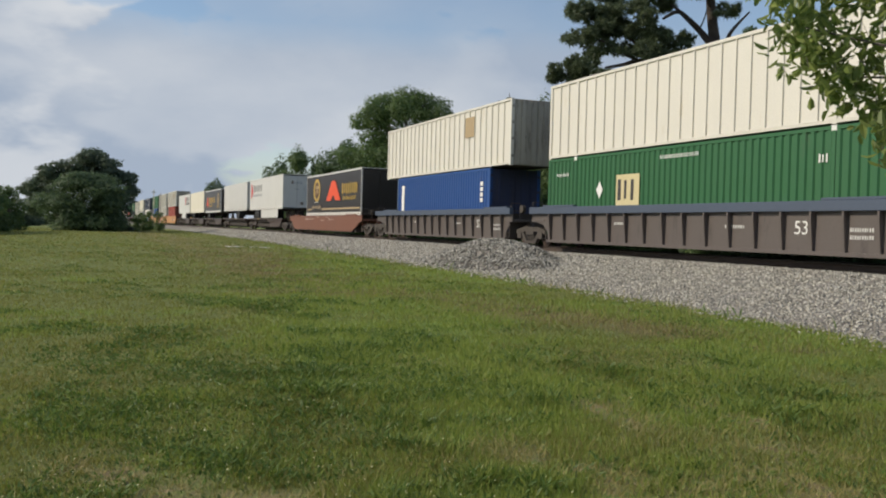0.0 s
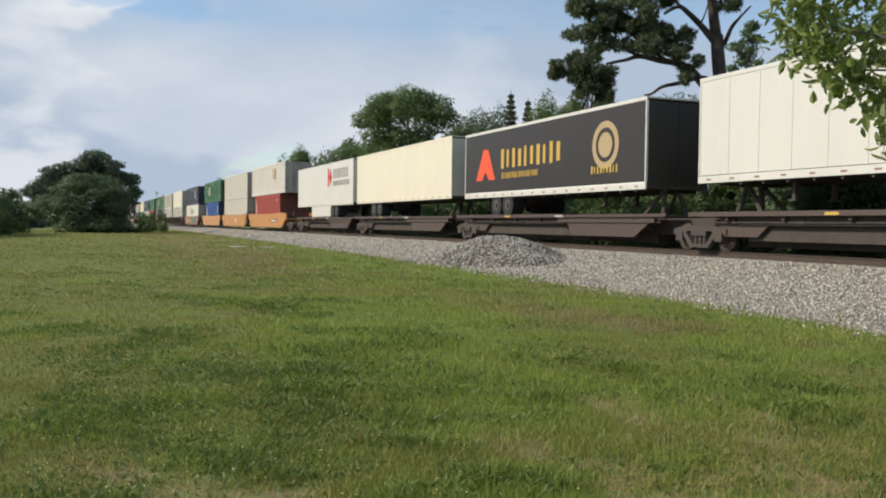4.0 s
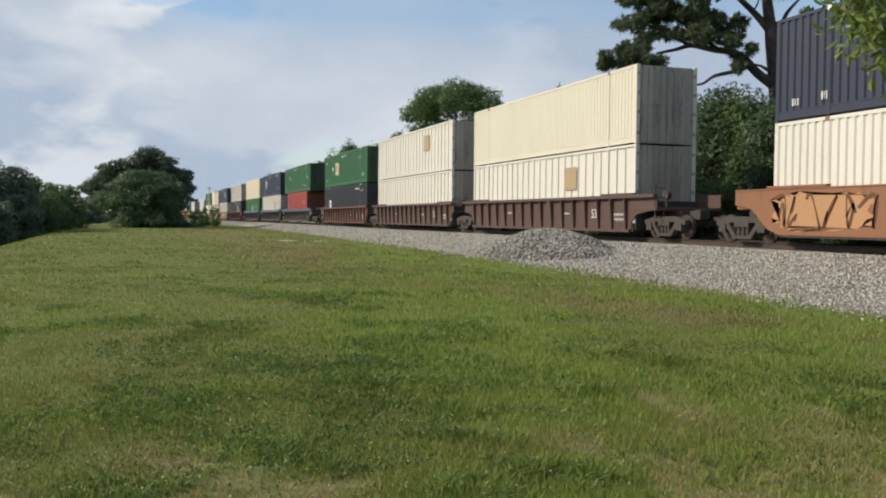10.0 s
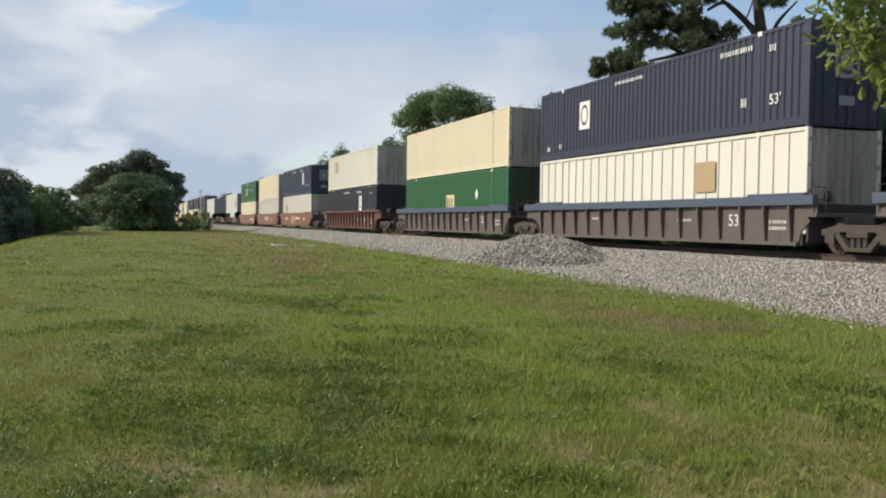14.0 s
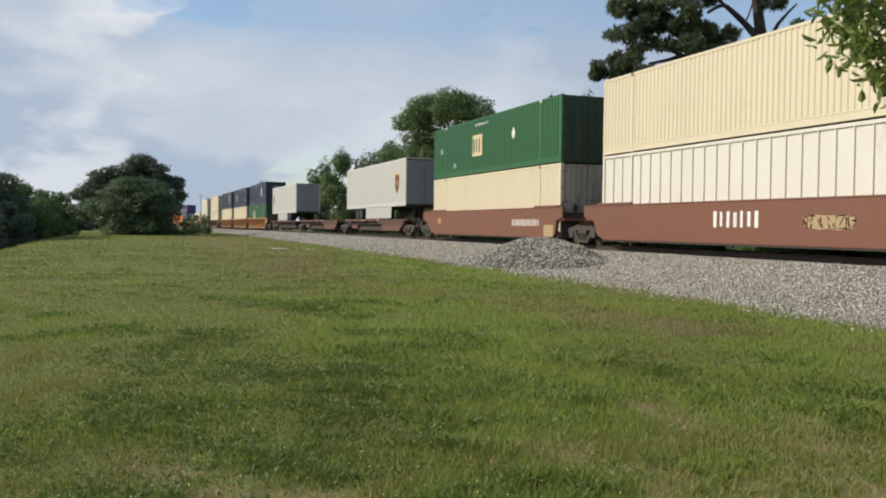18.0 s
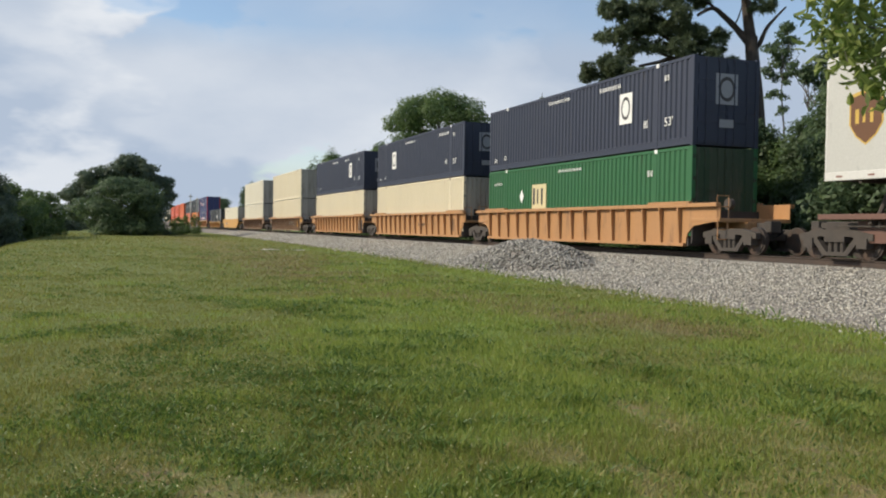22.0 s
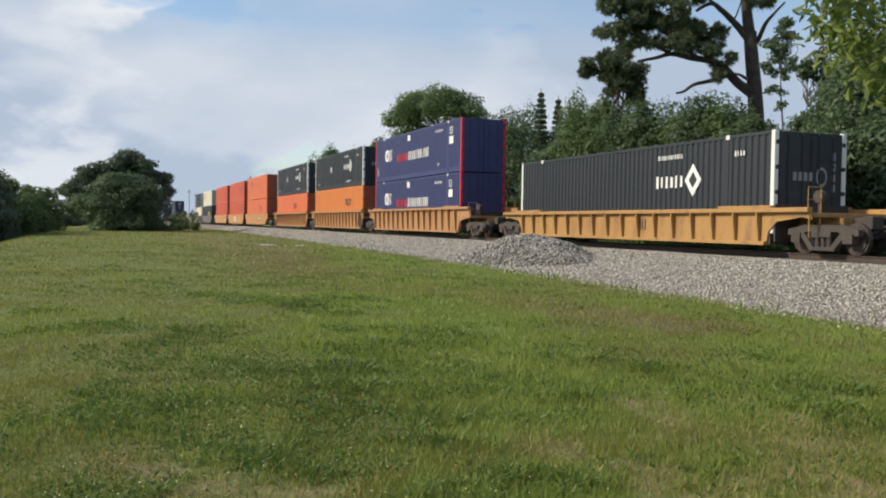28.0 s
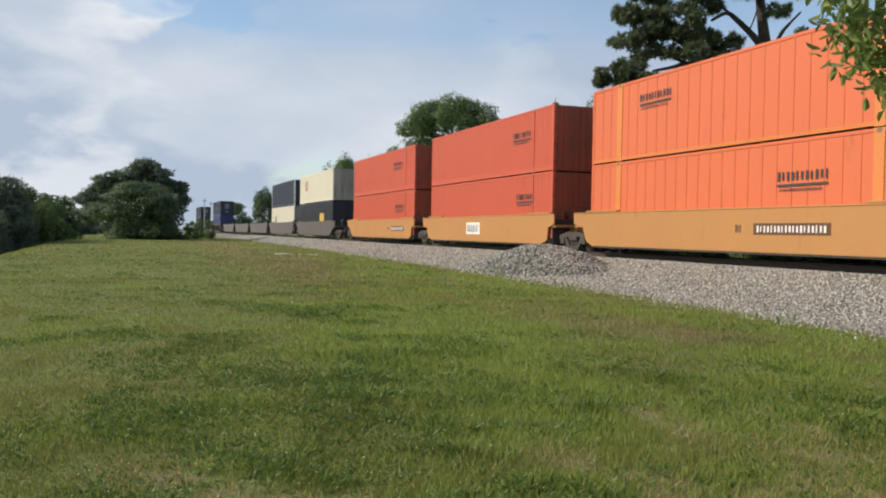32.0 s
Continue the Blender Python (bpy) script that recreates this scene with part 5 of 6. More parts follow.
well_car("red-brown smooth-sided well car carrying a trailer", 55.9, "car_brown", "smooth", True, True, None,
         [("bars", 3.97, 1.02, 1.9, 0.17, "markpale"), ("box", 6.0, 1.06, 0.74, 0.06, "markpale"), ("box", 7.66, 1.21, 0.6, 0.07, "markpale"), ("box", 9.0, 0.96, 0.8, 0.06, "markpale"), ("bars", 9.97, 1.18, 1.07, 0.07, "markpale"), ("bars", 11.08, 1.0, 0.5, 0.2, "markpale"), ("bars", 11.6, 1.03, 0.84, 0.09, "markpale")], 17.6, 0.22)
CREST = [("box", 0.02, 1.42, 14.58, 0.16, "mark"), ("box", 0.3, 1.78, 14.0, 0.12, "marktan"), ("ring", 3.15, 3.30, 1.95, 1.75, "markgold"), ("disc", 3.15, 3.32, 1.05, 0, "markbrown"), ("box", 2.78, 3.36, 0.28, 0.30, "marktan"), ("diamond", 2.95, 3.14, 0.26, 0.42, "marktan"),
         ("box", 3.28, 3.40, 0.46, 0.26, "marktan"), ("diamond", 3.42, 3.22, 0.34, 0.40, "marktan"), ("bars", 2.35, 2.62, 1.6, 0.14, "marktan"), ("box", 1.75, 1.78, 2.9, 0.40, "markdark"), ("bars", 1.88, 1.86, 2.7, 0.26, "marktan"),
         ("bars", 2.5, 2.36, 1.3, 0.07, "mark"), ("triangle", 7.92, 2.43, 3.8, 1.42, "markorange"), ("bars", 10.2, 2.85, 3.9, 0.75, "markgold"), ("bars", 10.4, 2.43, 3.2, 0.26, "markgold")]
trailer("black box trailer with an orange triangle and gold crest", "trailerblack", 55.07, 14.63, low=1.36, top=4.48, items=CREST, trim="trailerwhite", skirt=None, wheels=False)

for near, first, last, wf in ((78.71, True, False, True), (96.6, False, False, False), (114.3, False, False, True), (131.5, False, False, True), (148.6, False, True, True)):
    spine_car("dark sooty spine car with low wheel platforms on the rails", near, first, last, wheels_far=wf, body="spine_dark")
WORDMARK = [("bars", 2.05, 3.88, 4.6, 0.70, "markdark"), ("bars", 2.0, 3.38, 4.6, 0.26, "markgrey"), ("box", 0.75, 3.26, 0.38, 1.45, "markred"), ("diamond", 1.45, 3.98, 0.7, 1.3, "markred")]
trailer("white box trailer with a red and black wordmark", "trailerwhite", 78.71, bogie=4.1, skirt=(6.1, 14.0), items=WORDMARK)
trailer("white panelled box trailer riding on a spine car", "trailerwhite", 96.65, 15.9, bogie=10.2, skirt=None, panels=True)
trailer("black box trailer with an orange triangle and gold crest", "trailerblack", 115.2, 14.63, bogie=4.0, skirt=None, low=1.95, top=5.0,
        items=[("box", 0.02, 2.0, 14.58, 0.2, "mark"), ("triangle", 2.3, 2.75, 2.0, 1.4, "markorange"), ("bars", 3.9, 3.2, 5.4, 0.85, "markgold"), ("ring", 12.2, 3.6, 1.7, 1.7, "marktan"), ("disc", 12.2, 3.6, 0.9, 0, "marktan"), ("bars", 11.3, 2.6, 1.8, 0.28, "markgold"), ("bars", 4.0, 2.75, 3.4, 0.28, "markgold")], trim="trailerwhite")
trailer("cream box trailer riding on a spine car", "pale", 131.5, bogie=4.2, skirt=None)
WORDMARK_NEAR = [("bars", 11.15, 3.98, 3.9, 0.72, "markdark"), ("bars", 11.15, 3.42, 4.2, 0.40, "markdark"), ("box", 9.55, 3.44, 0.36, 1.35, "markred"), ("diamond", 10.35, 4.12, 0.8, 1.30, "markred")]
trailer("white box trailer with a red and black wordmark", "trailerwhite", 148.6, bogie=11.4, skirt=(4.65, 10.4), items=WORDMARK_NEAR)

unit(170.25, "car_orange", "smooth", True, False, None, [(k, f - 0.6, z, w, h, m) for k, f, z, w, h, m in PLATE] + DARK53)
box_on(172.2, "red", "corr", LOW, RED40, 12.19)
white53(170.25, HIGH, patch(11.0, 1.45))
unit(189.6, "car_orange", "smooth", False, False, None, BIG + DARK53)
white53(189.6, LOW)
white53(189.6, HIGH)
unit(209.0, "car_orange", "smooth", False, True, None, [(k, f - 8.2, z, w, h, m) for k, f, z, w, h, m in PLATE])
box_on(210.9, "blue", "corr", LOW, BLUE40, 12.19)
box_on(209.0, "green", "corr", HIGH, EMP)
unit(232.6, "car_worn", "smooth", True, True, None, [("scrawl", 0.1, 0.36, 3.8, 1.1, "markpeach"), ("bars", 4.2, 0.75, 1.9, 0.2, "mark"), ("scrawl", 6.7, 0.50, 3.1, 0.85, "markputty"), ("scrawl", 9.8, 0.38, 3.9, 1.1, "markteal"), ("box", 15.0, 0.85, 0.7, 0.4, "markpale")], "sprayed with graffiti ")
box_on(232.6, "white", "corr", LOW, [("bars", 5.6, 1.40, 5.0, 0.85, "markwarmgrey"), ("bars", 6.0, 2.4, 1.2, 0.12, "markdark")])
box_on(232.6, "navy", "corr", HIGH, navy_marks(12.1))

unit(256.1, "car_darkbrown", "rib", True, False, None, FIVE3)
white53(256.1, LOW, patch(10.6, 1.35))
box_on(256.1, "pale", "fine", HIGH)
unit(275.7, "car_darkbrown", "rib", False, False, None, FIVE3)
white53(275.7, LOW)
white53(275.7, HIGH, patch(10.9, 1.45))
unit(295.3, "car_maroon", "rib", False, True, None, FIVE3)
box_on(295.3, "black", "corr", LOW, navy_marks(3.4)[3:] + [("box", 2.3, 0.55, 0.8, 1.15, "mark"), ("ring", 2.7, 1.12, 0.5, 0.8, "markdark")])
box_on(295.3, "green", "corr", HIGH, EMP)

unit(319.0, "car_grey", "rib", True, False, "car_rail_blue", FIVE3, BLUEGREY)
box_on(320.85, "red", "corr", LOW, [("bars", 10.4, 1.6, 0.5, 0.3, "mark"), ("bars", 0.6, 1.3, 0.4, 0.3, "mark")], 12.19)
box_on(319.0, "green", "corr", HIGH, GREEN)
unit(338.7, "car_grey", "rib", False, False, "car_rail_blue", FIVE3, BLUEGREY)
white53(338.7, LOW, patch(11.2, 1.25))
box_on(338.7, "navy", "corr", HIGH, navy_marks(3.9))
unit(358.3, "car_grey", "rib", False, True, "car_rail_blue", FIVE3, BLUEGREY)
box_on(358.3, "green", "corr", LOW, [("box", 7.6, 0.75, 1.3, 1.0, "markbuff"), ("bars", 7.7, 0.9, 1.1, 0.7, "markdark"), ("diamond", 12.2, 1.7, 0.4, 0.6, "mark")])
box_on(358.3, "cream", "fine", HIGH)

unit(381.7, "car_maroon", "rib", True, True, None, FIVE3)
box_on(381.7, "black", "corr", LOW, navy_marks(11.5))
white53(381.7, HIGH, patch(2.6, 1.5))

unit(405.8, "car_brown", "smooth", True, False, None, [("bars", 2.4, 0.78, 1.6, 0.34, "mark"), ("scrawl", 5.9, 0.42, 2.6, 0.9, "marktan"), ("bars", 8.2, 0.86, 3.0, 0.3, "mark"), ("box", 13.2, 0.8, 0.5, 0.3, "mark")], "with spray paint ")
white53(405.8, LOW, patch(2.2, 1.0))
box_on(405.8, "navy", "corr", HIGH, navy_marks(12.1))
unit(425.35, "car_brown", "smooth", False, False, None, [("bars", 7.0, 0.75, 2.2, 0.5, "mark"), ("scrawl", 10.8, 0.7, 1.8, 0.4, "marktan")], "with spray paint ")
white53(425.35, LOW)
box_on(425.35, "cream", "fine", HIGH)
unit(444.95, "car_brown", "smooth", False, True, None, CODE + [("box", 14.9, 0.3, 0.9, 0.5, "marktan"), ("box", 1.2, 0.85, 0.5, 0.3, "markpeach")])
box_on(444.95, "cream", "fine", LOW)
box_on(444.95, "green", "corr", HIGH, [("box", 6.1, 0.95, 1.35, 1.1, "markbuff"), ("bars", 6.2, 1.12, 1.15, 0.75, "markdark"), ("diamond", 11.3, 1.7, 0.42, 0.62, "mark"), ("bars", 1.2, 1.4, 0.4, 0.3, "mark"), ("bars", 6.5, 2.5, 1.7, 0.12, "mark"), ("bars", 3.4, 0.5, 0.3, 0.25, "mark")])

for near, first, last, wf in ((466.7, True, False, True), (486.1, False, False, True), (505.9, False, True, False)):
    spine_car("red-brown spine car with low wheel platforms on the rails", near, first, last, near != 486.1, wheels_far=wf)
BADGE = lambda at: [("shield", at, 3.55, 1.05, 1.38, "markgold"), ("shield", at, 3.53, 0.95, 1.24, "markbrown"), ("bars", at - 0.33, 3.40, 0.68, 0.36, "markgold")]
trailer("silver-grey box trailer with a brown and gold shield", "silver", 466.7, bogie=4.0, skirt=(6.0, 12.8), items=BADGE(14.2), trim="trailerwhite", end="trailer_end")
trailer("silver-grey box trailer with a brown and gold shield", "silver", 505.9, bogie=11.9, skirt=(4.2, 10.5), items=BADGE(1.3), trim="trailerwhite", end="trailer_end")

unit(527.65, "car_tan", "rib", True, False, "car_tan", (), "")
box_on(527.65, "green", "corr", LOW, EMP)
box_on(527.65, "navy", "corr", HIGH, navy_marks(12.2))
unit(547.2, "car_tan", "rib", False, False, "car_tan", [("bars", 14.6, 0.5, 0.5, 0.7, "markdark"), ("bars", 9.0, 0.8, 1.4, 0.14, "markdark")])
box_on(547.2, "cream", "corr", LOW)
box_on(547.2, "navy", "corr", HIGH, navy_marks(3.8))
unit(567.05, "car_tan", "rib", False, True, "car_tan", [("box", 15.0, 0.4, 1.1, 0.8, "markdark")])
box_on(567.05, "cream", "corr", LOW)
box_on(567.05, "navy", "corr", HIGH, navy_marks(12.2))

unit(590.5, "car_rust", "rib", True, True, "car_tan", [("text", 12.6, 0.72, "53", 0.5, "mark"), ("bars", 10.3, 0.78, 1.7, 0.36, "mark"), ("box", 14.6, 0.6, 0.8, 0.6, "car_yellow"), ("box", 16.2, 1.05, 0.9, 0.35, "car_yellow")], "with rusty patches ")
box_on(590.5, "cream", "corr", LOW)
box_on(590.5, "cream", "corr", HIGH)
unit(614.1, "car_rust", "rib", True, True, "car_tan", FIVE3, "with rusty patches ")
box_on(614.1, "pale", "corr", LOW)
box_on(614.1, "pale", "corr", HIGH)

unit(637.9, "car_yellow", "smooth", True, True, None, [(k, f - 9.2, z, w * 0.88, h, m) for k, f, z, w, h, m in PLATE])
box_on(637.9, "pale", "corr", LOW, [("bars", 3.2, 2.3, 1.2, 0.16, "markdark")])
unit(661.4, "car_ochre", "rib", True, True, "car_ochre", [("bars", 9.6, 0.55, 0.5, 0.4, "markdark")], drop=0.33)
box_on(661.4, "black", "corr", LOW, [m for m in UMAX if m[1] != 6.1], posts="mark", words="with white posts ")

unit(684.95, "car_tan", "rib", True, False, "car_tan", ())
box_on(684.95, "indigo", "corr", LOW, STACK, posts="markred", words="with red posts ")
box_on(684.95, "indigo", "corr", HIGH, STACK, posts="markred", words="with red posts ")
unit(704.5, "car_tan", "rib", False, False, "car_tan", [("box", 15.0, 0.4, 1.1, 0.8, "markdark")])
box_on(704.5, "amber", "corr", LOW, orange_marks(11.0))
box_on(704.5, "black", "corr", HIGH, UMAX, posts="mark", words="with white posts ")
unit(724.3, "car_tan", "rib", False, True, "car_tan", ())
box_on(724.3, "orange", "seam", LOW, orange_marks(9.3))
box_on(724.3, "black", "corr", HIGH, UMAX, posts="mark", words="with white posts ")

unit(747.75, "car_orange", "smooth", True, False, None, [(k, f - 1.6, z + 0.03, w, h, m) for k, f, z, w, h, m in PLATE])
box_on(747.75, "orange", "seam", LOW, orange_marks(10.6))
box_on(747.75, "orange", "seam", HIGH, orange_marks(3.4, 2.05))
unit(767.3, "car_orange", "smooth", False, False, None, [("box", 6.3, 0.62, 1.9, 0.62, "mark"), ("bars", 6.5, 0.72, 1.5, 0.42, "markdark")])
box_on(767.3, "redorange", "fine", LOW, orange_marks(12.4))
box_on(767.3, "redorange", "fine", HIGH, orange_marks(11.9))
unit(786.85, "car_orange", "smooth", False, True, None, PLATE)
box_on(786.85, "redorange", "fine", LOW, orange_marks(11.9))
box_on(786.85, "redorange", "fine", HIGH, orange_marks(11.4))

unit(810.9, "car_grey", "smooth", True, False)
box_on(810.9, "black", "corr", LOW, [("box", 10.5, 0.6, 2.0, 1.2, "markgold")])
box_on(810.9, "pale", "fine", HIGH, [("box", 3.0, 1.3, 1.4, 1.0, "marktan")])
unit(830.5, "car_grey", "smooth", False, False)
box_on(830.5, "pale", "fine", LOW, [("bars", 3.0, 0.9, 1.2, 1.0, "markdark")])
box_on(830.5, "navy", "corr", HIGH, posts="mark", words="with white posts ")
unit(850.1, "car_grey", "smooth", False, False)
unit(869.7, "car_grey", "smooth", False, False)
unit(889.3, "car_grey", "smooth", False, True)
unit(914.5, "car_darkbrown", "rib", True, False)
box_on(914.5, "indigo", "corr", LOW)
box_on(914.5, "navy", "corr", HIGH)
unit(934.1, "car_darkbrown", "rib", False, False)
unit(966.5, "car_darkbrown", "rib", True, True)
box_on(966.5, "black", "corr", LOW)
box_on(966.5, "navy", "corr", HIGH)


# ---- trees and shrubs ----
def leaf_cloud(rng, clumps, size, per_area):
    """Separate three-cornered leaves over the skins of many lumps, turned outwards and up. A clump: centre, three half-widths."""
    out = []
    for cx, cy, cz, rx, ry, rz in clumps:
        n = max(20, int(per_area * (rx * ry + ry * rz + rx * rz) * 4.2))
        d = rng.normal(size=(n, 3))
        d /= np.linalg.norm(d, axis=1)[:, None]
        lump = 1 + 0.20 * np.sin(d[:, 0] * 5 + cx) * np.sin(d[:, 1] * 4 + cy) + 0.16 * np.sin(d[:, 2] * 7 + cz * 3)
        lump *= 1 + 0.10 * np.sin(d[:, 0] * 13 + cz) * np.sin(d[:, 2] * 11 + cx) + rng.normal(scale=0.05, size=n)
        p = d * (rng.uniform(0.40, 1.0, n) ** 0.5 * lump)[:, None] * np.array((rx, ry, rz)) + np.array((cx, cy, cz))
        nrm = d + rng.normal(scale=0.5, size=(n, 3)) + np.array((0, 0, 0.45))
        nrm /= np.linalg.norm(nrm, axis=1)[:, None]
        a = np.cross(nrm, rng.normal(size=(n, 3)))
        a /= np.linalg.norm(a, axis=1)[:, None]
        b = np.cross(nrm, a)
        s = (size * rng.uniform(0.6, 1.4, n))[:, None]
        out.append(np.stack((p - a * s * 0.8 - b * s * 0.55, p - a * s * 0.8 + b * s * 0.55, p + a * s * 1.1), 1).reshape(-1, 3))
    return np.concatenate(out)


def spray_cloud(rng, clumps, size, per_area):
    """Bunches of needles: short thin leaves that stand out from twig ends."""
    out = []
    for cx, cy, cz, rx, ry, rz in clumps:
        n = max(8, int(per_area * (rx * ry + ry * rz + rx * rz)))
        d = rng.normal(size=(n, 3))
        d /= np.linalg.norm(d, axis=1)[:, None]
        c = d * (rng.uniform(0.1, 1.0, n) ** 0.45)[:, None] * np.array((rx, ry, rz)) + np.array((cx, cy, cz))
        k = 14
        q = rng.normal(size=(n, k, 3)) + d[:, None] * 0.5 + np.array((0, 0, 0.35))
        q /= np.linalg.norm(q, axis=2)[..., None]
        w = np.cross(q, rng.normal(size=(n, k, 3)))
        w /= np.linalg.norm(w, axis=2)[..., None]
        L = size * rng.uniform(0.7, 1.3, (n, k, 1))
        c = c[:, None] + q * L * 0.10
        out.append(np.stack((c - w * 0.032, c + w * 0.032, c + q * L), 2).reshape(-1, 3))
    return np.concatenate(out)


def limb(bm, points, r0, r1, sides=8):
    rings = []
    for i, p in enumerate(points):
        p = Vector(p)
        q = Vector(points[min(i + 1, len(points) - 1)]) - Vector(points[max(i - 1, 0)])
        turn = q.to_track_quat("Z", "Y").to_matrix()
        r = r0 + (r1 - r0) * i / (len(points) - 1)
        rings.append([bm.verts.new(p + turn @ Vector((math.cos(k * math.tau / sides) * r, math.sin(k * math.tau / sides) * r, 0))) for k in range(sides)])
    for a, b in zip(rings, rings[1:]):
        for k in range(sides):
            j = (k + 1) % sides
            bm.faces.new((a[k], a[j], b[j], b[k]))
    bm.faces.new(rings[0][::-1]), bm.faces.new(rings[-1])


def curve_to(a, b, rng, n=5, sag=0.08):
    a, b = Vector(a), Vector(b)
    d = (b - a).length * sag
    return [a.lerp(b, k / n) + Vector(rng.normal(size=3) * (d if 0 < k < n else 0)) for k in range(n + 1)]


def tree(name, label, category, x, y, height, wide, seed, leaf="oak", bark="bark2", size=0.16, dense=26, trunk=0.2, first=0.25, clumps=None, lumps=26, group="", spread=(0.22, 0.38), rise=0.5):
    """A tree: tapered trunk, limbs that reach into the lumps of the crown, and the crown's leaves."""
    rng = np.random.default_rng(seed)
    base = ground_z(x, y)
    t = new(name)
    t.location = (x, y, base)
    tagged(t, label, category, group)
    if clumps is None:
        clumps = []
        c0 = height * first
        mid, half = (height + c0) / 2, (height - c0) / 2
        for k in range(lumps):
            u, v = rng.uniform(0, math.tau), rng.uniform(-1, 1)
            r = math.sqrt(max(0.0, 1 - abs(v) ** 2.2)) * rng.uniform(0.35, 0.80)
            s = rng.uniform(*spread)
            clumps.append((math.cos(u) * r * wide, math.sin(u) * r * wide, mid + v * half * 0.78, wide * s, wide * s, half * s * 0.85))
        if first < 0.08:                               # leaves down to the ground
            for k in range(10):
                u, r = rng.uniform(0, math.tau), rng.uniform(0.35, 0.75)
                clumps.append((math.cos(u) * r * wide, math.sin(u) * r * wide, height * rng.uniform(0.06, 0.18), wide * 0.32, wide * 0.32, height * 0.16))
    bm = bmesh.new()
    top = max(c[2] for c in clumps) * 0.85
    spine = [(rng.normal() * 0.02 * k, rng.normal() * 0.02 * k, top * k / 6 - (0.1 if k == 0 else 0)) for k in range(7)]
    limb(bm, spine, trunk, trunk * 0.25)
    part("trunk", bm, bark, t)
    order = sorted(clumps, key=lambda c: -c[3] * c[5])[:9]
    for c in order:
        z0 = min(max(height * first * 0.8, c[2] * rise), top * 0.9)
        bm = bmesh.new()
        limb(bm, curve_to((0, 0, z0), c[:3], rng), trunk * 0.42, trunk * 0.10, 6)
        part("limb", bm, bark, t)
    make = spray_cloud if leaf == "needle" else leaf_cloud
    part("crown", quads("crown", make(rng, clumps, size * 0.80, dense), 3, leaf), leaf, t)
    return t


# a dark domed tree and the bushes before it, beside the line
rng = np.random.default_rng(11)
dome = []
for cx, cz, rx, rz, many in ((0.9, 8.1, 2.4, 1.2, 20), (2.9, 7.1, 1.8, 1.1, 11), (4.7, 6.2, 1.3, 1.1, 11), (4.8, 4.2, 1.2, 1.5, 10), (-1.6, 7.0, 1.8, 1.2, 11), (-3.4, 5.8, 1.6, 1.2, 14), (-5.0, 4.6, 1.0, 1.2, 10), (-3.2, 3.8, 2.0, 1.4, 14), (0.8, 5.4, 4.0, 1.8, 26), (0.8, 6.6, 2.6, 1.0, 16), (0.5, 2.6, 4.6, 1.8, 16), (-4.9, 2.6, 0.9, 1.4, 6)):
    for k in range(many):
        u = rng.normal(size=3)
        u /= np.linalg.norm(u)
        f = rng.uniform(0.4, 0.85)
        r = rng.uniform(0.65, 1.1)
        dome.append((cx + u[0] * rx * f, u[1] * 3.0 * f, cz + u[2] * rz * f, r, r, r * 0.62))
tree("broadleaf_tree", "dark broad dome-crowned tree standing alone in the meadow", "tree", 0.6, 108, 9.3, 5.6, 11, "bush", size=0.19, dense=30, trunk=0.35, first=0.04, clumps=dome)
tree("round_bush", "dense dark green rounded bush reaching down to the grass", "bush", 0.8, 100, 6.1, 5.0, 12, "dark", size=0.17, dense=24, trunk=0.2, first=0.0, lumps=60)
tree("round_bush", "dense dark green rounded bush reaching down to the grass", "bush", 3.6, 103, 4.6, 2.6, 13, "bush", size=0.17, dense=30, trunk=0.2, first=0.0, lumps=36)
for k, (x, y, h, w_) in enumerate(((-5.9, 93, 4.3, 1.8), (-6.9, 86, 4.6, 2.2), (-8.2, 82, 5.2, 2.5), (-9.9, 79, 6.6, 2.9), (-12.2, 76, 8.4, 3.4), (-15.5, 74, 10.2, 4.5), (-8.3, 72, 3.6, 2.2), (-9.8, 66, 3.9, 2.4), (-11.9, 61, 4.6, 2.8), (-10.2, 57, 3.0, 2.1), (-11.2, 50, 3.0, 2.3))):
    tree("hedge_tree", "dark leafy tree on the low side of the bank", "tree", x, y, h, w_, 20 + k, "oak" if k in (0, 1, 2) else "bush", size=0.15, dense=36, trunk=0.2, first=0.0, lumps=38, group="trees left of the meadow")
for k, (x, y, h, w_) in enumerate(((7.1, 112, 2.4, 1.0), (8.2, 116, 2.0, 0.9), (6.4, 108, 1.5, 0.8), (9.0, 122, 2.8, 0.9), (9.9, 118, 2.6, 0.8))):
    tree("shrub", "small grey-green shrub by the railway bank", "shrub", x, y, h, w_, 30 + k, "oak", size=0.12, dense=70, trunk=0.06, first=0.0, lumps=12, group="shrubs by the bank")

for k, (x, y, h, w_) in enumerate(((-7.5, 150, 4.6, 3.6), (-3.0, 170, 5.0, 4.2), (-13, 140, 6.0, 4.5), (-17, 110, 7.0, 4.5))):
    tree("hedge_tree", "far grey-green tree beyond the meadow's end", "tree", x, y, h, w_, 130 + k, "bush", size=0.26, dense=14, trunk=0.2, first=0.0, lumps=24, group="trees left of the meadow")

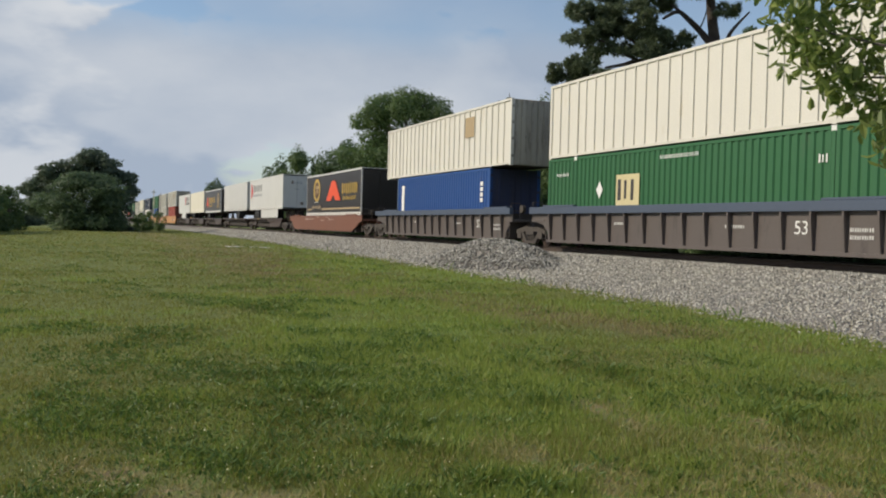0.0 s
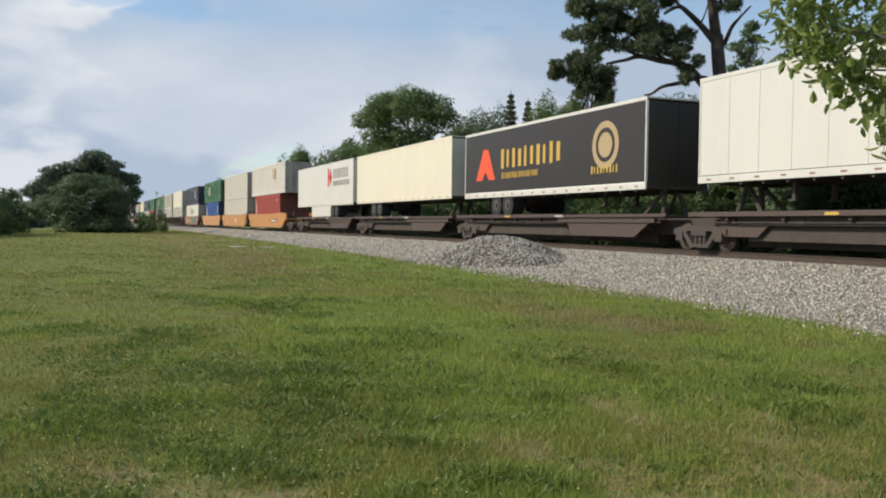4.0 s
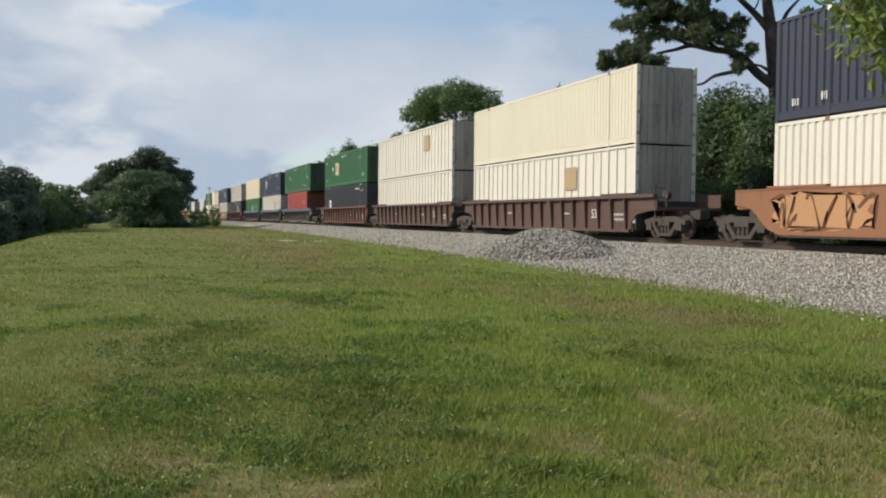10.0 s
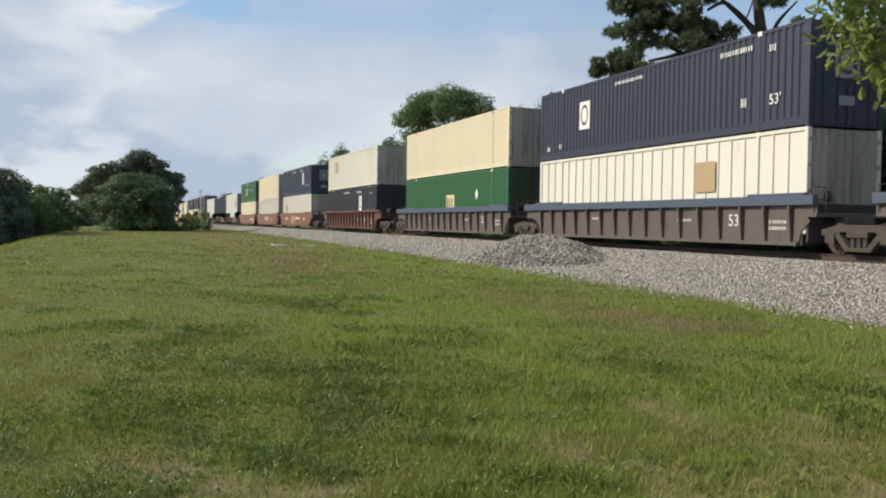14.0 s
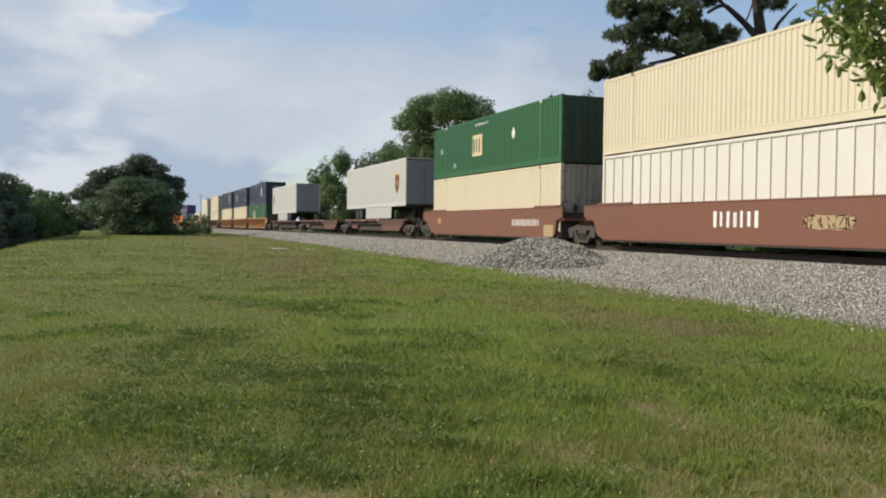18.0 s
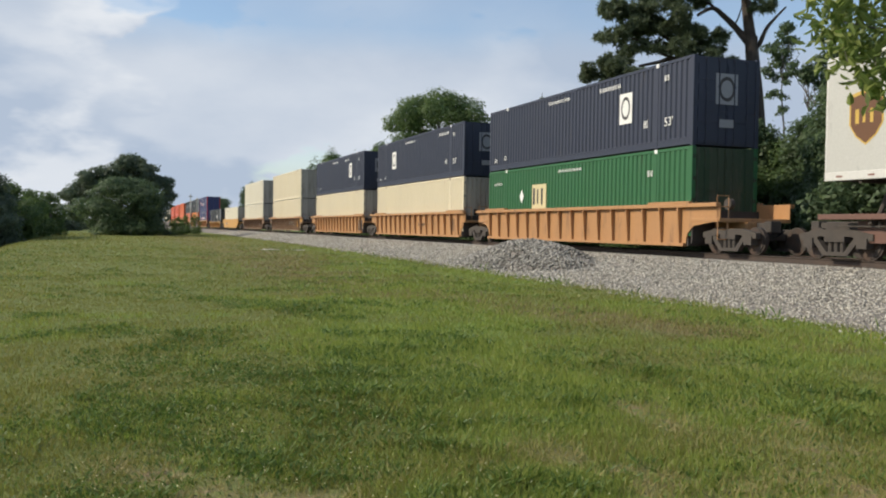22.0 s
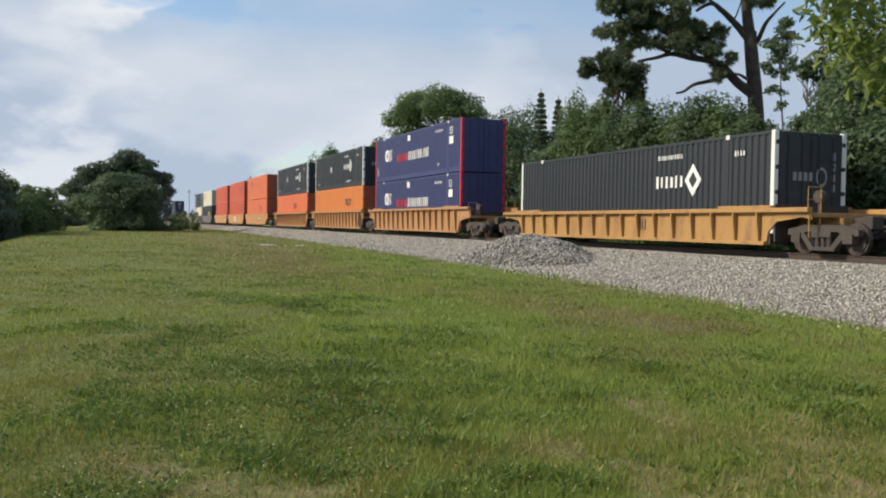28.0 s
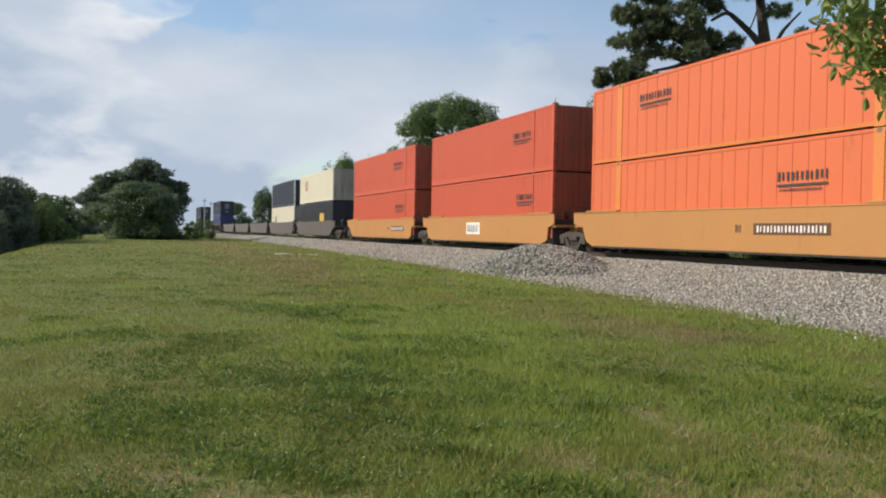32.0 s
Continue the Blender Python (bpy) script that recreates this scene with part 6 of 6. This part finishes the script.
# the wood behind the track
WOOD = "trees behind the track"
for k, (x, y, h, w_, leaf, first) in enumerate((
        (33, 300, 10.5, 7, "dark", 0.05), (32, 222, 11.9, 4.0, "dark", 0.05), (31, 146, 12.6, 3.4, "dark", 0.0), (31.5, 128, 12.6, 4.2, "oak", 0.0), (33, 112, 12.6, 4.6, "dark", 0.0), (37, 80, 13.0, 4.8, "dark", 0.0), (42.5, 86, 14.2, 4.8, "dark", 0.0), (45, 78, 13.4, 4.4, "dark", 0.0),
        (31, 27, 10.0, 4.2, "dark", 0.0), (29, 22, 12.5, 4.6, "oak", 0.05), (27, 17, 11.0, 4.5, "dark", 0.0))):
    tree("broadleaf_tree", "leafy green broadleaf tree in the wood behind the track", "tree", x, y, h, w_, 40 + k, leaf, size=0.15 if y < 90 else 0.26, dense=26 if y < 90 else 14, trunk=0.24, first=first, lumps=34, group=WOOD)
# the nearer trees of the wood: direction, how high the top stands, distance, half-width
for k, (yaw, pitch, away, w_, leaf) in enumerate((
        (27.6, 6.3, 62, 3.0, "dark"), (29.5, 8.5, 58, 2.4, "oak"), (30.9, 8.3, 56, 2.3, "oak"), (32.2, 7.8, 50, 2.3, "dark"), (33.7, 8.0, 49, 2.3, "dark"), (35.2, 7.9, 48, 2.3, "oak"), (36.3, 7.5, 46, 2.1, "dark"),
        (37.3, 8.3, 46, 1.9, "dark"), (38.3, 8.7, 45, 1.8, "oak"), (39.2, 7.7, 44, 1.5, "dark"), (40.3, 6.4, 40, 1.9, "dark"), (41.5, 6.1, 40, 1.9, "oak"), (42.4, 6.0, 40, 1.8, "dark"), (43.4, 6.8, 38, 1.7, "dark"),
        (44.7, 9.8, 36, 1.9, "dark"), (46.0, 11.0, 34, 2.2, "dark"), (47.6, 10.6, 33, 2.4, "dark"), (45.4, 6.5, 31, 1.8, "dark"), (47.2, 6.6, 30, 2.0, "dark"))):
    a = radians(yaw)
    h = 1.6 + math.tan(radians(pitch)) * away
    tree("broadleaf_tree", "leafy green broadleaf tree in the wood behind the track", "tree", math.sin(a) * away, math.cos(a) * away, h, w_, 300 + k, leaf, size=0.125, dense=50, trunk=0.18, first=0.0, lumps=40, group=WOOD)
tree("oak_tree", "tall round-crowned green tree standing over the wood", "tree", 32.0, 87, 16.6, 7.7, 60, "oak", size=0.18, dense=26, trunk=0.4, first=0.10, lumps=110, group=WOOD, spread=(0.13, 0.22))
for k, (x, y, h, w_) in enumerate(((25.6, 62, 4.0, 2.4), (25.2, 55, 3.6, 2.2), (25.4, 49, 4.4, 2.2), (25.0, 43.5, 3.6, 2.0), (25.3, 38.5, 4.0, 2.2), (25.0, 33.5, 3.4, 2.0), (25.3, 29, 4.0, 2.2), (25.1, 24.5, 3.8, 2.2), (25.2, 20, 4.2, 2.4), (26.0, 70, 4.4, 2.6), (26.2, 79, 4.6, 3.0))):
    tree("shrub", "mid-green leafy shrub at the foot of the wood", "shrub", x, y, h, w_, 70 + k, "oak", size=0.105, dense=64, trunk=0.10, first=0.0, lumps=24, group="shrubs behind the track")


def tier_conifer(x, y, h, seed, wide):
    """A slender conifer with level tiers of boughs, broad below and pointed above."""
    rng = np.random.default_rng(seed)
    t = new("tiered_conifer")
    t.location = (x, y, ground_z(x, y))
    tagged(t, "slender dark conifer with level tiers of branches", "tree", WOOD)
    bm = bmesh.new()
    limb(bm, [(0, 0, -0.1), (0, 0, h * 0.5), (0, 0, h)], 0.16, 0.03)
    part("trunk", bm, "bark2", t)
    clumps = []
    tiers = 16
    for k in range(tiers):
        z = h * (0.42 + 0.57 * k / tiers)
        r = wide * (1 - k / tiers) ** 0.85 * (0.85 + 0.3 * rng.random()) + 0.10
        for a in range(7):
            u = a * math.tau / 7 + k * 0.7
            for f in (0.35, 0.75):
                clumps.append((math.cos(u) * r * f, math.sin(u) * r * f, z - 0.06 * f * r, r * 0.26, r * 0.26, 0.12))
    part("crown", quads("crown", spray_cloud(rng, clumps, 0.21, 80), 3, "needle"), "needle", t)


tier_conifer(41.5, 82, 15.5, 90, 1.25)
tier_conifer(43.0, 81, 14.7, 91, 1.15)


def from_eye(yaw, pitch, away):
    a, b = radians(yaw), radians(pitch)
    return Vector((math.sin(a) * away, math.cos(a) * away, 1.6 + math.tan(b) * away))


def smooth_line(points, steps=4):
    """The points joined by a flowing line."""
    pts = [Vector(p) for p in points]
    out = []
    for i in range(len(pts) - 1):
        p0, p1, p2, p3 = pts[max(i - 1, 0)], pts[i], pts[i + 1], pts[min(i + 2, len(pts) - 1)]
        for k in range(steps):
            u = k / steps
            out.append(0.5 * (2 * p1 + (p2 - p0) * u + (2 * p0 - 5 * p1 + 4 * p2 - p3) * u * u + (3 * p1 - p0 - 3 * p2 + p3) * u ** 3))
    return out + [pts[-1]]


def tall_pine():
    """The old pine behind the track: a leaning trunk that forks high up, long bare limbs, needles in soft clouds."""
    rng = np.random.default_rng(95)
    t = new("pine_tree")
    foot = from_eye(40.3, 0, 47)
    foot.z = ground_z(foot.x, foot.y)
    t.location = foot
    tagged(t, "tall old pine with bare crooked limbs and open crown", "tree", WOOD)
    P = lambda yaw, pitch, away=47.0: from_eye(yaw, pitch, away) - foot
    bm = bmesh.new()
    limb(bm, smooth_line([(0, 0, -0.2), P(40.25, 4), P(40.15, 6.4), P(40.0, 8.3), P(39.85, 9.7), P(39.7, 11.1), P(39.65, 11.9)]), 0.42, 0.30, 12)
    part("trunk", bm, "bark", t)
    boughs = (
        ([P(39.7, 11.3), P(39.3, 11.8), P(38.7, 12.5), P(37.9, 13.3, 46.5), P(37.3, 13.7, 46), P(36.4, 13.3, 46)], 0.22, 0.07),
        ([P(39.65, 11.5), P(39.5, 12.5), P(39.3, 14.0), P(39.2, 15.4)], 0.30, 0.20),
        ([P(39.7, 11.1), P(40.1, 11.4), P(40.5, 12.3, 46.5), P(41.0, 12.9, 46), P(41.6, 13.5, 46)], 0.15, 0.04),
        ([P(38.2, 12.9), P(38.5, 12.6), P(38.8, 12.9, 46.5), P(39.1, 13.8, 46)], 0.06, 0.03),
        ([P(40.0, 8.1), P(38.9, 9.0, 46.6), P(38.2, 9.8, 46.4), P(37.4, 10.3, 46.2), P(36.3, 10.5, 46), P(35.0, 10.8, 46), P(34.1, 10.6, 46), P(32.9, 10.4, 46)], 0.27, 0.06),
        ([P(35.0, 10.8, 46), P(34.2, 11.2, 46), P(33.0, 11.9, 46), P(31.6, 12.4, 46)], 0.10, 0.03),
        ([P(36.6, 10.5, 46), P(35.4, 11.4, 46.4), P(33.8, 12.6, 46.5), P(32.2, 13.4, 46.5)], 0.11, 0.03),
        ([P(38.5, 9.4, 46.6), P(37.4, 9.1, 46.2), P(36.4, 8.9, 46), P(35.8, 8.5, 46), P(35.3, 8.4, 46)], 0.12, 0.05),
        ([P(39.8, 8.9), P(39.2, 9.35, 46.4), P(38.7, 9.5, 46)], 0.09, 0.05),
        ([P(37.9, 13.3, 46.5), P(36.8, 14.2, 46.4), P(35.4, 14.6, 46.3)], 0.09, 0.03),
        ([P(39.2, 15.2), P(37.8, 15.6), P(36.2, 15.6)], 0.13, 0.04),
        ([P(39.4, 13.2), P(39.9, 13.5, 46.6), P(40.5, 13.6, 46.4)], 0.08, 0.03))
    for pts, a, b in boughs:
        bm = bmesh.new()
        limb(bm, smooth_line(pts), a, b, 8)
        part("limb", bm, "bark", t)
    spots = ((30.9, 13.8, 0.8), (32.1, 13.6, 1.0), (30.6, 12.3, 0.75), (31.7, 12.4, 0.9), (32.8, 12.7, 1.0), (32.4, 11.5, 0.75), (33.5, 13.4, 1.0), (34.3, 12.3, 1.0), (35.4, 13.1, 1.0), (35.6, 11.9, 1.1), (36.5, 12.4, 0.95), (37.0, 11.4, 1.0), (37.5, 12.1, 0.65),
             (36.1, 10.95, 0.7), (37.7, 10.9, 0.6), (37.9, 10.0, 0.55), (37.8, 9.3, 0.5), (34.6, 11.3, 0.65), (38.5, 10.4, 0.4), (33.7, 11.5, 0.75), (35.2, 14.0, 0.9), (33.1, 14.2, 0.9), (36.4, 14.0, 0.8), (40.2, 13.7, 0.6), (40.7, 13.6, 0.45), (32.7, 15.4, 1.3), (35.5, 15.4, 1.4), (38.2, 15.3, 1.2), (39.9, 15.4, 1.2))
    clumps = []
    for yaw, pitch, r in spots:
        for k in range(6):
            d = rng.normal(scale=0.5, size=2) * r
            c = P(yaw + d[0] * 0.75, pitch + d[1] * 0.6, 46.6 + rng.uniform(-1.6, 1.6))
            q = r * rng.uniform(0.35, 0.6)
            clumps.append((c.x, c.y, c.z, q, q, q * 0.62))
    part("crown", quads("crown", spray_cloud(rng, clumps, 0.24, 58), 3, "needle"), "needle", t)


tall_pine()
# a lower pine in front of it and slim trees beside it
rng = np.random.default_rng(96)
spots = [(from_eye(a, p, 55) - Vector((29.3, 46.5, 0)), r) for a, p, r in ((30.2, 9.7, 0.75), (30.6, 10.4, 0.6), (31.0, 10.1, 0.85), (31.8, 10.2, 0.85), (31.4, 9.4, 0.9), (32.3, 9.4, 0.9), (33.0, 8.8, 0.7), (32.6, 8.4, 0.8), (31.8, 8.6, 0.7), (32.9, 7.8, 0.7))]
low_clumps = [(c.x + rng.normal() * r * 0.45, c.y + rng.normal() * r * 0.5, c.z + rng.normal() * r * 0.3, r * 0.6, r * 0.6, r * 0.4) for c, r in spots for k in range(5)]
tree("pine_tree", "lower dark pine with a flat-topped crown", "tree", 29.3, 46.5, 11.0, 3, 97, "needle", "bark", 0.28, 85, 0.22, 0.5, clumps=low_clumps, group=WOOD)
for yaw, away, seed, tufts in ((41.65, 42, 101, ((-0.2, 12.2, 0.55), (0.1, 11.6, 0.5), (-0.7, 11.1, 0.5), (0.0, 11.0, 0.55), (-0.5, 10.4, 0.55), (-0.85, 9.7, 0.45), (-0.2, 9.4, 0.4), (-0.6, 8.4, 0.45), (-0.1, 7.4, 0.35))),
                               (43.05, 41, 102, ((-0.8, 10.0, 0.45), (-0.4, 9.8, 0.5), (0.15, 9.7, 0.5), (0.4, 9.2, 0.4), (-0.1, 9.2, 0.35))),
                               (43.85, 42, 103, ((0.0, 11.8, 0.5), (0.4, 10.8, 0.6), (-0.3, 10.2, 0.4), (0.5, 9.6, 0.6), (0.1, 8.9, 0.45)))):
    f = from_eye(yaw, 0, away)
    rg = np.random.default_rng(seed)
    cl = []
    for dy, pitch, r in tufts:
        c = from_eye(yaw + dy, pitch, away) - Vector((f.x, f.y, ground_z(f.x, f.y)))
        cl += [(c.x + rg.normal() * r * 0.4, c.y + rg.normal() * r * 0.4, c.z + rg.normal() * r * 0.25, r * 0.6, r * 0.6, r * 0.34) for k in range(4)]
    tree("slim_tree", "slim tree with drooping tufts of dark leaves", "tree", f.x, f.y, max(c[2] for c in cl), 1.2, seed, "dark", "bark2", 0.11, 75, 0.08, 0.4, clumps=cl, group=WOOD, rise=0.93)


def near_tree():
    """The tree at the meadow's edge whose sprays of sunlit leaves hang into view."""
    rng = np.random.default_rng(110)
    x, y = 9.6, 4.4
    t = new("broadleaf_tree")
    t.location = (x, y, ground_z(x, y))
    tagged(t, "spreading tree with sunlit yellow-green leaves over the meadow", "tree")
    foot = Vector(t.location)
    P = lambda yaw, pitch, away=9.5: from_eye(yaw, pitch, away) - foot
    bm = bmesh.new()
    limb(bm, [(0, 0, -0.2), (0.05, 0, 1.2), (-0.05, 0.05, 2.4), (0.0, 0.1, 3.6), (0.1, 0.2, 5.6)], 0.20, 0.07, 10)
    part("trunk", bm, "bark2", t)
    boughs = []
    for yaw, pitch, away in ((44.5, 12.5, 9.3), (46.5, 9.5, 9.6), (43.8, 15.0, 9.8), (48.5, 7.0, 9.2), (47.5, 14.0, 9.0), (50, 18, 9.5), (45.5, 17, 10.0), (50.5, 10, 9.6), (53, 14, 9.5), (49.5, 4.5, 9.4)):
        tip = P(yaw, pitch, away)
        b = curve_to((0, 0.1, max(2.0, tip.z * 0.8)), tip, rng, 6, 0.05)
        boughs.append(b)
        bm = bmesh.new()
        limb(bm, b, 0.05, 0.008, 6)
        part("limb", bm, "bark2", t)
    spots = ((42.6, 13.2, 0.24), (42.5, 14.8, 0.28), (43.1, 12.2, 0.28), (43.9, 13.6, 0.34), (44.0, 11.2, 0.30), (43.9, 10.1, 0.20), (44.9, 12.4, 0.36), (45.0, 10.4, 0.32), (45.2, 8.9, 0.22), (46.0, 11.4, 0.38), (46.2, 9.4, 0.32), (46.9, 8.2, 0.24), (46.9, 13.0, 0.40), (47.6, 10.2, 0.38),
             (48.0, 7.6, 0.28), (48.4, 6.2, 0.24), (48.9, 8.8, 0.36), (49.3, 5.0, 0.26), (49.5, 11.6, 0.44), (44.6, 15.0, 0.42), (46.6, 15.6, 0.46), (49.0, 15.0, 0.5), (51.0, 13.0, 0.5), (51.0, 8.0, 0.45), (52.5, 10.5, 0.5), (53.5, 16, 0.6), (50.5, 18.5, 0.6), (47.5, 18.6, 0.6), (44.5, 18.0, 0.5), (50.2, 3.8, 0.25), (55, 12, 0.6), (57, 16, 0.7))
    twigs, leaves = bmesh.new(), []
    for yaw, pitch, r in spots:
        c0 = P(yaw + 1.1, pitch, 9.5 + rng.uniform(-0.5, 0.5))
        for k in range(int(30 * r) + 3):
            d = rng.normal(size=3) * np.array((1, 1, 0.7)) * r * 0.46
            p = Vector(np.array(c0) + d)
            way = Vector(rng.normal(size=3) + np.array((-0.2, 0, -0.5))).normalized()
            if k % 6 == 0:
                rod(twigs, p - way * 0.18, p + way * 0.10, 0.004, 4, 0.002)
            for j in range(5):
                q = p + way * (0.05 * j - 0.12) + Vector(rng.normal(size=3) * 0.025)
                out_ = Vector(rng.normal(size=3) + np.array(way) * 0.6).normalized()
                side = out_.cross(Vector(rng.normal(size=3) * 0.6 + np.array((0, 0, 1.0)))).normalized()
                L = rng.uniform(0.09, 0.19)
                up = out_.cross(side) * L * 0.12
                for s in (-1, 1):
                    leaves += [q, q + out_ * L * 0.35 + side * s * L * 0.20 + up, q + out_ * L * 0.75 + side * s * L * 0.15 + up, q + out_ * L]
    part("twig", twigs, "bark2", t)
    part("leaves", quads("leaves", np.array(leaves), 4, "near"), "near", t)
    tagged(t.children[-1], kind="stuff")


near_tree()


# two slender posts by the far track
for yaw, away, h in ((4.45, 150, 6.3), (4.85, 156, 6.0)):
    f = from_eye(yaw, 0, away)
    bm = bmesh.new()
    rod(bm, (0, 0, -0.2), (0, 0, h), 0.085, 8, 0.06)
    post = new("signal_post")
    post.location = (f.x, f.y, ground_z(f.x, f.y))
    tagged(post, "thin grey steel post beside the far track", "post", "posts by the far track")
    part("pole", bm, "slab", post)
    bm = boxes((-0.35, 0.35, -0.05, 0.05, h - 0.5, h - 0.38), bevel=0.01)
    part("crossarm", bm, "slab", post)


# ---- grass ----
def blades(name, label, rng, n, near, far, tall, wide, mat, keep, lean=0.35, per=3, grow=None, slack=0.24):
    a = np.radians(rng.uniform(-9.5, 53, n))
    r = near * (far / near) ** rng.uniform(0, 1, n)
    k = n * 2 // 5                             # thinner all round the standpoint
    a = np.concatenate((a, rng.uniform(0, math.tau, k)))
    r = np.concatenate((r, 1.2 * (26 / 1.2) ** rng.uniform(0, 1, k)))
    n += k
    x, y = r * np.sin(a), r * np.cos(a)
    edge = np.interp(y, (0, 8, 20, 40, 70), (10.4, 11.0, 12.0, 12.2, 12.8))
    ok = (x < edge + rng.normal(scale=1.0, size=n) * (slack + 0.006 * r)) & keep(x, y, rng)
    x, y, r = x[ok], y[ok], r[ok]
    z = np.array([ground_z(p, q) for p, q in zip(x, y)])
    m = len(x)
    u = rng.uniform(0, math.tau, m)
    h = tall * rng.uniform(0.5, 1.3, m) * (1 + r * 0.010)
    if grow:
        h = h * grow(x, y)
    w_ = wide * (0.75 + r * 0.075)
    dx, dy = np.cos(u) * w_, np.sin(u) * w_
    lx, ly = rng.normal(scale=lean, size=m) * h, rng.normal(scale=lean, size=m) * h
    base = np.stack((x, y, z - 0.005), -1)
    side = np.stack((dx, dy, np.zeros(m)), -1)
    tip = base + np.stack((lx, ly, h), -1)
    if per == 3:
        v = np.stack((base - side, base + side, tip), 1)
    else:
        mid = (base + tip) / 2 + np.stack((np.zeros(m), np.zeros(m), h * 0.18), -1)
        v = np.stack((base, mid + side, tip, mid - side), 1)
    ob = new(name, quads(name, v.reshape(-1, 3), per, mat))
    return tagged(ob, label, "grass", kind="stuff")


rng = np.random.default_rng(200)


def green_keep(x, y, g):
    return g.random(len(x)) > ragged_patch(x, y, BALD, 0.3) * 1.25 + np.clip(0.9 * drift(x, y, 31, 2.4) - 0.1, 0, 0.45) + 0.35 * rusty(x, y)


def growth(x, y):
    """Taller in the rich drifts and tufts, short elsewhere."""
    return 0.62 + 0.45 * lush_and_lit(x, y) + 0.95 * ragged_patch(x, y, TUFTS) + 0.35 * np.clip(drift(x, y, 32, 1.8), -0.5, 1)


def dry_keep(x, y, g):
    near = 0.30 * np.exp(-((x - 4.6) / 2.0) ** 2 - ((y - 5.0) / 2.0) ** 2)
    return g.random(len(x)) < 0.03 + near * 0.5 + ragged_patch(x, y, BALD, 0.3) * 0.4 + np.clip(0.8 * drift(x, y, 33, 0.6) + 0.5 * drift(x, y, 34, 2.6) - 0.12, 0, 0.35) * (1 - 0.7 * lush_and_lit(x, y)) + 0.3 * rusty(x, y)


def weed_keep(x, y, g):
    c = np.clip(drift(x, y, 35, 0.9) * 0.9 + 0.5 * drift(x, y, 38, 3.1) - 0.08, 0, 0.55) + 0.9 * ragged_patch(x, y, TUFTS) + 0.6 * ragged_patch(x, y, WEEDS)
    # dark weeds thin out to the right, standing in for brighter light there
    c = c * np.interp(x / np.maximum(y, 1), (-0.15, 0.25, 0.5, 0.8), (1.3, 1.1, 0.55, 0.4))
    return g.random(len(x)) < c * (1 - ragged_patch(x, y, BALD, 0.3))


blades("grass", "short green grass blades over the meadow", rng, 470000, 4.0, 125, 0.062, 0.0042, "blade", lambda x, y, g: green_keep(x, y, g) & (g.random(len(x)) < lush_and_lit(x, y)), grow=growth)
blades("olive_grass", "short olive-green grass blades over the meadow", rng, 430000, 4.0, 125, 0.058, 0.0042, "olive", lambda x, y, g: green_keep(x, y, g) & (g.random(len(x)) > lush_and_lit(x, y)), grow=growth)
blades("dry_grass", "straw-coloured dry grass stalks among the green", rng, 260000, 4.0, 100, 0.060, 0.0036, "dry", dry_keep, 0.7)
blades("seed_heads", "brownish seed heads of taller grass near the track", rng, 130000, 8, 46, 0.085, 0.0040, "seed", lambda x, y, g: g.random(len(x)) < rusty(x, y) * 0.5, 0.35)
blades("clover", "low dark green weed leaves in patches", rng, 300000, 4.0, 60, 0.052, 0.0078, "clover", weed_keep, 0.9, 4, grow=growth)
heads = []
for r, a in zip(4.2 * (20 / 4.2) ** rng.random(5000), np.radians(rng.uniform(-8, 48, 5000))):
    x, y = r * math.sin(a), r * math.cos(a)
    if rng.random() > ragged_patch(np.array([x]), np.array([y]), WEEDS + TUFTS)[0] * 0.8 + (0.16 if x < 0.42 * y else 0.02):
        continue
    q, s_ = Vector((x, y, ground_z(x, y) + rng.uniform(0.06, 0.10))), rng.uniform(0.0022, 0.0048)
    side = Vector((0.2 + rng.normal() * 0.3, -1, rng.normal() * 0.3)).normalized()
    up = Vector((-0.62, -0.2, 0.75)).cross(side)
    heads += [q + (side * i + up * j) * s_ for i, j in ((-1, -1), (1, -1), (1, 1), (-1, 1))]
tagged(new("wild_flowers", quads("wild_flowers", np.array(heads), 4, "petal")), "tiny white wild flowers dotted in the grass", "flowers", kind="stuff")
blades("tall_stalks", "thin taller grass stalks by the ballast edge", rng, 9000, 7, 44, 0.24, 0.0035, "dry", lambda x, y, g: (g.random(len(x)) < np.exp(-((x - np.interp(y, (8, 20, 40), (10.8, 11.7, 12.0))) / 0.6) ** 2) * np.clip(0.6 + 1.2 * drift(x, y, 36, 0.8), 0, 0.9)), 0.25)
blades("edge_weeds", "dark green weeds standing at the foot of the ballast", rng, 26000, 8, 50, 0.20, 0.008, "clover", lambda x, y, g: (g.random(len(x)) < np.exp(-((x - np.interp(y, (0, 8, 20, 40, 70), (10.3, 10.9, 11.9, 12.1, 12.7))) / 0.4) ** 2) * np.clip(2.4 * drift(x, y, 39, 1.3) - 0.7, 0, 1)), 0.4, 4, slack=0.6)
blades("edge_grass", "green grass tufts growing into the edge of the ballast", rng, 60000, 7, 60, 0.11, 0.0045, "olive", lambda x, y, g: (g.random(len(x)) < np.exp(-((x - np.interp(y, (0, 8, 20, 40, 70), (10.4, 11.0, 12.0, 12.2, 12.8))) / 0.35) ** 2) * np.clip(0.3 + 1.4 * drift(x, y, 37, 0.9), 0, 1)), 0.4, slack=0.5)


# ---- what moves: every car and its load runs along the track at one pace ----
def motions():
    for ob, along, height in MOVING:
        walk(ob, [(t, pose(TRACK_X, along - run, height)) for t, run in RUN])


motions()
